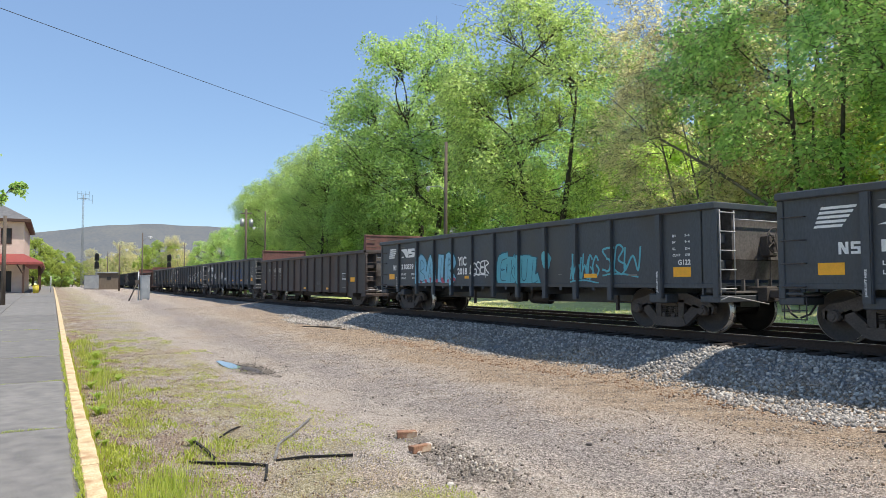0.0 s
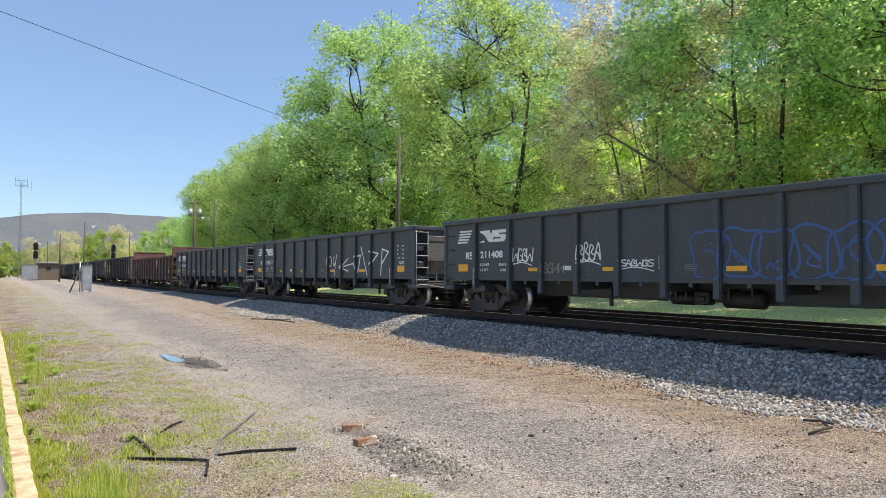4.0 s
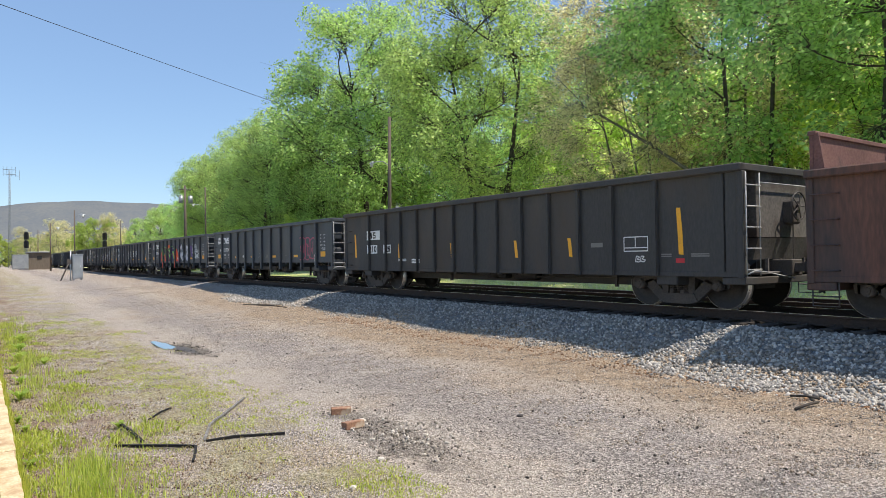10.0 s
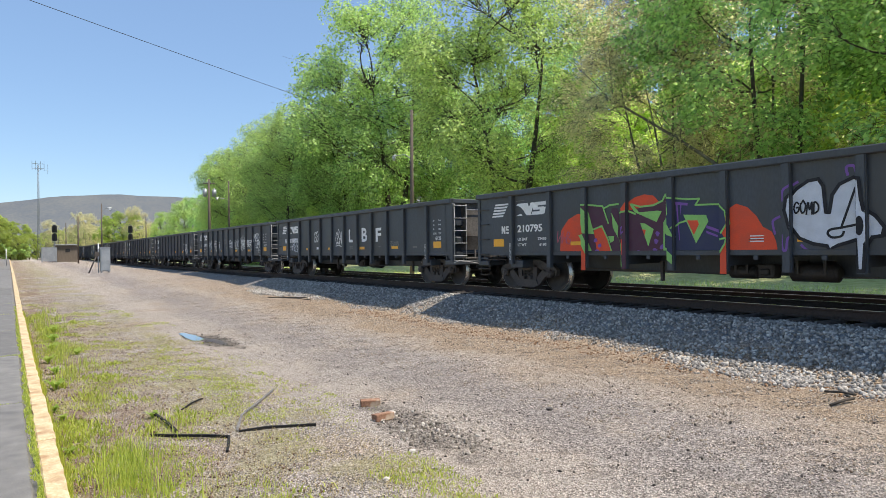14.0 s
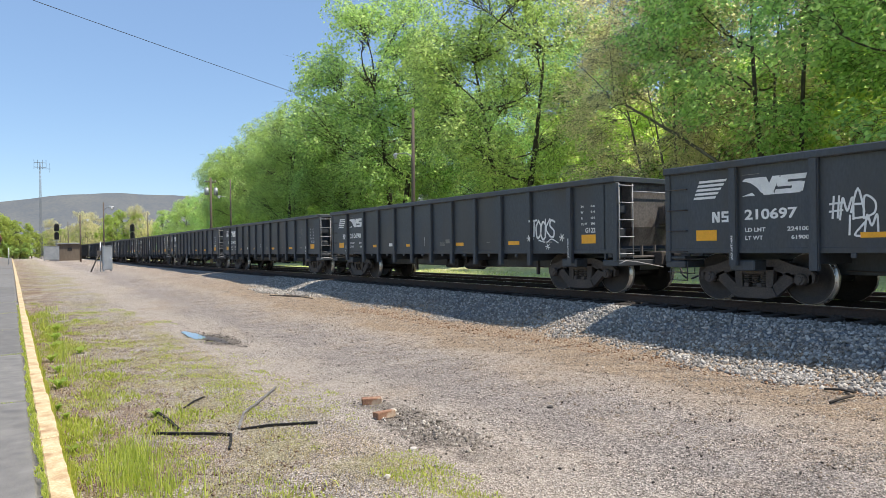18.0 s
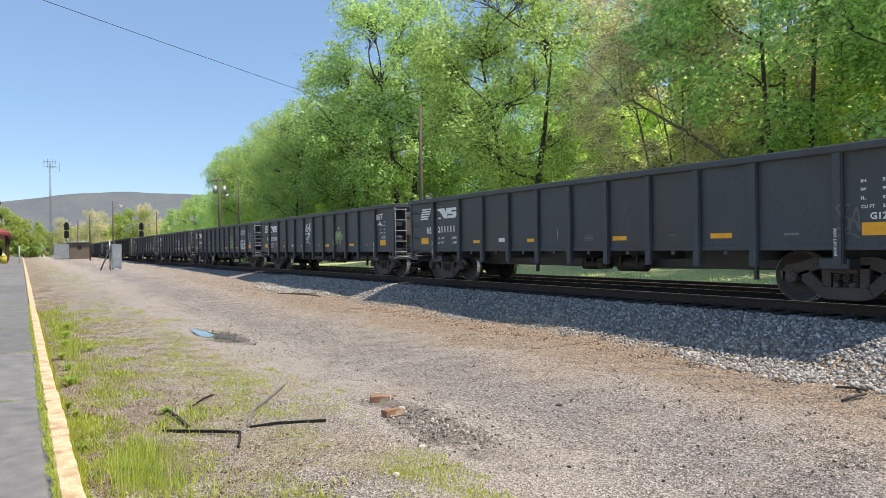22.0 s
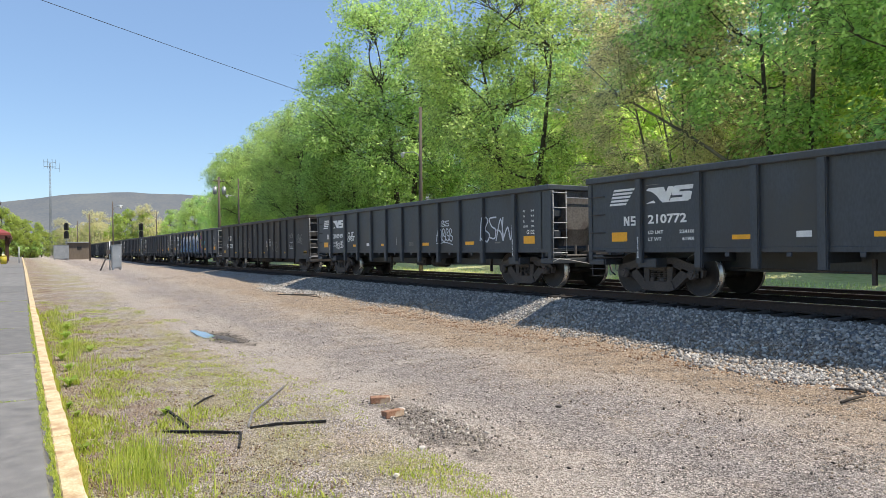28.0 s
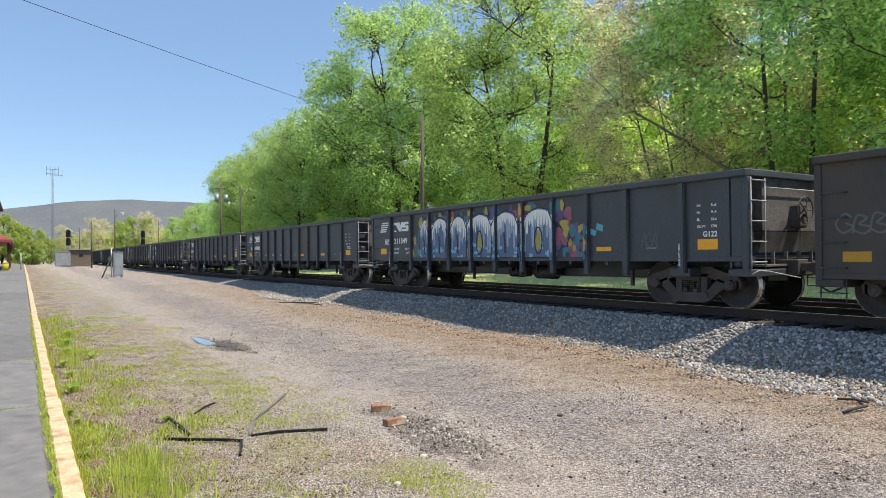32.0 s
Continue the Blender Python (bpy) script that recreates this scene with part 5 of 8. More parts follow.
on_side(WAGONS[7], "lettering", [([rect(12.37, 12.0, 0.99 + 0.05 * k, 1.015 + 0.05 * k) for k in range(2)] + [rect(11.67, 11.2, 0.93 + 0.08 * k, 0.98 + 0.08 * k) for k in range(2)], P_WHITE)], "grey")
on_side(WAGONS[7], "placard", [(ribbon([(3.05, 1.18), (2.43, 1.18), (2.43, 1.48), (3.05, 1.48)], 0.02, True) + ribbon([(2.75, 1.25), (2.75, 1.48)], 0.02) + ribbon([(3.05, 1.25), (2.43, 1.25)], 0.02), P_WHITE)], "grey", "white-framed stencil panel")
tag(7, 13, 2.75, 2.5, 0.95, 1.08, 2, None, 0.02)
on_side(WAGONS[7], "placard", [([rect(1.75, 1.55, 0.93, 1.02)], P_SIGNRED)], "grey", "small red plate")
on_side(WAGONS[7], "lettering", [([rect(2.1, 1.85, 1.05 + 0.04 * k, 1.075 + 0.04 * k) for k in range(2)] + [rect(1.4, 1.0, 1.05 + 0.04 * k, 1.075 + 0.04 * k) for k in range(2)] + [rect(4.0, 3.65, 1.28, 1.38)], P_FADED)], "grey")
f, l, dr = bubble(14, 3.2, 1.72, 1.08, 1.98, 3, 0.05)
on_side(WAGONS[8], "graffiti", [(l, P_PINK)], "new", "pink outline of bubble letters")
# the red, green and silver pieces
r9 = random.Random(9)


red = [[(12.68, 1.0), (12.64, 1.56), (12.38, 1.83), (12.03, 1.96), (11.69, 1.88), (10.49, 1.27), (10.5, 0.97)], [(10.69, 1.91), (10.48, 2.12), (10.24, 2.23), (9.99, 2.27), (9.75, 2.23), (9.6, 2.09), (9.89, 2.0), (10.37, 1.93)], [(8.15, 0.97), (8.02, 1.46), (7.92, 1.86), (7.79, 1.93), (7.56, 1.85), (7.38, 1.68), (7.25, 1.47), (7.08, 1.38), (7.0, 1.2), (6.98, 0.97)], rect(11.87, 11.66, 0.60, 1.1), rect(8.12, 7.92, 0.60, 1.0)]
em = [(11.93, 2.16), (11.21, 2.09), (11.02, 1.69), (10.94, 2.03), (10.76, 2.02), (10.71, 1.78), (10.69, 1.4), (10.61, 0.97), (10.93, 0.97), (11.1, 1.34), (11.24, 1.62), (11.51, 1.54), (11.42, 0.97), (11.62, 0.83), (12.02, 1.44), (11.75, 1.48)]
ay = [(10.69, 1.93), (10.37, 1.96), (9.89, 2.01), (9.52, 2.1), (9.38, 2.21), (9.33, 1.82), (9.46, 1.65), (9.45, 0.97), (10.36, 0.97), (10.41, 0.65), (10.58, 0.65), (10.56, 1.48)]
dee = [(9.38, 2.19), (9.15, 2.09), (8.58, 2.06), (8.69, 1.96), (8.32, 1.95), (7.97, 1.8), (7.95, 1.56), (8.05, 1.38), (7.94, 1.23), (8.09, 0.97), (9.15, 0.97), (9.17, 0.79), (9.45, 0.94), (9.49, 1.35), (9.35, 1.77)]
lime = [[(11.93, 2.15), (11.67, 1.97), (11.49, 1.45), (11.81, 1.48)], [(12.02, 1.44), (11.81, 1.46), (11.58, 1.07), (11.61, 0.85)], [(10.94, 1.92), (10.74, 1.61), (10.76, 1.4), (10.59, 0.96), (10.57, 0.70), (10.68, 0.70), (10.7, 1.28), (10.9, 1.58)], [(11.05, 1.39), (10.86, 1.39), (10.88, 1.28), (10.98, 1.24)]]
lime += [[(10.4, 2.08), (10.35, 2.11), (10.13, 1.89), (9.64, 1.9), (9.52, 1.88), (9.66, 1.66), (10.26, 1.9)], [(10.1, 1.65), (9.97, 1.64), (9.74, 1.51), (9.89, 1.14)], [(9.46, 1.67), (9.39, 1.69), (9.16, 1.32), (9.47, 1.42)], [(9.47, 1.13), (9.38, 1.09), (9.13, 0.9), (9.15, 0.72), (9.47, 0.96)], [(8.98, 1.78), (8.44, 1.75), (8.39, 1.62), (8.68, 1.19)]]
for q in ([(11.93, 2.16), (11.69, 2.15), (11.21, 2.09), (11.04, 1.69)], [(11.19, 2.03), (10.99, 2.1), (10.73, 2.11)], [(11.52, 1.56), (11.24, 1.63), (11.07, 1.35), (10.96, 1.02)], [(10.69, 1.91), (10.43, 1.93), (10.24, 1.86)], [(10.35, 2.08), (10.1, 2.01), (9.74, 2.02), (9.5, 2.1), (9.42, 2.23)], [(9.42, 2.23), (9.36, 2.11), (9.33, 1.82), (9.46, 1.64), (9.47, 1.06)]):
    lime += ribbon(q, 0.04)
for q in ([(9.34, 2.15), (8.88, 2.09), (8.59, 2.08), (8.69, 1.96), (8.32, 1.95)], [(8.32, 1.95), (8.12, 1.94), (7.97, 1.8), (7.93, 1.56), (8.06, 1.38)], [(8.09, 1.26), (7.94, 1.29), (7.98, 1.17), (8.09, 1.01)], [(9.24, 1.51), (9.07, 1.62), (8.92, 1.65)]):
    lime += ribbon(q, 0.035)
hearts = [[(10.05, 1.52), (9.95, 1.5), (9.99, 1.38)], [(8.89, 1.66), (8.64, 1.65), (8.61, 1.57), (8.73, 1.36)]]
violet = [[(9.21, 2.06), (8.87, 2.01), (8.88, 1.96), (9.19, 2.0)], [(9.16, 2.0), (9.12, 2.0), (9.07, 1.26), (9.09, 1.26)], [(9.06, 1.99), (9.02, 1.99), (9.05, 1.78)], [(8.44, 1.55), (8.16, 1.45), (8.16, 1.39), (8.44, 1.49)], [(8.44, 1.44), (8.18, 1.34), (8.18, 1.30), (8.44, 1.39)], [(10.69, 1.51), (10.55, 1.61), (10.56, 1.54), (10.67, 1.44)], [(10.67, 1.42), (10.53, 1.5), (10.53, 1.46), (10.65, 1.38)]]
for d, z in ((11.45, 1.31), (11.32, 1.18), (11.4, 1.05), (9.68, 1.25), (9.71, 1.06), (9.53, 1.13), (9.64, 1.41), (10.15, 1.02)):
    violet += blob(r9, d, z, 0.055, 0.05)
on_side(WAGONS[9], "graffiti", [(red, P_RED), ([em, ay], P_PLUM), ([dee], P_NAVY), (violet, P_VIOLET), (lime, P_GREEN), (hearts, P_RED)], "new", "red, plum, navy and lime graffiti lettering")
on_side(WAGONS[9], "lettering", [([rect(7.50, 7.23, 1.30 - 0.05 * k, 1.32 - 0.05 * k) for k in range(3)], P_WHITE)], "new").location.y = -0.012
hand(9, [("GOMD", 6.62, 6.12, 1.66, 1.86)], P_BLACK, 0.03, "small black tag", 17, 0.85).location.y = -0.014
tag(9, 15, 12.75, 12.3, 1.25, 1.55, 3, P_PINK, 0.025, "pale pink scrawl")
silver = [(6.79, 1.75), (6.76, 1.95), (6.61, 2.11), (6.41, 2.23), (6.23, 2.25), (6.15, 2.12), (6.11, 1.68), (6.05, 1.67), (6.0, 1.96), (5.88, 2.13), (5.66, 2.22), (5.54, 2.19), (5.51, 1.88), (5.47, 1.68), (5.33, 1.58), (5.2, 1.4)]
silver += [(5.23, 1.26), (5.38, 1.24), (5.45, 1.13), (5.48, 0.70), (5.58, 0.70), (5.6, 1.21), (5.77, 1.16), (5.91, 1.12), (6.0, 1.07), (6.02, 0.9), (6.07, 0.9), (6.1, 1.11), (6.33, 1.15), (6.57, 1.25), (6.71, 1.44)]
ex = ("X", 5.1, 4.25, 1.20, 1.95)
black = ribbon(silver, 0.06, True) + ribbon(curve_through([(5.63, 2.05), (5.76, 1.69), (5.86, 1.41)]), 0.04) + ribbon(curve_through([(5.62, 1.45), (5.85, 1.41), (6.04, 1.38), (6.08, 1.31), (6.0, 1.25), (5.86, 1.27), (5.82, 1.34)]), 0.04)
black += [[(5.54 + 0.07 * math.cos(a), 1.43 + 0.16 * math.sin(a)) for a in (k * 0.524 for k in range(12))]]
wisps = sum((ribbon(curve_through(q), 0.045) for q in ([(6.84, 1.92), (6.82, 2.09), (6.71, 2.17), (6.59, 2.23)], [(7.02, 1.34), (7.06, 1.56), (6.93, 1.64)], [(6.85, 1.31), (6.83, 1.07), (6.77, 1.05), (6.74, 1.23), (6.7, 1.27)], [(5.75, 2.27), (5.77, 2.4), (5.66, 2.41), (5.61, 2.29)], [(6.54, 1.13), (6.43, 1.03), (6.29, 1.01)])), [])
on_side(WAGONS[9], "graffiti", [(wisps, P_VIOLET), (strokes(*ex, 0.50, 6, 0.66, 0.1), P_BLACK), ([silver] + strokes(*ex, 0.40, 6, 0.66, 0.1) + [rect(4.80, 4.70, 0.68, 1.2)], P_SILVER), (black, P_BLACK)], "new", "silver bubble graffiti with black outlines")
for k in range(5):
    tag(9, 20 + k, 3.98 - 0.04 * k, 3.32, 1.95 - 0.14 * k, 2.05 - 0.14 * k, 5, P_VIOLET, 0.022, "violet handwriting")
for k, (w, d0, d1) in enumerate((("CKAI", 3.15, 2.3), ("CASPIA", 3.1, 2.0), ("BLAME", 2.85, 1.95))):
    on_side(WAGONS[9], "graffiti", [(strokes(w, d0, d1, 1.88 - 0.31 * k, 2.14 - 0.31 * k, 0.042, 40 + k, 0.95, 0.12), P_WHITE)], "new", "white spray-painted words")
tag(9, 34, 1.7, 1.2, 1.3, 1.95, 2, P_FADED, 0.05)
tag(10, 35, 11.3, 10.6, 1.5, 2.05, 3)
tag(10, 36, 8.9, 8.3, 1.4, 2.0, 3)
words(WAGONS[10], "L", 7.6, 7.25, 1.48, 2.0, P_WHITE, "graffiti")
words(WAGONS[10], "B", 6.42, 5.95, 1.48, 2.02, P_WHITE, "graffiti")
words(WAGONS[10], "F", 5.22, 4.78, 1.46, 1.98, P_WHITE, "graffiti")
tag(10, 37, 4.1, 3.45, 1.28, 1.46, 5, P_FADED, 0.025)
tag(10, 38, 14.1, 13.1, 1.12, 1.8, 4, P_SILVER, 0.03)
hand(11, [("#MAD", 12.72, 11.95, 1.56, 1.95), ("IZM", 12.5, 11.95, 1.28, 1.58)], None, 0.034)
hand(11, [("HMS", 11.48, 10.80, 1.54, 1.95), ("ZM", 11.3, 10.85, 1.28, 1.56)], None, 0.034, seed=2)
hand(11, [("E", 10.25, 9.93, 1.58, 1.84), ("HL", 10.25, 9.88, 1.28, 1.60)], None, 0.034, seed=3)
hand(11, [("STORE", 9.0, 8.30, 1.74, 1.92)], P_FADED, 0.022, "faint chalked name", 4)
on_side(WAGONS[11], "graffiti", [(ribbon([(8.95, 1.70), (8.25, 1.70), (8.25, 1.96), (8.95, 1.96)], 0.015, True), P_FADED)], "new", "faint chalked frame")
hand(11, [("SEDAT", 7.78, 6.90, 1.46, 1.84)], None, 0.045, seed=5)
hand(11, [("FEIX", 6.62, 5.85, 1.42, 1.86), ("?", 5.80, 5.62, 1.40, 1.62), ("S", 6.35, 6.0, 1.26, 1.42)], None, 0.04, seed=6)
on_side(WAGONS[11], "graffiti", [(scrawl(46, 5.5, 4.45, 1.42, 1.86, 6, 0.042) + ribbon([(5.50, 1.70), (5.35, 1.98), (5.28, 1.72), (5.15, 2.08), (5.05, 1.74), (4.92, 2.10), (4.84, 1.74), (4.68, 2.0), (4.62, 1.70)], 0.036) + ribbon(curve_through([(5.45, 1.38), (5.1, 1.26), (4.8, 1.36), (4.4, 1.28)]), 0.036), P_WHITE)], "new", "white crowned spray-painted tag")
hand(11, [("OUNGEIE", 4.22, 3.28, 1.58, 1.82)], None, 0.045, seed=8)
on_side(WAGONS[11], "graffiti", [(ribbon(curve_through([(4.12, 1.44), (3.9, 1.52), (3.7, 1.46), (3.5, 1.55), (3.36, 1.48)]), 0.045) + strokes("F", 3.42, 3.24, 1.20, 1.46, 0.034, 3), P_WHITE)], "new", "white sprayed flourish")
hand(11, [("*", 2.98, 2.82, 1.68, 1.86), ("MAD", 2.78, 1.78, 1.74, 2.14), ("IZM", 2.55, 1.72, 1.38, 1.76)], None, 0.045, seed=9)
on_side(WAGONS[11], "graffiti", [([rect(1.66, 1.61, 1.60, 1.65), rect(1.66, 1.61, 1.50, 1.55), rect(2.02, 1.98, 1.10, 1.36)], P_WHITE)], "new", "white sprayed dots")
on_side(WAGONS[11], "graffiti", [(ribbon([(4.95 + 0.52 * math.cos(t), 1.58 + 0.42 * math.sin(t)) for t in (k * 0.31 for k in range(20))], 0.05, True), P_CHALK)], "new", "faint sprayed ring")
hand(12, [("TOCKS", 2.92, 1.95, 1.36, 1.80)], None, 0.05, seed=11)
on_side(WAGONS[12], "graffiti", [(ribbon(curve_through([(2.7, 1.30), (2.4, 1.24), (2.2, 1.32), (1.95, 1.22)]), 0.03), P_WHITE)], "new", "white sprayed underline")
for k, (d, z) in enumerate(((2.98, 1.35), (2.35, 1.12), (1.82, 1.35))):
    on_side(WAGONS[12], "graffiti", [(sum((ribbon([(d + 0.09 * math.cos(a), z + 0.09 * math.sin(a)), (d - 0.09 * math.cos(a), z - 0.09 * math.sin(a))], 0.025) for a in (0.2, 1.25, 2.3)), []), P_WHITE)], "new", "white sprayed star")
on_side(WAGONS[12], "placard", [([rect(7.2, 6.95, 1.28, 1.40)], P_FADED)], "new", "small grey plate")
on_side(WAGONS[13], "graffiti", [(ribbon([(2.15 + 0.13 * math.cos(t), 1.98 + 0.16 * math.sin(t)) for t in (k * 0.52 for k in range(12))], 0.012, True) + ribbon(curve_through([(2.22, 1.93), (2.15, 1.88), (2.08, 1.93)]), 0.012), P_FADED)], "new", "chalk smiling face")
on_side(WAGONS[13], "graffiti", [([rect(2.55, 2.50, 1.95, 2.12), rect(2.42, 2.38, 1.95, 2.12), rect(2.32, 2.29, 1.95, 2.08), rect(2.58, 2.32, 1.72, 1.76)], P_CHALK)], "new", "chalk marks")
on_side(WAGONS[14], "graffiti", [(ribbon([(6.4, 1.42), (6.22, 1.9), (6.08, 1.42)], 0.014, True) + ribbon([(6.2 + 0.06 * math.cos(t), 1.96 + 0.06 * math.sin(t)) for t in (k * 0.8 for k in range(8))], 0.014, True), P_CHALK)], "new", "chalk figure of a bell")
tag(14, 52, 1.47, 1.16, 1.25, 1.7, 2, P_CHALK)
tag(15, 53, 9.08, 8.40, 1.90, 2.28, 4, None, 0.04)
hand(15, [(">", 9.02, 8.42, 1.72, 1.86), ("49", 8.88, 8.48, 1.46, 1.74)], None, 0.04, seed=12)
on_side(WAGONS[15], "graffiti", [(ribbon(curve_through([(8.95, 1.40), (8.7, 1.42), (8.5, 1.32)]), 0.03), P_WHITE)], "new", "white sprayed underline")
tag(15, 55, 5.42, 4.85, 1.56, 1.84, 5, P_PALE, 0.055, "pale green spray-painted tag")
hand(15, [("DAF", 5.44, 5.06, 1.30, 1.52)], P_PALE, 0.05, "pale green spray-painted letters", 13)
on_side(WAGONS[15], "graffiti", [(blob(random.Random(4), 5.05, 1.96, 0.10, 0.07) + blob(random.Random(5), 4.72, 1.62, 0.03, 0.03) + blob(random.Random(6), 4.62, 1.52, 0.03, 0.03) + blob(random.Random(7), 4.64, 1.66, 0.03, 0.03) + ribbon(curve_through([(5.05, 1.5), (4.9, 1.32), (4.8, 1.5), (4.72, 1.66)]), 0.05), P_PALE)], "new", "pale green sprayed dots")
words(WAGONS[15], "BET", 1.40, 0.86, 2.16, 2.36, P_WHITE, "graffiti", 0.05)
tag(15, 56, 1.3, 0.92, 1.92, 2.05, 1)
tag(16, 57, 11.3, 10.6, 1.42, 1.72, 4, P_PALE, 0.04, "pale green scrawl")
tag(16, 58, 5.3, 4.4, 1.62, 2.0, 4, P_PALE, 0.055, "pale green scrawl")
tag(16, 59, 5.3, 4.4, 1.25, 1.58, 4, P_PALE, 0.055, "pale green scrawl")
tag(16, 60, 4.0, 3.2, 1.55, 1.85, 6, P_CHALK, 0.025, "faint grey scrawl")
tag(16, 61, 6.6, 6.0, 1.4, 1.65, 5, P_CHALK, 0.025, "faint grey scrawl")
words(WAGONS[16], "SEDAT", 2.82, 1.85, 1.98, 2.28, P_SILVER, "graffiti", 0.04)
tag(16, 62, 2.88, 1.58, 1.2, 1.7, 5, P_WHITE, 0.05)
tag(17, 63, 5.68, 4.75, 1.85, 2.03, 4)
words(WAGONS[17], "I POOPED", 5.66, 4.75, 1.48, 1.66, P_WHITE, "graffiti", 0.04)
words(WAGONS[17], "EARLIER", 5.58, 4.70, 1.20, 1.38, P_WHITE, "graffiti", -0.02)
on_side(WAGONS[17], "graffiti", [(ribbon([(8.88 + 0.38 * math.cos(t), 1.64 + 0.37 * math.sin(t)) for t in (k * 0.3 for k in range(21))], 0.013, True) + ribbon(curve_through([(9.05, 1.5), (8.88, 1.42), (8.72, 1.52)]), 0.013) + sum((ribbon([(d + 0.06 * math.cos(t), 1.78 + 0.07 * math.sin(t)) for t in (k * 0.8 for k in range(8))], 0.012, True) for d in (8.96, 8.78)), []), P_FADED)], "new", "chalk round smiling face")
tag(18, 64, 5.55, 4.7, 1.3, 1.75, 4, P_SILVER, 0.035, "grey spray scrawl")
tag(18, 65, 5.4, 4.9, 1.8, 1.98, 2, P_SILVER, 0.03, "grey spray scrawl")
tag(18, 66, 3.05, 1.7, 1.3, 2.0, 4, P_SILVER, 0.045, "grey spray scrawl")
hand(18, [("OUT", 12.75, 12.15, 1.62, 1.80), ("CAST", 12.78, 12.05, 1.42, 1.60)], P_WHITE, 0.035, "white spray-painted words", 14)
hand(18, [("FRISE", 13.98, 13.25, 1.14, 1.40)], P_WHITE, 0.03, "white spray-painted name", 15)
on_side(WAGONS[19], "placard", [([rect(14.15, 13.72, 1.76, 2.04), rect(14.8, 14.45, 1.27, 1.52), rect(14.12, 13.44, 1.27, 1.52)], P_WHITE)], "grey", "white stencil panel")
words(WAGONS[19], "2", 14.72, 14.58, 1.30, 1.49, P_BLACK, "wagon_number", y=HALF + 0.004)
words(WAGONS[19], "0001", 14.05, 13.50, 1.30, 1.49, P_BLACK, "wagon_number", y=HALF + 0.004)
on_side(WAGONS[19], "lettering", [([rect(14.03, 13.97, 1.82, 1.98), rect(13.92, 13.80, 1.82, 1.98)], P_BLACK)], "grey").location.y = -0.004
for k, (a, b, z0, z1, n) in enumerate(((12.25, 11.7, 1.1, 2.05, 3), (11.2, 10.6, 1.4, 1.7, 3), (10.2, 9.6, 1.2, 1.85, 2), (6.5, 5.8, 1.25, 1.68, 4), (5.4, 4.6, 1.1, 1.6, 3), (2.75, 2.0, 1.76, 1.95, 3), (1.65, 0.9, 1.48, 1.85, 4))):
    if k != 3:
        tag(19, 70 + k, a, b, z0, z1, n, P_FADED, 0.03, "faded scrawl")
hand(19, [("LESTEK", 6.42, 5.55, 1.32, 1.62)], P_STENCIL, 0.045, "worn white spray-painted name", 16)
on_side(WAGONS[19], "graffiti", [(ribbon([(6.3, 1.74), (5.75, 1.66)], 0.04) + ribbon([(6.02, 1.32), (6.0, 1.08)], 0.03), P_STENCIL)], "grey", "worn white sprayed strokes")
on_side(WAGONS[19], "graffiti", [(ribbon([(8.62, 2.28), (8.60, 1.86)], 0.03), P_STENCIL)], "grey", "white paint streak")
on_side(WAGONS[19], "placard", [(ribbon([(2.65, 1.18), (2.04, 1.18), (2.04, 1.49), (2.65, 1.49)], 0.02, True) + ribbon([(2.35, 1.25), (2.35, 1.49)], 0.02) + ribbon([(2.65, 1.25), (2.04, 1.25)], 0.02), P_WHITE)], "grey", "white-framed stencil panel")
for d0, d1, z0, z1 in ((0.72, 0.3, 0.80, 0.90), (0.72, 0.3, 0.94, 1.04), (15.6, 15.15, 0.95, 1.12), (7.2, 6.78, 0.93, 1.0), (3.53, 3.08, 0.93, 1.01), (9.9, 9.5, 0.93, 1.01), (12.9, 12.5, 0.93, 1.01)):
    on_side(WAGONS[19], "reflector", [([rect(d0, d1, max(z0, 0.93), max(z1, 1.0))], P_DULL)], "grey", "dirty yellow reflector")
tag(19, 78, 15.7, 14.9, 1.4, 1.75, 3, P_CHALK)
# the large blue and white piece
r20 = random.Random(20)
P_COBALT = paint("slate_blue_spray", (0.13, 0.185, 0.29))
P_ICE = paint("ice_blue_spray", (0.36, 0.44, 0.56))
P_TEAL = paint("dull_teal_spray", (0.07, 0.20, 0.27))
P_ROSE = paint("dull_rose_spray", (0.34, 0.12, 0.17))
P_OCHRE = paint("ochre_spray", (0.46, 0.38, 0.08))
P_MAUVE = paint("mauve_spray", (0.15, 0.10, 0.24))
back = {P_NAVY: [], P_MAUVE: [], P_TEAL: [], P_ROSE: [], P_OCHRE: []}
for k in range(420):
    d = r20.uniform(4.3, 13.0)
    m = r20.choice((P_NAVY, P_NAVY, P_MAUVE, P_MAUVE, P_TEAL, P_TEAL, P_TEAL, P_ROSE, P_OCHRE))
    back[m] += blob(r20, d, r20.uniform(1.0, 2.42 if 4.9 < d < 12.5 else 1.8), r20.uniform(0.05, 0.15), r20.uniform(0.06, 0.22))
letters, ice, caps, cores, lines, bits = [], [], [], [], [], []
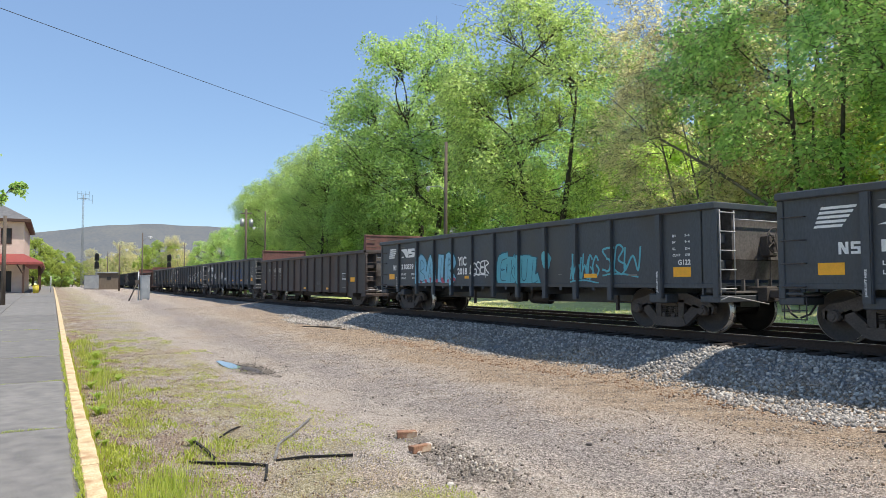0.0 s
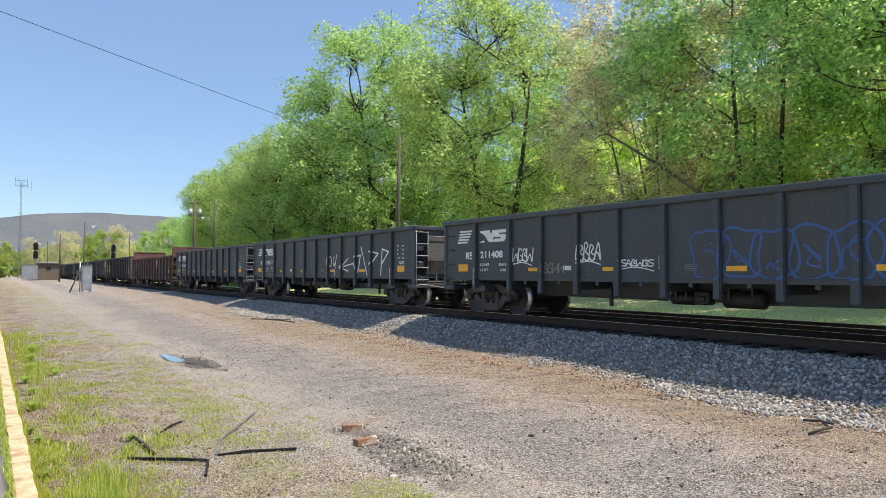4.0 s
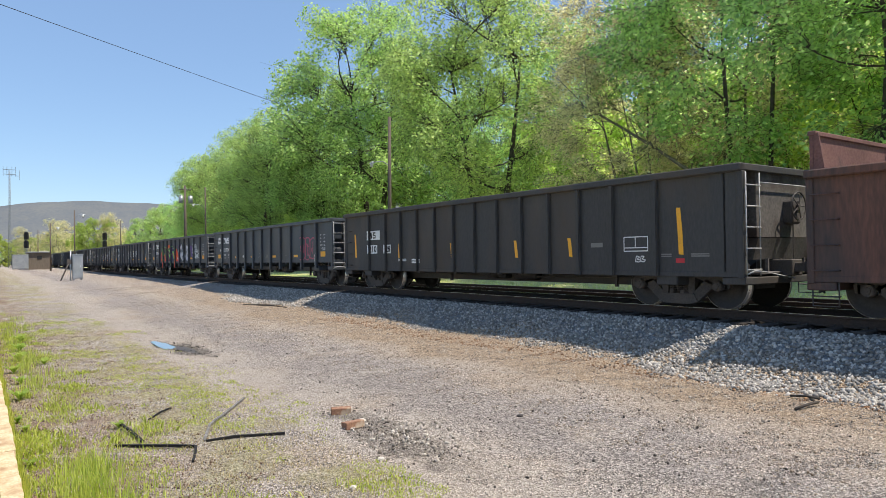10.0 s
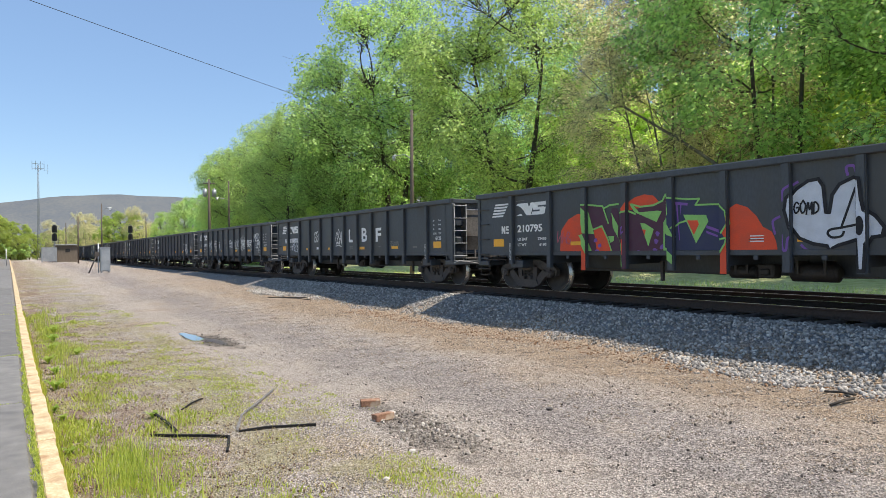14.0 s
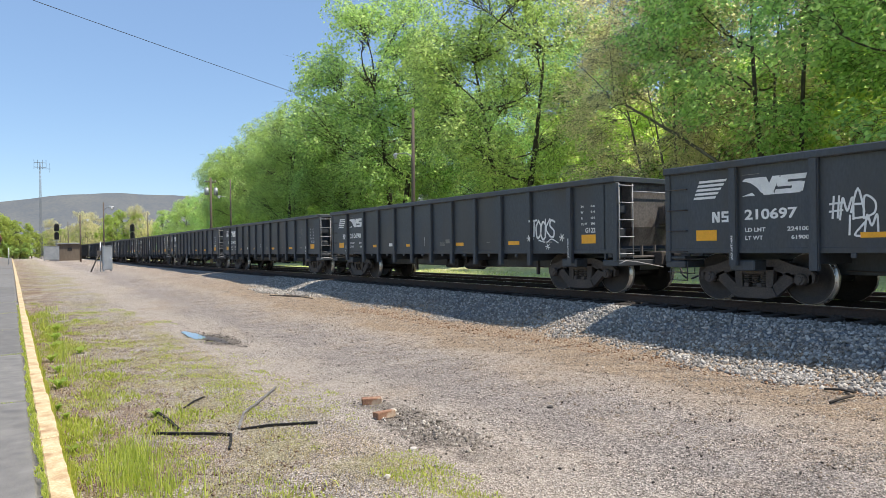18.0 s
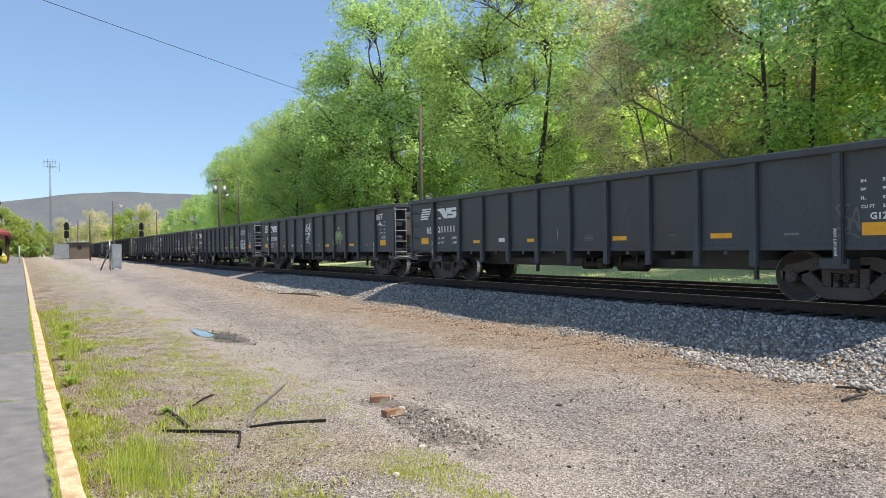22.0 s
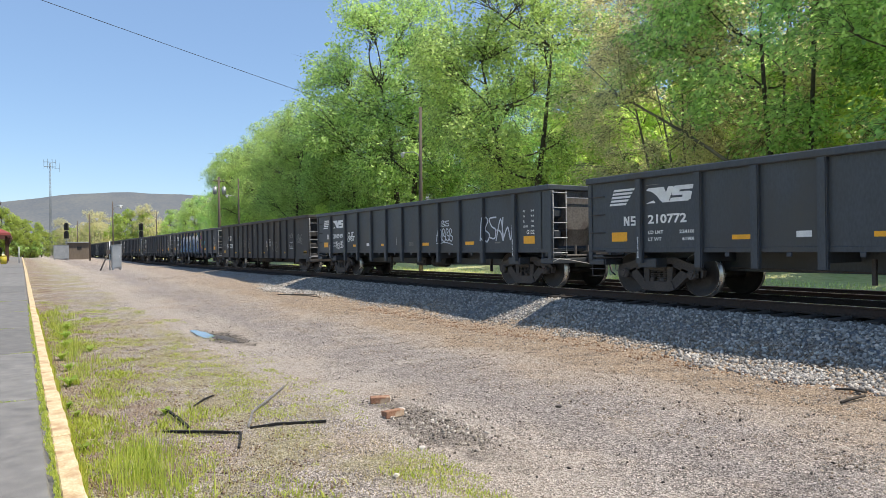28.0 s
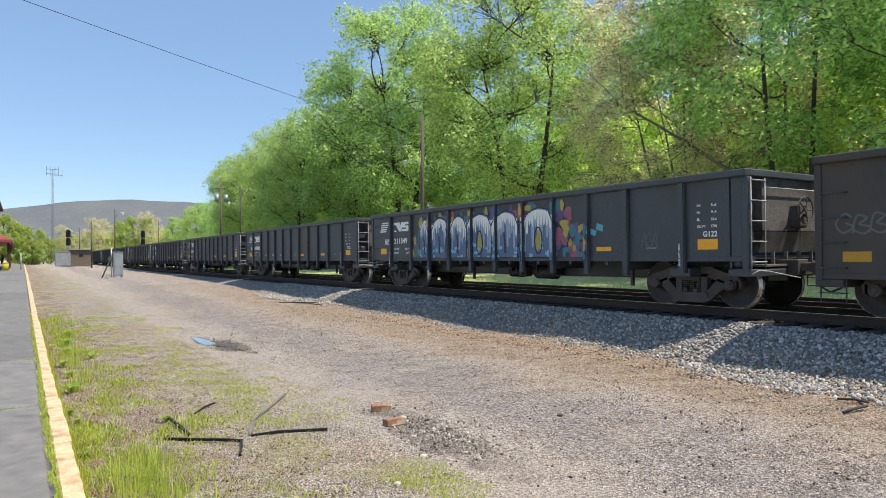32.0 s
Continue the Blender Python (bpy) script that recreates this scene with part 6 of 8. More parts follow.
for k, (a, b) in enumerate(((12.4, 11.75), (11.6, 10.6), (10.45, 9.55), (9.4, 8.25), (8.1, 7.0), (6.75, 5.45))):
    q = [(a, 0.95), (a + 0.05, 1.9), (a - 0.2, 2.25), ((a + b) / 2, 2.38), (b + 0.15, 2.28), (b - 0.05, 1.9), (b, 0.95), ((a + b) / 2, 1.05)]
    c = ((a + b) / 2, 1.6)
    letters += [[c, q[j], q[(j + 1) % 8]] for j in range(8)] + [rect(a - 0.15, a - 0.32, 0.64, 1.1), rect(b + 0.35, b + 0.15, 0.64, 1.1)]
    lines += ribbon(q, 0.035, True)
    n = 11
    for runs, longest, wide in ((ice, 0.95, 0.62), (caps, 0.50, 0.56)):
        for j in range(n):
            d = a + (b - a) * (j + 0.5) / n
            h = r20.uniform(0.15, longest)
            top = 2.12 + 0.2 * math.sin(math.pi * (j + 0.5) / n)
            w = abs(a - b) / n * wide
            runs.append([(d + w, top), (d - w, top), (d - w * 0.6, top - h), (d, top - h - 0.08), (d + w * 0.6, top - h)])
    if k in (3, 5):
        cores += blob(r20, (a + b) / 2, 1.5, 0.11, 0.28)
        lines += ribbon([((a + b) / 2 + 0.16 * math.cos(t), 1.5 + 0.36 * math.sin(t)) for t in (j * 0.63 for j in range(10))], 0.04, True)
    else:
        lines += ribbon([((a + b) / 2, 1.2), ((a + b) / 2 + 0.05, 1.75)], 0.07)
    for j in range(9):
        d, z, e = r20.uniform(b, a), r20.uniform(1.0, 1.4), r20.uniform(-0.03, 0.03)
        bits.append([(d + 0.07, z + e), (d - 0.06, z), (d - 0.07, z + 0.08), (d + 0.06, z + 0.08 + e)])
on_side(WAGONS[20], "graffiti", [*((p, m) for m, p in back.items()), (letters, P_COBALT), (ice, P_ICE), (cores, P_OCHRE), (caps, P_WHITE), (bits, P_SKY), (lines, P_NAVY)], "new", "large blue and white dripping graffiti piece")
on_side(WAGONS[20], "graffiti", [([[(4.25, 1.62), (4.02, 1.55), (3.98, 1.68), (4.2, 1.75)], [(4.0, 1.72), (3.78, 1.65), (3.74, 1.8), (3.95, 1.86)]], P_CYAN)], "new", "cyan sprayed squares")
tag(20, 80, 2.6, 2.15, 1.25, 1.6, 3, P_CHALK, 0.02)


# ---- trees ----
class Limbs:
    """Tapered branches gathered into one mesh."""

    def __init__(self):
        self.v, self.f = [], []

    def stick(self, a, b, r0, r1, seg=5):
        d = (b - a).normalized()
        u = d.orthogonal().normalized()
        w = d.cross(u)
        k = len(self.v)
        for p, r in ((a, r0), (b, r1)):
            for i in range(seg):
                t = i * 2 * math.pi / seg
                self.v.append(p + (u * math.cos(t) + w * math.sin(t)) * r)
        for i in range(seg):
            j = (i + 1) % seg
            self.f.append((k + i, k + j, k + seg + j, k + seg + i))

    def bow(self, a, b, r0, r1, bend, steps=4, seg=5):
        """A branch that bends on its way; gives back its joints."""
        out = [a]
        for k in range(1, steps + 1):
            f = k / steps
            q = a.lerp(b, f) + bend * (4 * f * (1 - f))
            self.stick(out[-1], q, r0 + (r1 - r0) * (k - 1) / steps, r0 + (r1 - r0) * f, seg)
            out.append(q)
        return out


def tree_proto(name, seed, H, R, base, leaves, size, leaf_mat, label, lobes=13, pads=22, stems=1, lean=0.0, stout=1.0, twigs=2, bare=0.0, bark=None, flat=0.30, wide=0.40):
    """A trunk with limbs that carry rounded boughs; each bough is covered with drooping sprays of small folded leaves.
    base: height at which the crown begins. bare: share of the sprays that have more twig than leaf."""
    rng = np.random.RandomState(seed)
    t = new(name)
    L = Limbs()
    rt = (0.014 * H + 0.04) * stout

    def vec(s=1.0):
        return Vector(rng.normal(0, s, 3))

    forks = []
    for k in range(stems):
        p = Vector((rng.normal(0, 0.5), rng.normal(0, 0.5), 0)) * (stems > 1) + Vector((0, 0, -0.5))
        a = k * 2 * math.pi / stems + rng.uniform(0, 1)
        tip = Vector((p.x + lean * H * 0.7, p.y, H * 0.72)) + Vector((math.cos(a), math.sin(a), 0)) * R * (0.30 if stems > 1 else 0.08)
        forks += L.bow(p, tip, rt * 1.15, rt * 0.16, vec(0.6), 9, 9)[2:9]
    # boughs spread through a domed outline
    B, tries = [], 0
    mid = base + (H - base) * 0.44
    while len(B) < lobes and tries < 4000:
        tries += 1
        v = vec().normalized() * rng.uniform(0.2, 1.0) ** 0.5
        r = R * rng.uniform(wide - 0.09, wide + 0.06)
        tall = (H - mid if v.z > 0 else mid - base) - r * 0.72
        c = Vector((v.x * (R - r * 0.75) * (1 + 0.12 * v.z), v.y * (R - r * 0.75), mid + v.z * tall))
        c.x += lean * c.z
        if all((c - q).length > 0.62 * (r + p) * (1 - tries / 6000) for q, p in B):
            B.append((c, r))
    ctr = Vector((lean * H * 0.5, 0, base + (H - base) * 0.45))
    P, N, Q, T = [], [], [], []
    for c, r in B:
        s = min(forks, key=lambda p: abs(c.z - p.z - 0.55 * math.hypot(p.x - c.x, p.y - c.y)) + 0.5 * (p - c).length + rng.uniform(0, 1))
        main = L.bow(s, c, rt * rng.uniform(0.26, 0.40), rt * 0.08, Vector((rng.normal(0, 0.09), rng.normal(0, 0.09), rng.normal(-0.04, 0.05))) * (c - s).length, 5, 6)
        for j in range(pads):
            v = vec().normalized()
            away = (c - ctr).normalized()
            if v.dot(away) < -0.25 or v.z < -0.75:
                v = (v + away * 1.2).normalized()
            p = c + Vector((v.x, v.y, v.z * 0.88)) * r * (rng.uniform(0.70, 1.08) if j % 4 else rng.uniform(0.2, 0.7))
            n = (v * 0.55 + Vector((0, 0, 0.75)) + vec(0.16)).normalized()
            pr = R * rng.uniform(0.065, 0.135)
            q = main[3].lerp(main[5], rng.uniform(0, 1))
            sub = L.bow(q, p, rt * 0.085, rt * 0.02, Vector((0, 0, 0.05 * r)), 3, 4)
            for _ in range(twigs):
                o = p + Vector((np.clip(rng.normal(0, 1), -1, 1), np.clip(rng.normal(0, 1), -1, 1), np.clip(rng.normal(-0.15, 0.4), -0.6, 0.4))) * pr * 1.1
                L.bow(sub[2].lerp(p, rng.uniform(0, 1)), o, max(rt * 0.024, 0.010 + 0.012 * bare), 0.006, Vector((0, 0, 0.1 * pr)), 2, 3)
            P.append(p)
            N.append(n)
            Q.append(pr)
            T.append(0.25 if rng.uniform() < bare else 1.0)
    raw_mesh("trunk", [tuple(v) for v in L.v], L.f, bark or M_BARK, t, True)
    P, N, Q, T = np.array(P), np.array(N), np.array(Q), np.array(T)
    w = Q ** 2 * T
    k = rng.choice(len(P), leaves, p=w / w.sum())
    n = N[k]
    ref = rng.normal(0, 1, (leaves, 3))
    u = np.cross(n, ref)
    u /= np.linalg.norm(u, axis=1)[:, None] + 1e-9
    rad = rng.uniform(0, 1, leaves) ** 0.6 * Q[k] * np.where(rng.uniform(0, 1, leaves) < 0.12, 1.7, 1.0)
    X = P[k] + u * rad[:, None] + n * (rng.normal(0, flat, leaves) * Q[k])[:, None]
    X[:, 2] -= 0.45 * rad ** 2 / Q[k]
    nrm = n + u * 0.4 + rng.normal(0, 0.55, (leaves, 3))
    nrm /= np.linalg.norm(nrm, axis=1)[:, None]
    ux = np.cross(nrm, rng.normal(0, 1, (leaves, 3)))
    ux /= np.linalg.norm(ux, axis=1)[:, None] + 1e-9
    uy = np.cross(nrm, ux)
    s = size * rng.uniform(0.6, 1.35, leaves)[:, None]
    V = np.stack([X - ux * s, X - uy * s * 0.62 + nrm * s * 0.16, X + ux * s, X + uy * s * 0.62 + nrm * s * 0.16], 1).reshape(-1, 3)
    raw_mesh("crown", V, np.arange(leaves * 4).reshape(-1, 4), leaf_mat, t)
    return tagged(t, label, "tree", "trees behind the railway")


MAPLE = tree_proto("maple_tree", 3, 22, 7.6, 2.6, 50000, 0.112, M_LEAF, "tall maple with fresh bright green leaves", lobes=26, pads=32, stout=0.75, stems=2)
MAPLE2 = tree_proto("maple_tree", 8, 22, 7.8, 3.8, 50000, 0.112, M_LEAF, "broad maple with bright spring leaves", lobes=27, pads=32, lean=0.02, stout=0.66, stems=2)
DARK = tree_proto("broadleaf_tree", 5, 22, 6.4, 2.6, 30000, 0.100, M_LEAF_DARK, "tall broadleaf tree with deep green leaves", lobes=21, pads=28, stout=0.34, stems=2, wide=0.36)
OLIVE = tree_proto("budding_tree", 11, 20, 6.4, 1.0, 36000, 0.085, M_LEAF_OLIVE, "half-bare tree with olive buds and grey twigs", lobes=22, pads=26, stems=3, lean=-0.20, stout=0.34, twigs=6, bare=0.22, bark=M_TWIG, flat=0.5, wide=0.42)
YELLOW = tree_proto("young_tree", 13, 13, 4.2, 0.6, 14000, 0.125, M_LEAF_YELLOW, "young tree with yellow-green leaves in the sun", lobes=14, pads=16, stout=0.6)
ROADSIDE = tree_proto("roadside_tree", 31, 10, 4.4, 0.2, 16000, 0.12, M_LEAF_MUTED, "full roadside tree with muted green leaves", lobes=16, pads=18)
STREET = tree_proto("street_tree", 23, 8.3, 1.7, 5.0, 2600, 0.09, M_LEAF, "slim young tree beside the station", lobes=5, pads=8)
BUSH = tree_proto("shrub", 17, 4.0, 2.2, 0.1, 8000, 0.075, M_LEAF, "green shrub at the edge of the grass", lobes=9, pads=10, stems=3, stout=0.5)

PLANT = [
    (STREET, -49.5, -3.25, 1.32, 30),
    # the row along the railway, then the trees behind it
    (MAPLE, -57.0, 30.3, 1.20, 10), (MAPLE2, -37.2, 30, 1.02, 200), (DARK, -48.5, 50, 1.15, 120), (MAPLE, -66.5, 33, 0.98, 90), (OLIVE, -22.3, 28.5, 0.86, 0),
    (DARK, -16.5, 28, 1.08, 130), (DARK, -10.0, 27, 1.0, 250), (OLIVE, -19.0, 34, 1.0, 80), (DARK, -31, 58, 1.5, 77), (DARK, -4.0, 30, 1.1, 20), (DARK, -40, 56, 1.3, 40),
    (MAPLE, -76, 35, 0.88, 10), (MAPLE2, -84.0, 32, 0.98, 160), (MAPLE, -92, 35, 0.90, 70), (MAPLE, -101.0, 34, 1.0, 30), (MAPLE2, -110, 36, 0.9, 130), (MAPLE2, -118.0, 35, 1.0, 300), (MAPLE, -133.0, 38, 0.97, 210), (MAPLE2, -126, 37, 0.85, 10),
    (MAPLE2, -62.0, 42, 0.9, 140), (DARK, -54, 48, 1.05, 60), (MAPLE2, -21.0, 62, 1.5, 30), (MAPLE, -12, 62, 1.5, 80), (DARK, -25, 54, 1.2, 100),
    (DARK, 6.0, 34, 1.1, 60), (MAPLE, 16.0, 30, 1.0, 0), (MAPLE, -2.0, 44, 1.15, 33),
    # lower, sunlit growth
    (YELLOW, -34, 37, 0.9, 5), (BUSH, -39, 35, 1.9, 95), (YELLOW, -26, 40, 1.05, 15), (YELLOW, -29, 41, 1.15, 60), (YELLOW, -33.5, 42, 1.2, 300), (YELLOW, -38, 42, 1.1, 20), (YELLOW, -16, 44, 1.3, 75), (YELLOW, -48, 43, 1.1, 15), (YELLOW, -7, 39, 1.1, 120), (YELLOW, -20, 42, 1.25, 33), (YELLOW, -23, 46, 1.2, 160), (YELLOW, -43, 44, 1.1, 260), (YELLOW, -19, 39, 1.0, 200), (YELLOW, -10, 34, 0.85, 60), (DARK, -52, 38, 0.75, 130), (DARK, -60, 40, 0.8, 30), (YELLOW, -64, 35, 0.8, 80), (YELLOW, -13, 40, 1.1, 310),
    (YELLOW, -76, 31, 0.6, 20), (YELLOW, -92, 31, 0.65, 50), (YELLOW, -109, 32, 0.7, 150), (YELLOW, -21.5, 36, 0.9, 0), (YELLOW, -30.5, 34, 0.9, 50), (YELLOW, -15.0, 34, 1.0, 90), (DARK, -46, 37, 0.72, 10), (YELLOW, -11.5, 37, 1.0, 140), (YELLOW, -6, 32, 0.9, 220),
    # far down the line and beyond the station
    (MAPLE2, -150.0, 40, 0.85, 20), (DARK, -164.0, 40, 0.82, 120), (MAPLE2, -178.0, 38, 0.72, 10), (MAPLE, -204.0, 38, 0.62, 200), (OLIVE, -230.0, 37, 0.85, 77), (ROADSIDE, -163, -3.5, 1.2, 10), (ROADSIDE, -168, 0.5, 0.95, 100), (ROADSIDE, -175, 4.0, 0.7, 190), (ROADSIDE, -156, -8, 1.3, 60), (ROADSIDE, -160, 1.5, 0.6, 250), (BUSH, -160, 2.5, 0.9, 0), (BUSH, -158, -0.5, 0.9, 70),
]
rng = np.random.RandomState(4)
for k in range(26):
    PLANT.append(((ROADSIDE, OLIVE, OLIVE, ROADSIDE)[k % 4], -240 - k * 9 + rng.uniform(-4, 4), rng.uniform(14, 44), (1.6, 0.75, 0.8, 1.5)[k % 4] * rng.uniform(0.8, 1.1), rng.uniform(0, 360)))
for k in range(16):
    PLANT.append(((ROADSIDE, MAPLE2, ROADSIDE)[k % 3], -150 - k * 11, rng.uniform(-26, -9), (1.3, 0.6, 1.2)[k % 3] * rng.uniform(0.8, 1.1), rng.uniform(0, 360)))
for k in range(64):
    PLANT.append((BUSH, 6 - k * 2.3 + rng.uniform(-1.0, 1.0), rng.uniform(26.5, 36), rng.uniform(0.7, 1.5), rng.uniform(0, 360)))
planted = set()
BACK = 1.22  # how far the wood stands behind the strip of lawn
for p, x, y, s, a in PLANT:
    if y > 26 and x > -72:
        x, y, s = x * BACK, y * BACK, s * BACK
    m = pose(x, y, float(land(x, y)) - 0.1, 0, 0, a) @ Matrix.Scale(s, 4)
    if p.name in planted:
        copy_thing(p, m @ Matrix.Scale(1 / p.scale[0], 4))
    else:
        planted.add(p.name)
        p.matrix_basis = m


def leaning_tree():
    rng = np.random.RandomState(77)
    t = new("leaning_tree")
    t.location = (-17.7, 37.2, float(land(-17.7, 37.2)) - 0.2)
    L = Limbs()
    tip = Vector((-10.6, -7.4, 10.6))
    stem = L.bow(Vector((0, 0, 0)), tip, 0.17, 0.045, Vector((0.2, 0.1, 0.5)), 10, 7)
    for k in range(26):
        i = rng.randint(3, 10)
        p = stem[i].lerp(stem[i + 1], rng.uniform())
        q = p + Vector((rng.normal(-0.9, 0.8), rng.normal(-0.2, 0.8), rng.normal(0.5, 0.7))) * rng.uniform(0.6, 1.6)
        sub = L.bow(p, q, 0.035, 0.012, Vector((0, 0, 0.12)), 3, 4)
        for _ in range(3):
            L.bow(sub[2], sub[2] + Vector((rng.normal(0, 0.5), rng.normal(0, 0.5), rng.normal(0.1, 0.4))), 0.012, 0.006, Vector((0, 0, 0.05)), 2, 3)
    raw_mesh("trunk", [tuple(v) for v in L.v], L.f, M_TWIG, t, True)
    return tagged(t, "bare grey leaning tree in front of the wood", "tree", "trees behind the railway")


leaning_tree()


# ---- loose stones, gravel and grass ----
def stone_shapes(count, seed):
    bm = bmesh.new()
    bmesh.ops.create_icosphere(bm, subdivisions=1, radius=1)
    v = np.array([p.co for p in bm.verts])
    f = np.array([[q.index for q in p.verts] for p in bm.faces])
    bm.free()
    r = np.random.RandomState(seed)
    return [v * r.uniform(0.5, 1.25, (len(v), 1)) * np.array([1.0, r.uniform(0.6, 0.95), r.uniform(0.5, 0.85)]) for _ in range(count)], f


OCTA = (np.array([[1, 0, 0], [-1, 0, 0], [0, 1, 0], [0, -1, 0], [0, 0, 0.75], [0, 0, -0.75]], float), np.array([[0, 2, 4], [2, 1, 4], [1, 3, 4], [3, 0, 4], [2, 0, 5], [1, 2, 5], [3, 1, 5], [0, 3, 5]]))


def scatter(name, x, y, size, material, label, seed, sink=0.25, octa=False, lift=0.0):
    """Stones of the given sizes laid on the ground, as one object."""
    r = np.random.RandomState(seed)
    if octa:
        shapes, f = [OCTA[0] * r.uniform(0.7, 1.25, (6, 1)) for _ in range(6)], OCTA[1]
    else:
        shapes, f = stone_shapes(8, seed)
    n, k = len(x), len(shapes[0])
    base = np.stack([shapes[i] for i in r.randint(0, len(shapes), n)])
    q = r.normal(0, 1, (n, 4))
    q /= np.linalg.norm(q, axis=1)[:, None]
    w, a, b, c = q.T
    rot = np.stack([1 - 2 * (b * b + c * c), 2 * (a * b - c * w), 2 * (a * c + b * w), 2 * (a * b + c * w), 1 - 2 * (a * a + c * c), 2 * (b * c - a * w), 2 * (a * c - b * w), 2 * (b * c + a * w), 1 - 2 * (a * a + b * b)], -1).reshape(n, 3, 3)
    V = np.einsum("nij,nkj->nki", rot, base) * size[:, None, None]
    V += np.stack([x, y, land(x, y) + size * (0.5 - sink) + lift], -1)[:, None, :]
    F = (f[None] + (np.arange(n) * k)[:, None, None]).reshape(-1, 3)
    return tagged(raw_mesh(name, V.reshape(-1, 3), F, material), label, "stones", kind="stuff")


def stone_material(name, stops, bump=0.3):
    m, n, l, b = nodes_of(name)
    geo = n.new("ShaderNodeNewGeometry")
    r = ramp_node(n, stops)
    l.new(geo.outputs["Random Per Island"], r.inputs[0])
    t = n.new("ShaderNodeTexNoise")
    t.inputs["Scale"].default_value, t.inputs["Detail"].default_value = 60, 3
    l.new(geo.outputs["Position"], t.inputs["Vector"])
    mx = n.new("ShaderNodeMixRGB")
    mx.blend_type, mx.inputs[0].default_value = "MULTIPLY", 0.5
    l.new(r.outputs[0], mx.inputs[1])
    l.new(t.outputs[0], mx.inputs[2])
    l.new(mx.outputs[0], b.inputs["Base Color"])
    b.inputs["Roughness"].default_value = 0.9
    return m


M_BALLAST = stone_material("crushed_ballast", [(0.0, (0.20, 0.184, 0.162)), (0.45, (0.385, 0.354, 0.312)), (0.8, (0.60, 0.55, 0.485)), (1.0, (0.80, 0.745, 0.66))])
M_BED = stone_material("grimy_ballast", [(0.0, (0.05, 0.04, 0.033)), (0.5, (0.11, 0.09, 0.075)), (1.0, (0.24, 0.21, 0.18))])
M_MIXED = stone_material("brown_stones", [(0.0, (0.24, 0.175, 0.12)), (0.3, (0.46, 0.36, 0.26)), (0.75, (0.64, 0.53, 0.41)), (1.0, (0.86, 0.78, 0.66))])
M_PEBBLE = stone_material("grey_pebbles", [(0.0, (0.14, 0.122, 0.105)), (0.3, (0.34, 0.298, 0.255)), (0.75, (0.55, 0.480, 0.415)), (1.0, (0.86, 0.78, 0.69))])
M_SOILY = stone_material("soiled_stones", [(0.0, (0.16, 0.13, 0.10)), (0.4, (0.38, 0.32, 0.255)), (0.8, (0.62, 0.54, 0.45)), (1.0, (0.85, 0.77, 0.66))])
sr = np.random.RandomState(21)


def spread(n, x0, x1, y0, y1, power=1.0):
    """n places, denser towards x1."""
    return x1 - (x1 - x0) * sr.uniform(0, 1, n) ** power, sr.uniform(y0, y1, n)


x, y = spread(52000, -34, 4, 9.05, 11.85, 1.7)
low = 9.25 + 0.85 * smooth01(-4, -11, x) - 0.80 * np.exp(-((x + 29.5) / 2.2) ** 2) + sr.normal(0, 0.14, len(x)) + 0.12 * np.sin(x * 1.3) + 0.08 * np.sin(x * 3.7)
x, y = x[y > low], y[y > low]
scatter("ballast", x, y, sr.uniform(0.020, 0.050, len(x)) * (1 + 0.25 * (x < -25)), M_BALLAST, "loose grey crushed ballast beside the track", 1)
x, y = spread(7000, -60, 4, 11.6, 14.3, 1.6)
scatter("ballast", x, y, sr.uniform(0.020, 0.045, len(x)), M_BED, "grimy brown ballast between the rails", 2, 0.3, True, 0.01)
x, y = spread(42000, -45, 3, 6.2, 10.1, 1.7)
y = 10.15 - (10.15 - y) ** 1.25 * 0.8
scatter("gravel", x, y, 0.005 + 0.019 * sr.uniform(0, 1, len(x)) ** 2.4, M_MIXED, "brown and grey stones strewn below the ballast", 3, 0.3, True)
x, y = spread(150000, -34, -2.6, 0.35, 9.2, 2.1)
rut = np.sin(x * 0.55) * 0.25 + np.sin(x * 1.7 + 1) * 0.12
keep = sr.uniform(0, 1, len(x)) < np.where(((y + rut > 3.05) & (y + rut < 4.5)) | ((y + rut > 7.2) & (y + rut < 8.0)), 0.22, 1.0)
x, y = x[keep], y[keep]
scatter("gravel", x, y, 0.0030 + 0.0105 * sr.uniform(0, 1, len(x)) ** 2.4, M_PEBBLE, "grey gravel over the lot", 4, 0.3, True)
x, y = sr.normal(-6.45, 0.55, 520), sr.normal(4.02, 0.26, 520)
scatter("gravel", x, y, 0.006 + 0.026 * sr.uniform(0, 1, 520) ** 1.8, M_SOILY, "small heap of broken stones", 5, 0.1)

x, y = spread(900, -24, 1, 4.2, 9.6, 1.6)
scatter("gravel", x, y, sr.uniform(0.008, 0.026, 900), M_BED, "scattered dark clinker on the lot", 16, 0.25)
M_RUSTY = stone_material("rust_stained_stones", [(0.0, (0.20, 0.09, 0.04)), (0.5, (0.40, 0.22, 0.11)), (1.0, (0.62, 0.46, 0.32))])
x, y = spread(2600, -20, 2, 9.0, 9.8, 1.3)
scatter("gravel", x, y, sr.uniform(0.010, 0.030, 2600), M_RUSTY, "rust-stained stones at the foot of the ballast", 17, 0.3)

M_GRASS = foliage("grass_blade", (0.28, 0.35, 0.045), (0.62, 0.64, 0.16), 0.5)
# paler copy of the grass colour, with sunshine painted in
M_LAWN = foliage("sun_tinted_lawn_blade", (0.52, 0.55, 0.18), (0.80, 0.80, 0.38), 0.5)
M_DRY = foliage("dry_grass", (0.34, 0.25, 0.11), (0.58, 0.46, 0.24), 0.35)


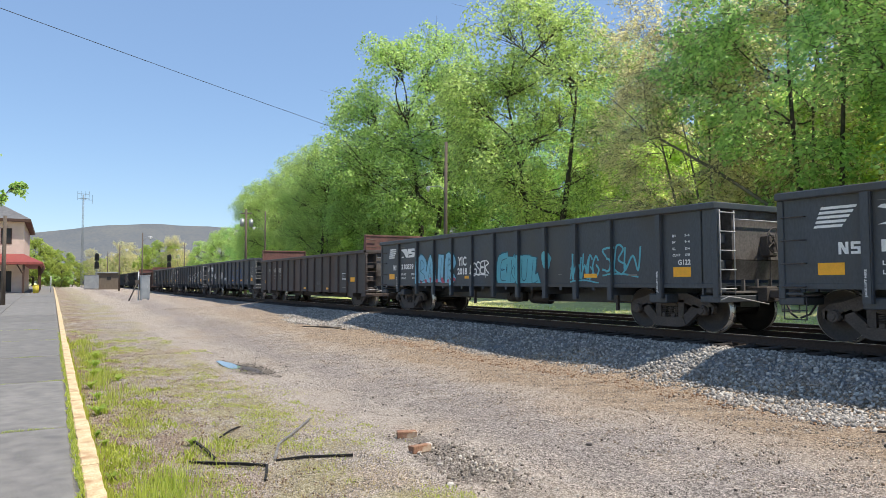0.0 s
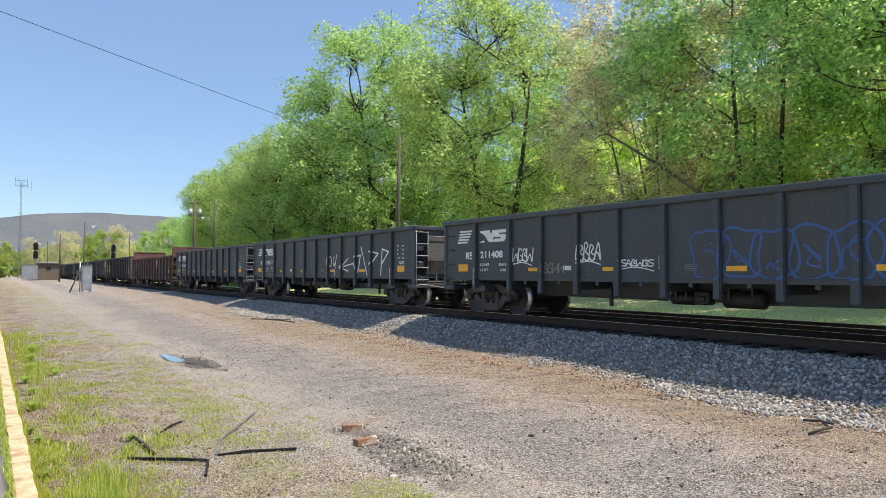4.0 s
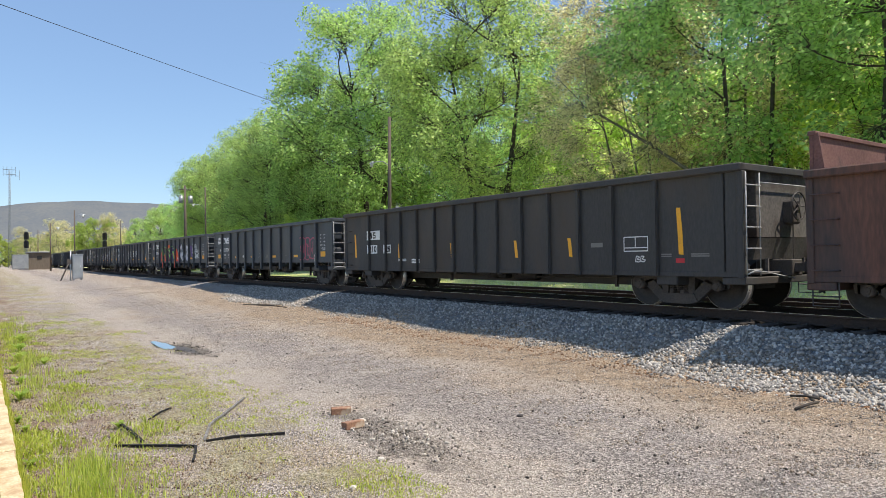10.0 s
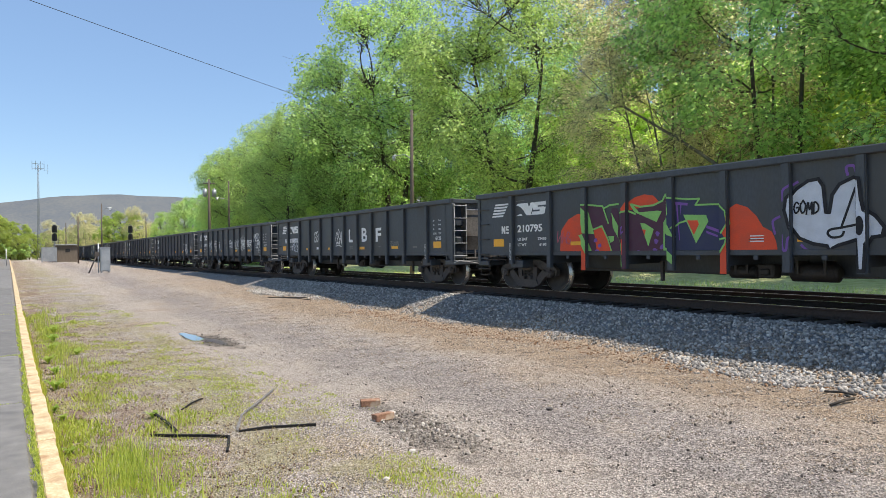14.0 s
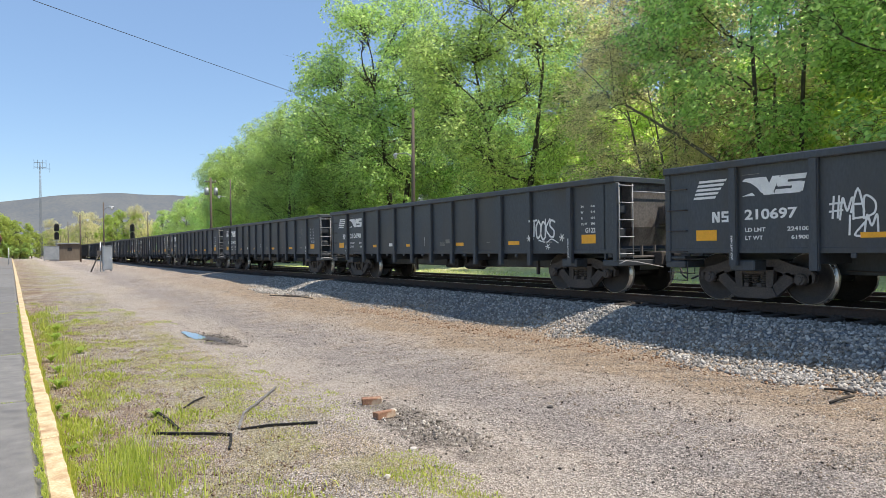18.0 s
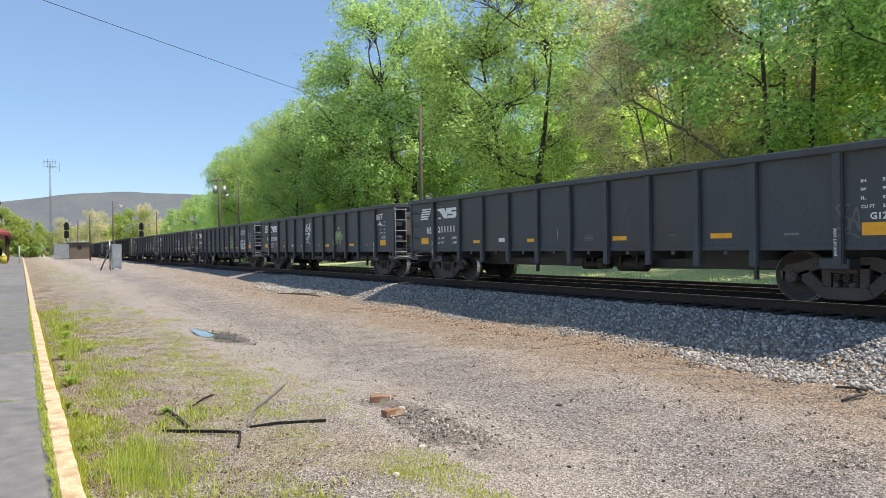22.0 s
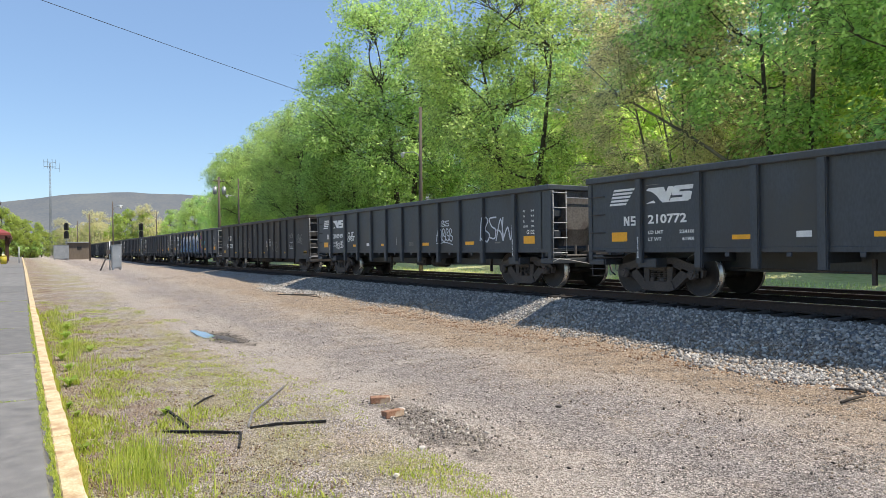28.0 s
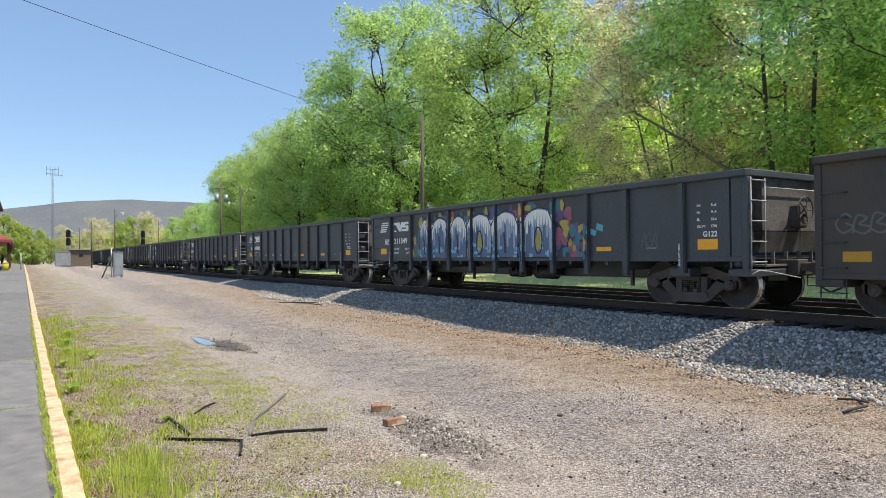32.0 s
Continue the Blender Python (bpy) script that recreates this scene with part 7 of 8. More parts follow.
def blades(name, x, y, h, width, material, label, seed, lean=0.5):
    r = np.random.RandomState(seed)
    n = len(x)
    a, b = r.uniform(0, 6.283, n), r.uniform(0, 6.283, n)
    z = land(x, y)
    P = np.stack([x, y, z - 0.005], -1)
    s = np.stack([np.cos(a), np.sin(a), 0 * a], -1) * (width * r.uniform(0.6, 1.3, n))[:, None]
    d = np.stack([np.cos(b), np.sin(b), 0 * b], -1) * (lean * h * r.uniform(0, 1, n))[:, None]
    up = np.stack([0 * h, 0 * h, h], -1)
    mid, tip = P + d * 0.35 + up * 0.6, P + d + up * 0.95
    V = np.stack([P - s, P + s, mid + s * 0.7, mid - s * 0.7, tip + s * 0.08, tip - s * 0.08], 1).reshape(-1, 3)
    k = (np.arange(n) * 6)[:, None]
    F = np.concatenate([np.array([0, 1, 2, 3])[None] + k, np.array([3, 2, 4, 5])[None] + k], 0)
    return tagged(raw_mesh(name, V, F, material), label, "grass", kind="stuff")


def tuft_places(tufts):
    xs, ys, hs = [], [], []
    for cx, cy, sx, sy, n, h in tufts:
        xs.append(sr.normal(cx, sx, n))
        ys.append(sr.normal(cy, sy, n))
        hs.append(sr.uniform(0.35, 1.0, n) * h)
    x, y, h = np.concatenate(xs), np.concatenate(ys), np.concatenate(hs)
    keep = y > 0.30
    return x[keep], y[keep], h[keep]


TUFTS = [(-6.75, 0.80, 0.40, 0.15, 420, 0.30), (-7.3, 0.98, 0.28, 0.14, 200, 0.26), (-6.2, 0.95, 0.25, 0.2, 150, 0.24), (-5.2, 0.7, 0.3, 0.2, 300, 0.25)]
for k in range(26):
    TUFTS.append((-12.5 - k * 0.55 + sr.normal(0, 0.2), 0.62 + abs(sr.normal(0, 0.22)), 0.25, 0.12, 70, sr.uniform(0.12, 0.34)))
for k in range(70):
    TUFTS.append((-4.0 - 26 * sr.uniform(0, 1) ** 1.6, 0.5 + abs(sr.normal(0, 0.85)), 0.16, 0.14, 46, sr.uniform(0.04, 0.12)))
x, y, h = tuft_places(TUFTS)
blades("grass", x, y, h, 0.0045, M_GRASS, "tufts of long green grass along the kerb", 6)
# short patchy turf
x, y = spread(150000, -26, -2.8, 0.32, 5.0, 1.7)
patch = np.array([noise.fractal(Vector((a * 0.75, b * 1.1, 3.3)), 0.8, 2.2, 4) for a, b in zip(x, y)]) + 0.35 * np.array([noise.noise(Vector((a * 3.1, b * 3.1, 7.7))) for a, b in zip(x, y)])
keep = (patch > 0.24 + 0.9 * np.clip(y - 3.2, 0, 3)) & (y < 3.9)
x, y = x[keep], y[keep]
blades("grass", x, y, sr.uniform(0.010, 0.050, len(x)), 0.0045, M_GRASS, "short patchy turf in the gravel", 7, 0.9)
x, y = spread(24000, -22, -2.8, 0.32, 3.3, 1.7)
blades("grass", x, y, sr.uniform(0.01, 0.06, len(x)), 0.003, M_DRY, "dry straw-coloured grass in the gravel", 8, 1.4)
x, y = spread(9000, -26, -2.8, 0.0, 1.0, 1.6)
y = 0.285 + 0.06 * y ** 2 + 0.02
blades("grass", x, y, sr.uniform(0.05, 0.30, len(x)) * (0.5 + 0.5 * np.sin(x * 2.1) ** 2), 0.005, M_GRASS, "grass growing against the kerb", 9, 0.4)
M_HERB = foliage("herb_leaf", (0.26, 0.30, 0.04), (0.56, 0.57, 0.13), 0.45)
x, y, h = tuft_places([(-3.5 - 22 * sr.uniform(0, 1) ** 1.5, 0.42 + abs(sr.normal(0, 0.55)), sr.uniform(0.08, 0.28), sr.uniform(0.06, 0.16), 80, sr.uniform(0.05, 0.13)) for k in range(48)])
blades("herbs", x, y, h, 0.011, M_HERB, "patches of low leafy herbs by the kerb", 18, 1.1)
x, y, h = tuft_places([(-4.0 - 14 * sr.uniform(0, 1) ** 1.3, 1.2 + 2.6 * sr.uniform(0, 1), sr.uniform(0.2, 0.6), sr.uniform(0.08, 0.22), 150, 0.03) for k in range(34)])
blades("herbs", x, y, h, 0.007, M_HERB, "thin flat weeds spreading over the gravel", 19, 1.6)
# grass in the joints of the platform
for jx in (3.9, -0.6, -5.1, -9.6, -14.1, -18.6, -23.1, -27.6):
    x = jx - 0.0 + sr.normal(0, 0.012, 500)
    y = -2.2 + 2.3 * sr.uniform(0, 1, 500) ** 0.8
    g = blades("grass", x, y, sr.uniform(0.01, 0.035, 500) * (0.3 + np.sin(y * 3 + jx) ** 2), 0.004, M_GRASS, "grass sprouting from a platform joint", 12, 0.9)
    g.location.z = 0.29
# moss and grass between kerb and platform
x = -26 + 23 * sr.uniform(0, 1, 4500) ** 0.6
y = 0.124 - 0.07 * sr.uniform(0, 1, 4500) ** 1.6 * (0.35 + 0.65 * np.sin(x * 1.7 + np.sin(x * 4.1)) ** 2)
g = blades("grass", x, y, sr.uniform(0.012, 0.055, len(x)), 0.006, M_GRASS, "moss and grass in the joint behind the kerb", 10, 0.8)
g.location.z = 0.31
x, y = sr.uniform(-70, 2, 12000), 20.3 + 7 * sr.uniform(0, 1, 12000)
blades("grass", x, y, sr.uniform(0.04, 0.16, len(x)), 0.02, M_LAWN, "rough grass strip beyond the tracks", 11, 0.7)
M_LITTER = stone_material("dead_leaf_litter", [(0.0, (0.09, 0.045, 0.03)), (0.4, (0.24, 0.14, 0.09)), (0.8, (0.42, 0.31, 0.22)), (1.0, (0.66, 0.58, 0.48))])
x = -2.6 - 22 * sr.uniform(0, 1, 16000) ** 1.7
y = 0.30 + 2.1 * sr.uniform(0, 1, 16000) ** 1.5
scatter("leaf_litter", x, y, 0.006 + 0.014 * sr.uniform(0, 1, len(x)) ** 2, M_LITTER, "brown leaf litter and bark crumbs by the kerb", 15, 0.3)
M_WEED = foliage("weed_leaf", (0.15, 0.23, 0.03), (0.33, 0.43, 0.08), 0.4)
for wx, wy, ws in ((-11.9, 0.52, 0.16), (-10.2, 0.42, 0.10), (-9.05, 1.45, 0.10), (-16.5, 0.7, 0.20), (-20.0, 0.9, 0.22), (-7.9, 0.45, 0.08), (-13.4, 0.6, 0.15), (-14.8, 0.55, 0.17), (-18.2, 0.8, 0.2), (-15.6, 1.1, 0.15), (-9.6, 0.48, 0.09)):
    bm = bmesh.new()
    for k in range(11):
        a, l2 = k * 2.4, ws * random.uniform(0.8, 1.3)
        c, s = math.cos(a), math.sin(a)
        pts = [(0, 0.0, 0), (0.35, 0.16, 0.5), (0.75, 0.14, 0.75), (1.0, 0.0, 0.72)]
        up = [bm.verts.new((c * p * l2 - s * q * l2, s * p * l2 + c * q * l2, z * l2)) for p, q, z in pts]
        dn = [bm.verts.new((c * p * l2 + s * q * l2, s * p * l2 - c * q * l2, z * l2)) for p, q, z in pts[1:3]]
        bm.faces.new((up[0], up[1], dn[0]))
        bm.faces.new((up[1], up[2], dn[1], dn[0]))
        bm.faces.new((up[2], up[3], dn[1]))
    bmesh.ops.remove_doubles(bm, verts=bm.verts, dist=0.0005)
    w = part("leaf_rosette", bm, M_WEED)
    w.name = "weed"
    w.location = (wx, wy, float(land(wx, wy)))
    tagged(w, "broad-leaved green weed growing by the kerb", "plant", "weeds by the kerb")

# ---- small things on the lot ----
M_BRICK = surf("old_brick", (0.20, 0.095, 0.055), (0.40, 0.22, 0.13), 8, 60, 0.9, 0, 0.5, 0.004, (0.52, 0.42, 0.30), 9)
for bx, by, a, tilt in ((-7.95, 3.98, 68, 3), (-7.17, 3.76, 95, -4)):
    bm = bmesh.new()
    box(bm, -0.13, 0.13, -0.062, 0.062, 0, 0.085, 0.006)
    for v in bm.verts:
        v.co += Vector((random.uniform(-1, 1), random.uniform(-1, 1), random.uniform(-1, 1))) * 0.003
    br = part("brick", bm, M_BRICK)
    br.matrix_basis = pose(bx, by, float(land(bx, by)) - 0.004, tilt, 0, a)
    tagged(br, "loose reddish-brown brick lying on gravel", "brick", "bricks on the lot")
M_STRIP = surf("black_rubber_strip", (0.006, 0.0055, 0.005), (0.018, 0.016, 0.015), 6, 40, 0.9, 0, 0.3, 0.003)
M_STRIPLIGHT = surf("worn_strip_face", (0.10, 0.09, 0.08), (0.30, 0.28, 0.26), 8, 40, 0.8, 0, 0.3, 0.003)


def strip(pts, w, h, label, m=M_STRIP):
    bm = bmesh.new()
    ring = []
    for i, (px, py, lift) in enumerate(pts):
        a, b = Vector(pts[max(i - 1, 0)][:2]), Vector(pts[min(i + 1, len(pts) - 1)][:2])
        d = (b - a).normalized()
        n = Vector((-d.y, d.x)) * w / 2
        z = float(land(px, py)) + lift
        ring.append([bm.verts.new(v) for v in ((px - n.x, py - n.y, z), (px + n.x, py + n.y, z), (px + n.x, py + n.y, z + h), (px - n.x, py - n.y, z + h))])
    for a, b in zip(ring, ring[1:]):
        for k in range(4):
            bm.faces.new((a[k], b[k], b[(k + 1) % 4], a[(k + 1) % 4]))
    bm.faces.new(ring[0][::-1])
    bm.faces.new(ring[-1])
    bmesh.ops.recalc_face_normals(bm, faces=bm.faces)
    o = part("rubber_strip", bm, m)
    return tagged(o, label, "strip", "strips on the lot")


strip([(-8.15, 1.27, 0.0), (-7.90, 1.52, 0.012), (-7.72, 1.77, 0.010), (-7.53, 1.98, 0.005)], 0.032, 0.03, "bent black rubber strip lying in the weeds")
strip([(-9.05, 1.46, 0.05), (-8.6, 1.52, 0.03), (-8.12, 1.55, 0.01)], 0.03, 0.025, "black rubber strip sticking up from the weeds")
strip([(-7.53, 1.99, 0.01), (-7.31, 1.93, 0.0), (-6.98, 1.82, 0.0)], 0.026, 0.025, "short black rubber strip in the gravel")
strip([(-7.68, 2.14, 0.0), (-7.60, 2.44, 0.015), (-7.48, 2.70, 0.01), (-7.35, 2.96, 0.012)], 0.032, 0.03, "straight black rubber strip on the gravel")
strip([(-7.74, 2.14, 0.0), (-8.45, 2.40, 0.015), (-9.1, 2.85, 0.03), (-9.85, 3.30, 0.02)], 0.03, 0.022, "curled strip with a worn pale face", M_STRIPLIGHT)
strip([(-9.9, 2.25, 0.0), (-9.6, 2.05, 0.02), (-9.3, 1.85, 0.0)], 0.02, 0.02, "thin dark twig in the weeds")
for sx, sy, ss, lab, m in ((-6.4, 5.78, 0.045, "dark stone lying on the gravel", M_TRUCK), (-5.85, 3.40, 0.04, "pale broken stone on the gravel", M_PEBBLE), (-5.28, 2.79, 0.032, "pale flat stone among short weeds", M_PEBBLE), (-7.36, 3.98, 0.05, "pale stone leaning on a brick", M_PEBBLE)):
    bm = bmesh.new()
    bmesh.ops.create_icosphere(bm, subdivisions=2, radius=ss)
    for v in bm.verts:
        v.co *= random.uniform(0.75, 1.15)
        v.co.z *= 0.6
    o = part("stone", bm, m)
    o.location = (sx, sy, float(land(sx, sy)) + ss * 0.35)
    tagged(o, lab, "stone", "single stones on the lot")
for (ax, ay), (bx, by) in (((-4.62, 9.10), (-4.22, 9.08)), ((-4.20, 8.42), (-4.14, 8.88)), ((-26.5, 9.3), (-24.0, 9.6)), ((-27.2, 9.0), (-25.1, 9.8))):
    bm = bmesh.new()
    za, zb = float(land(ax, ay)) + 0.03, float(land(bx, by)) + 0.05
    mx, my = (ax + bx) / 2, (ay + by) / 2
    bent(bm, [(ax, ay, za), (mx, my + 0.04, float(land(mx, my)) + 0.05), (bx, by, zb)], 0.018)
    tagged(part("branch", bm, M_BARK), "broken dry branch at the foot of the ballast", "branch", "branches by the ballast")

# puddle
m, n, l, b = nodes_of("still_water")
b.inputs["Base Color"].default_value = (0.10, 0.09, 0.08, 1)
b.inputs["Roughness"].default_value, b.inputs["IOR"].default_value = 0.02, 1.33
b.inputs["Coat Weight"].default_value, b.inputs["Coat Roughness"].default_value, b.inputs["Coat IOR"].default_value = 1.0, 0.02, 1.6
M_WATER = m
M_MUD = surf("wet_mud", (0.035, 0.028, 0.02), (0.10, 0.08, 0.06), 6, 50, 0.55, 0, 0.5, 0.006)


def pool(cx, cy, rx, ry, seed, top):
    r = random.Random(seed)
    bm = bmesh.new()
    ph = r.uniform(0, 6)
    ring = []
    for k in range(40):
        t = k * math.pi / 20
        e = 1 + 0.13 * math.sin(3 * t + ph) + 0.07 * math.sin(7 * t)
        ring.append((cx + rx * e * math.cos(t), cy + ry * e * math.sin(t)))
    rows2 = [[bm.verts.new((cx + (px - cx) * f, cy + (py - cy) * f, top(cx + (px - cx) * f, cy + (py - cy) * f))) for px, py in ring] for f in (0.25, 0.55, 0.8, 1.0)]
    bm.faces.new(rows2[0])
    for a, b2 in zip(rows2, rows2[1:]):
        for k in range(40):
            bm.faces.new((a[k], b2[k], b2[(k + 1) % 40], a[(k + 1) % 40]))
    bmesh.ops.recalc_face_normals(bm, faces=bm.faces)
    return bm


mud = part("mud_patch", pool(-16.35, 3.98, 1.25, 0.17, 4, lambda a, c: float(land(a, c)) + 0.024 - 0.020 * min(1, ((a + 16.35) / 1.25) ** 2 + ((c - 3.98) / 0.17) ** 2)), M_MUD)
tagged(mud, "dark wet mud beside the puddle", "mud", kind="structure")
water_z = float(land(-17.3, 3.75)) + 0.036
tagged(part("water", pool(-17.35, 3.76, 1.05, 0.16, 5, lambda a, c: water_z), M_WATER), "shallow puddle mirroring the blue sky", "puddle", kind="structure")
x, y = sr.normal(-16.4, 1.1, 260), sr.normal(4.02, 0.2, 260)
scatter("gravel", x, y, sr.uniform(0.010, 0.026, 260), M_BED, "wet stones round the puddle", 13, 0.1)
x, y = sr.normal(-6.5, 0.85, 150), sr.normal(3.98, 0.22, 150)
scatter("gravel", x, y, sr.uniform(0.006, 0.022, 150), M_BED, "dark crumbs of soil round the bricks", 14, 0.2)


# ---- poles, lamps and signals ----
M_LAMPGLASS = surf("lamp_glass", (0.42, 0.43, 0.45), (0.58, 0.59, 0.60), 5, 30, 0.35, 0, 0.05, 0.001)
M_BLACK = surf("black_signal_paint", (0.010, 0.010, 0.011), (0.022, 0.022, 0.024), 4, 40, 0.6, 0, 0.1, 0.002)


def lamp_pole(x, y, top, arm, drop, label, r=0.14, tilt=0.0):
    base = float(land(x, y))
    t = new("street_lamp")
    t.matrix_basis = pose(x, y, base - 0.05, 0, tilt, 0)
    h = top - base
    bm = bmesh.new()
    tube(bm, (0, 0, 0), (0, 0, h), r, r * 0.65, 12)
    part("pole", bm, M_POLE, t)
    if arm:
        ax, ay = arm
        bm = bmesh.new()
        bent(bm, [(0, 0, h - drop - 0.5), (ax * 0.35, ay * 0.35, h - drop - 0.08), (ax * 0.75, ay * 0.75, h - drop), (ax, ay, h - drop - 0.02)], 0.03)
        part("arm", bm, M_GALV, t)
        bm = bmesh.new()
        d = Vector((ax, ay, 0)).normalized()
        tube(bm, Vector((ax, ay, h - drop + 0.02)) - d * 0.1, Vector((ax, ay, h - drop - 0.02)) + d * 0.32, 0.10, 0.07, 10)
        tube(bm, Vector((ax, ay, h - drop - 0.05)) + d * 0.1, Vector((ax, ay, h - drop - 0.30)) + d * 0.1, 0.12, 0.09, 12)
        part("lamp_head", bm, M_LAMPGLASS, t, "pale lamp head")
    return tagged(t, label, "street lamp", "poles along the railway")


lamp_pole(-39.2, 23.0, 11.7, (-2.6, 0.1), 2.85, "tall wooden pole with a curved lamp arm", 0.15, 1.2)
lamp_pole(-77.0, 8.1, 7.4, (0.1, 0.65), 0.45, "thin wooden pole with a small lamp", 0.085)
lamp_pole(-100.0, 7.75, 7.2, (0.1, 0.75), 0.6, "thin brown pole with a small lamp", 0.11)
lamp_pole(-150.0, 9.55, 8.4, (0.1, 0.9), 0.65, "far wooden pole with a lamp", 0.11)
lamp_pole(-150.0, 24.1, 10.5, (0.1, -1.4), 1.4, "far wooden pole with a lamp", 0.13)
lamp_pole(-86.0, 23.6, 11.3, (0.1, -1.4), 2.2, "wooden pole with a lamp by the trees", 0.13)
lamp_pole(-86.0, 17.9, 0.81, None, 0, "low wooden post by the track", 0.1)
lamp_pole(-48.0, -2.65, 6.2, None, 0, "brown wooden pole on the platform", 0.14)
lamp_pole(-20.4, -6.5, 10.6, None, 0, "wooden pole that carries the overhead wire", 0.15)

u = new("utility_pole")
u.location = (-86.0, 21.15, float(land(-86, 21.15)) - 0.05)
bm = bmesh.new()
tube(bm, (0, 0, 0), (0, 0, 11.0), 0.19, 0.13, 12)
part("pole", bm, M_POLE, u)
bm = bmesh.new()
box(bm, -0.06, 0.06, -0.7, 0.7, 10.4, 10.52, 0.01)
part("crossarm", bm, M_POLE, u)
for s in (-0.5, 0.62):
    bm = bmesh.new()
    tube(bm, (0.05, s, 8.8), (0.05, s, 9.7), 0.27, 0.27, 14)
    tube(bm, (0.05, s, 9.7), (0.05, s, 9.85), 0.12, 0.08, 8)
    part("transformer", bm, M_GALV, u, "grey transformer can")
for s in (-0.6, -0.2, 0.2, 0.6):
    bm = bmesh.new()
    tube(bm, (0, s, 10.52), (0, s, 10.68), 0.05, 0.03, 8)
    part("insulator", bm, M_LAMPGLASS, u)
tagged(u, "pale wooden utility pole with two grey transformers", "utility pole", "poles along the railway")

# overhead wire from the lamp pole over the tracks
bm = bmesh.new()
A, B = Vector((-39.3, 23.0, 10.05)), Vector((-20.4, -6.5, 10.4))
pts = [A.lerp(B, k / 24) + Vector((0, 0, -0.5 * math.sin(math.pi * k / 24) + 0.42 * math.sin(math.pi * k / 24))) for k in range(25)]
bent(bm, pts, 0.011, 5)
tagged(part("overhead_wire", bm, M_BLACK), "black overhead wire slung across the tracks", "wire")

# radio mast
M_MAST = surf("dull_mast_steel", (0.13, 0.15, 0.17), (0.22, 0.24, 0.26), 2, 30, 0.6, 0.2, 0.1, 0.002)
mast = new("radio_mast")
mast.location = (-150.0, 5.0, float(land(-150, 5)) - 0.05)
bm = bmesh.new()
for k in range(3):
    a = k * 2.094
    tube(bm, (0.26 * math.cos(a), 0.26 * math.sin(a), 0), (0.13 * math.cos(a), 0.13 * math.sin(a), 18.5), 0.038, 0.03, 6)
for i in range(26):
    z0, z1 = i * 0.71, (i + 1) * 0.71
    for k in range(3):
        a, b2 = k * 2.094, (k + 1) * 2.094
        r0, r1 = 0.26 - 0.13 * z0 / 18.5, 0.26 - 0.13 * z1 / 18.5
        tube(bm, (r0 * math.cos(a), r0 * math.sin(a), z0), (r1 * math.cos(b2), r1 * math.sin(b2), z1), 0.014, None, 4)
part("lattice", bm, M_MAST, mast)
bm = bmesh.new()
box(bm, -0.04, 0.04, -1.0, 1.0, 18.6, 18.68)
box(bm, -0.04, 0.04, -1.0, 1.0, 17.7, 17.78)
for s in (-1.0, -0.4, 0.4, 1.0):
    tube(bm, (0, s, 17.4), (0, s, 19.2), 0.035, None, 5)
tube(bm, (0, 1.6, 16.8), (0, 1.6, 18.6), 0.03, None, 5)
tube(bm, (0, 0.2, 17.5), (0, 1.7, 17.5), 0.03, None, 5)
part("aerial", bm, M_MAST, mast)
tagged(mast, "tall grey lattice radio mast with aerials", "mast")


def signal(x, y, top, label):
    s = new("railway_signal")
    base = float(land(x, y))
    s.location = (x, y, base - 0.05)
    h = top - base
    bm = bmesh.new()
    tube(bm, (0, 0, 0), (0, 0, h), 0.09, 0.08, 10)
    part("mast", bm, M_GALV, s)
    for k, z in enumerate((h - 0.9, h - 2.5)):
        bm = bmesh.new()
        o = [(math.cos(a) * 0.42, z + 0.5 + math.sin(a) * 0.42) for a in (i * math.pi / 10 for i in range(11))] + [(-0.42, z - 0.6), (0.42, z - 0.6)]
        a = [bm.verts.new((0.12, p, q)) for p, q in o]
        b2 = [bm.verts.new((0.20, p, q)) for p, q in o]
        bm.faces.new(a)
        bm.faces.new(b2[::-1])
        for i in range(len(o)):
            bm.faces.new((a[i], a[(i + 1) % len(o)], b2[(i + 1) % len(o)], b2[i]))
        bmesh.ops.recalc_face_normals(bm, faces=bm.faces)
        hd = part("signal_head", bm, M_BLACK, s)
        for q in (-0.3, 0.1, 0.5):
            bm = bmesh.new()
            tube(bm, (0.2, 0, z + q), (0.5, 0, z + q), 0.14, 0.14, 12, 0, False)
            part("visor", bm, M_BLACK, hd)
    bm = bmesh.new()
    for d in (-0.2, 0.2):
        tube(bm, (-0.35, d, 0.2), (-0.25, d, h - 0.4), 0.025, None, 5)
    for i in range(int(h / 0.4)):
        tube(bm, (-0.35 + 0.1 * i * 0.4 / h, -0.2, 0.4 + i * 0.4), (-0.35 + 0.1 * i * 0.4 / h, 0.2, 0.4 + i * 0.4), 0.02, None, 4)
    part("ladder", bm, M_GALV, s)
    bm = bmesh.new()
    box(bm, -0.4, 0.5, -0.6, 0.6, h - 3.3, h - 3.25)
    part("platform", bm, M_GALV, s)
    tagged(s, label, "railway signal", "signals by the tracks")


signal(-150.0, 7.6, 8.0, "black railway signal on a grey mast with ladder")
signal(-150.0, 21.1, 8.0, "black railway signal on a grey mast beyond the train")
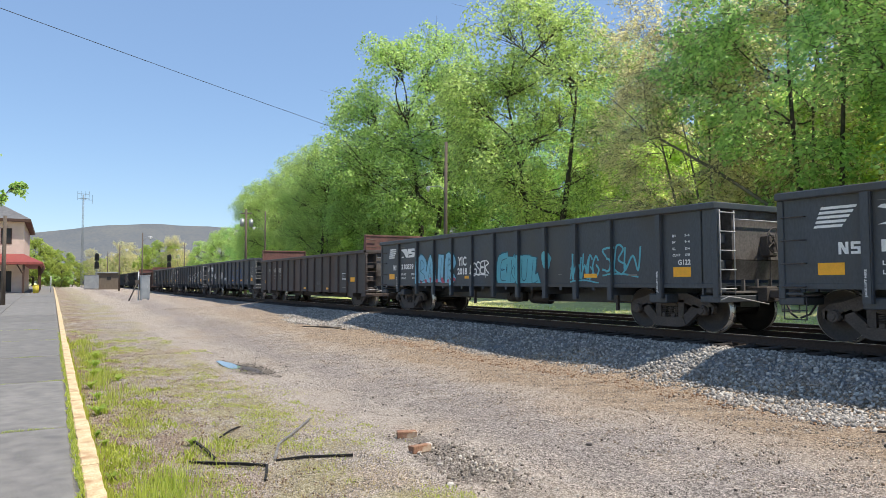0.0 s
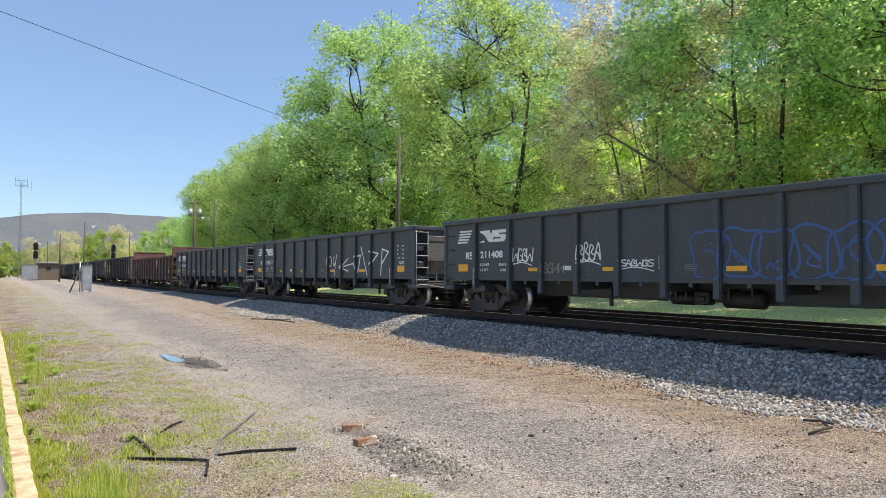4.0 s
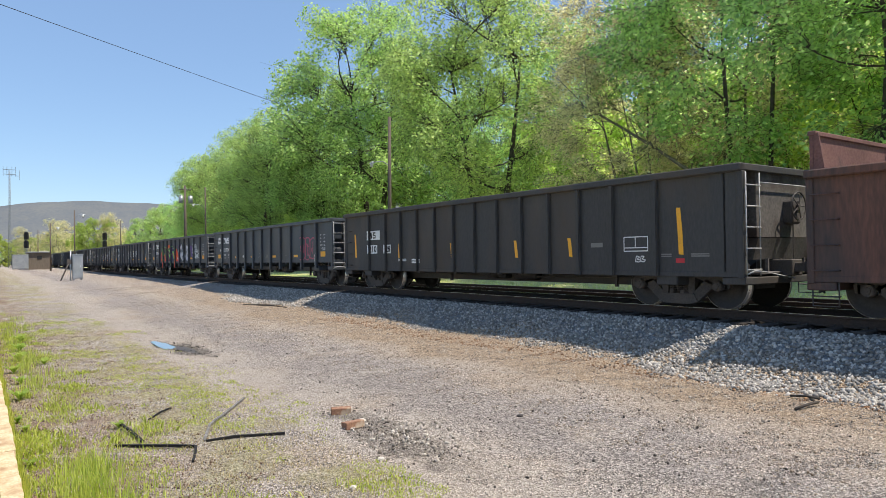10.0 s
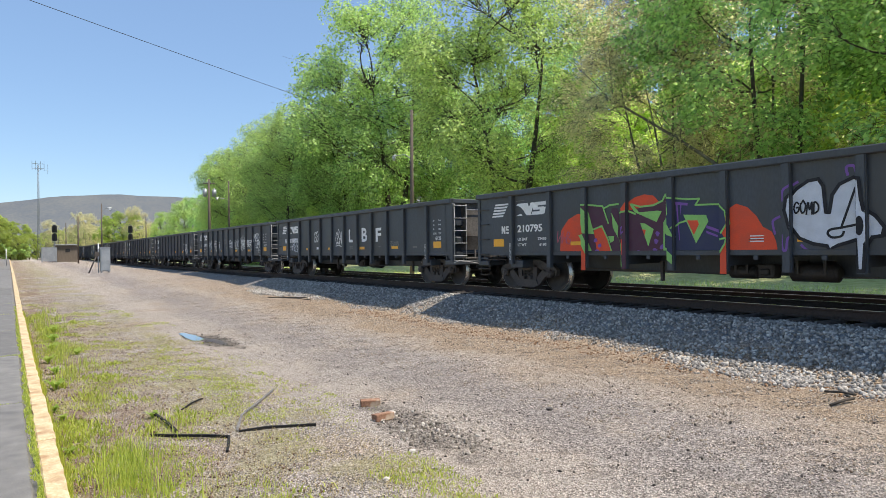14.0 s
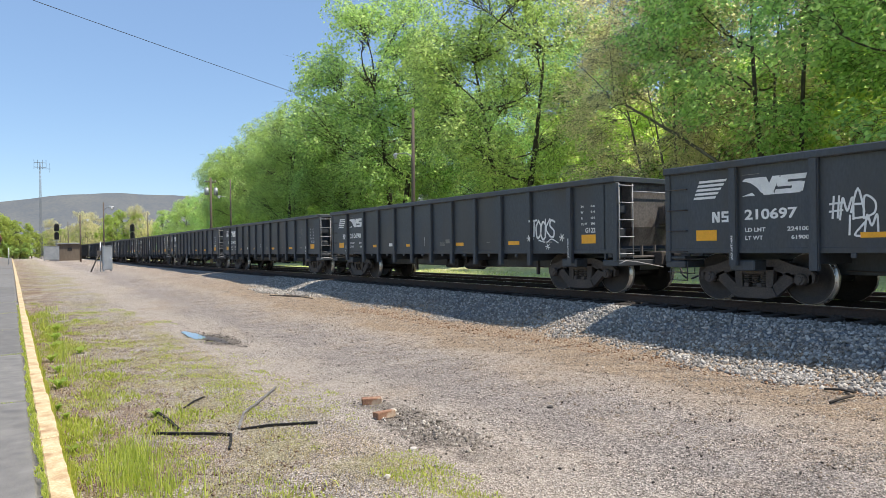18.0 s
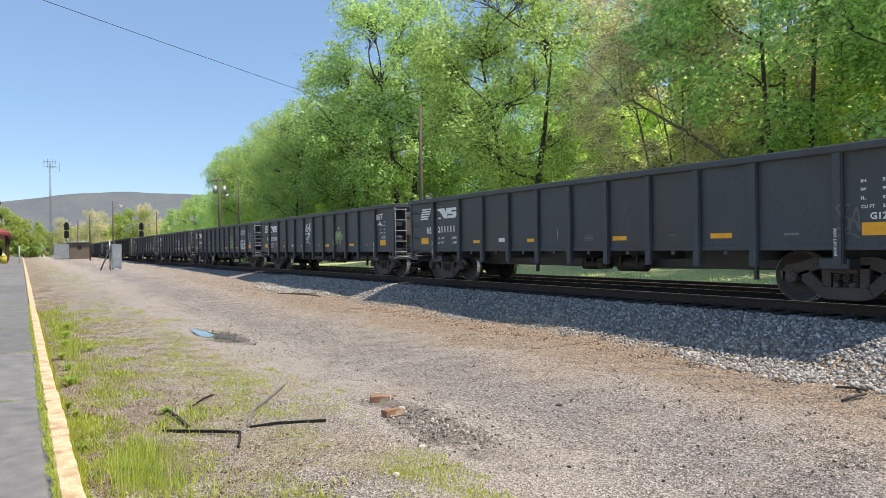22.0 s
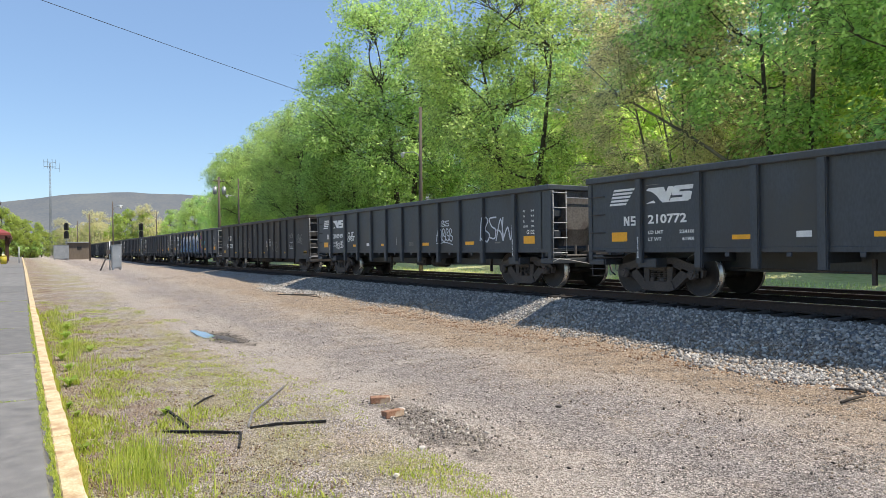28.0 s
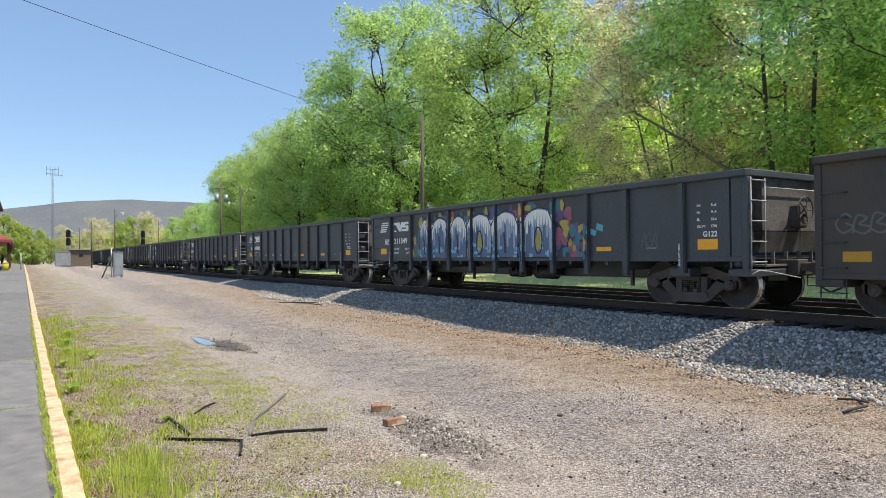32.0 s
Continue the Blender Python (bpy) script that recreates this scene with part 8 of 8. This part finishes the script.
# shed and cabinets
M_SHED = surf("grey_brown_siding", (0.13, 0.105, 0.08), (0.22, 0.18, 0.14), 2, 25, 0.9, 0, 0.3, 0.005, stretch=(1, 6, 0.6))
sh = new("equipment_shed")
sh.location = (-115.0, 6.05, float(land(-115, 7)) - 0.03)
bm = bmesh.new()
box(bm, -3.4, 0, 0, 2.75, 0, 2.5, 0.02)
part("wall", bm, M_SHED, sh)
for k in range(11):
    bm = bmesh.new()
    box(bm, 0, 0.03, 0.12 + k * 0.25, 0.15 + k * 0.25, 0, 2.5)
    part("batten", bm, M_SHED, sh)
bm = bmesh.new()
box(bm, -3.7, 0.3, -0.2, 2.95, 2.5, 2.66, 0.02)
part("roof", bm, M_GALV, sh, "flat pale metal roof")
bm = bmesh.new()
box(bm, 0.03, 0.05, 1.15, 1.75, 1.5, 1.95)
part("window", bm, M_BLACK, sh)
tagged(sh, "small brown equipment shed with a flat roof", "shed")


def cabinet(x, y, w, d, h, label, legs=0.15):
    c = new("signal_cabinet")
    c.location = (x, y, float(land(x, y)) - 0.02)
    bm = bmesh.new()
    box(bm, -d / 2, d / 2, -w / 2, w / 2, legs, h - 0.05, 0.015)
    part("body", bm, M_GALV, c)
    bm = bmesh.new()
    box(bm, -d / 2 - 0.05, d / 2 + 0.05, -w / 2 - 0.05, w / 2 + 0.05, h - 0.05, h, 0.01)
    part("lid", bm, M_GALV, c)
    bm = bmesh.new()
    box(bm, d / 2 + 0.002, d / 2 + 0.022, -w / 2 + 0.06, w / 2 - 0.06, legs + 0.08, h - 0.12, 0.005)
    dr = part("door", bm, M_GALV, c)
    bm = bmesh.new()
    box(bm, d / 2 + 0.022, d / 2 + 0.05, w * 0.22, w * 0.22 + 0.05, h * 0.5, h * 0.5 + 0.18)
    part("handle", bm, M_LAMPGLASS, dr)
    for s in (-1, 1):
        for q in (-1, 1):
            bm = bmesh.new()
            box(bm, q * (d / 2 - 0.08) - 0.04, q * (d / 2 - 0.08) + 0.04, s * (w / 2 - 0.08) - 0.04, s * (w / 2 - 0.08) + 0.04, 0, legs)
            part("leg", bm, M_GALV, c)
    tagged(c, label, "cabinet", "grey trackside cabinets")


cabinet(-59.0, 6.4, 0.68, 0.7, 2.05, "tall grey metal signal cabinet")
cabinet(-113.0, 5.0, 1.95, 1.2, 2.2, "wide grey metal relay cabinet")
for y0, h in ((5.95, 2.35),):
    bm = bmesh.new()
    tube(bm, (0, 0, 0), (0, 0, h), 0.045, None, 8)
    o = part("post", bm, M_LAMPGLASS)
    o.name = "marker_post"
    o.location = (-59.2, y0, float(land(-59.2, y0)))
    tagged(o, "thin white marker post by a cabinet", "post")
bm = bmesh.new()
tube(bm, (0, -0.7, 0), (0, -0.15, 1.35), 0.05, None, 6)
box(bm, -0.03, 0.05, -0.28, 0.02, 1.3, 1.65, 0.01)
o = part("switch_stand", bm, M_TRUCK)
o.location = (-58.5, 5.9, float(land(-58.5, 5.5)))
tagged(o, "leaning dark switch stand on the gravel", "switch stand")

# ---- station building ----
M_WALL = surf("pale_pink_stucco", (0.56, 0.43, 0.37), (0.70, 0.56, 0.49), 1.2, 25, 0.9, 0, 0.2, 0.004)
M_ROOF = surf("grey_shingle", (0.10, 0.10, 0.105), (0.18, 0.18, 0.185), 3, 25, 0.95, 0, 0.4, 0.01)
M_REDROOF = surf("red_metal_roof", (0.22, 0.045, 0.04), (0.33, 0.075, 0.065), 2, 25, 0.6, 0, 0.15, 0.003)
M_BROWN = surf("brown_eaves_timber", (0.05, 0.025, 0.018), (0.10, 0.055, 0.04), 3, 25, 0.8, 0, 0.2, 0.004)
st = new("station_building")
st.location = (-85.0, -2.8, float(land(-85, -3)) + 0.29)
bm = bmesh.new()
box(bm, -22, 0, -9, 0, 0, 7.9)
part("wall", bm, M_WALL, st)
bm = bmesh.new()
a = [bm.verts.new(v) for v in ((0.7, 0.6, 7.9), (-22.7, 0.6, 7.9), (-22.7, -9.6, 7.9), (0.7, -9.6, 7.9))]
r1, r2 = bm.verts.new((-4.5, -4.5, 11.0)), bm.verts.new((-17.5, -4.5, 11.0))
for f in ((a[0], a[1], r2, r1), (a[1], a[2], r2), (a[2], a[3], r1, r2), (a[3], a[0], r1), (a[3], a[2], a[1], a[0])):
    bm.faces.new(f)
part("roof", bm, M_ROOF, st, "grey shingled hip roof")
bm = bmesh.new()
box(bm, -22.7, 0.7, -9.6, 0.6, 7.6, 7.9)
part("eaves", bm, M_BROWN, st)
bm = bmesh.new()
o = [(2.6, 1.85, 3.2), (-24, 1.85, 3.2), (-24, -10, 3.2), (2.6, -10, 3.2)]
i4 = [(0.02, 0.02, 4.15), (-22, 0.02, 4.15), (-22, -9, 4.15), (0.02, -9, 4.15)]
vo, vi = [bm.verts.new(v) for v in o], [bm.verts.new(v) for v in i4]
vb = [bm.verts.new((p, q, 2.98)) for p, q, _ in o]
for k in range(4):
    j = (k + 1) % 4
    bm.faces.new((vo[k], vo[j], vi[j], vi[k]))
    bm.faces.new((vb[k], vb[j], vo[j], vo[k]))
bm.faces.new(vb)
bmesh.ops.recalc_face_normals(bm, faces=bm.faces)
part("canopy", bm, M_REDROOF, st, "red metal canopy roof")
for k, (px, py) in enumerate(((2.3, 0.1), (2.3, -4.0), (-4.0, 1.4), (-10.0, 1.4), (-16.0, 1.4))):
    bm = bmesh.new()
    box(bm, px - 0.1, px + 0.1, py - 0.1, py + 0.1, 0, 3.0, 0.01)
    part("post", bm, M_BROWN, st)
    bm = bmesh.new()
    tube(bm, (px, py, 1.9), (px, py + 0.45 if py > 1 else py - 0.6, 2.97), 0.06, None, 6)
    part("bracket", bm, M_BROWN, st)
for k, py in enumerate((-1.6, -3.9, -6.4)):
    bm = bmesh.new()
    box(bm, 0.004, 0.06, py - 0.5, py + 0.5, 5.2, 6.9, 0.01)
    wn2 = part("window", bm, M_BROWN, st)
    bm = bmesh.new()
    box(bm, 0.062, 0.075, py - 0.40, py + 0.40, 5.3, 6.8)
    part("pane", bm, M_BLACK, wn2)
    bm = bmesh.new()
    box(bm, 0.004, 0.05, py - 0.55, py + 0.55, 0.1, 2.3, 0.01)
    part("door", bm, M_BLACK, st)
tagged(st, "pale pink two-storey station with red canopy and grey hip roof", "station")
bm = bmesh.new()
tube(bm, (0, 0, 0), (0, 0, 0.75), 0.26, 0.30, 14)
tube(bm, (0, 0, 0.75), (0, 0, 0.85), 0.31, 0.2, 14)
o = part("bin", bm, P_YELLOW)
o.name = "litter_bin"
o.location = (-82.0, -1.55, float(land(-82, -1.5)) + 0.29)
tagged(o, "yellow litter bin on the station platform", "bin")
bm = bmesh.new()
tube(bm, (0, 0, 0), (0, 0, 1.75), 0.05, None, 8)
o = part("post", bm, M_LAMPGLASS)
o.name = "bollard"
o.location = (-84.0, -0.2, float(land(-84, 0)) + 0.29)
tagged(o, "thin pale post at the platform edge", "post")

motions()
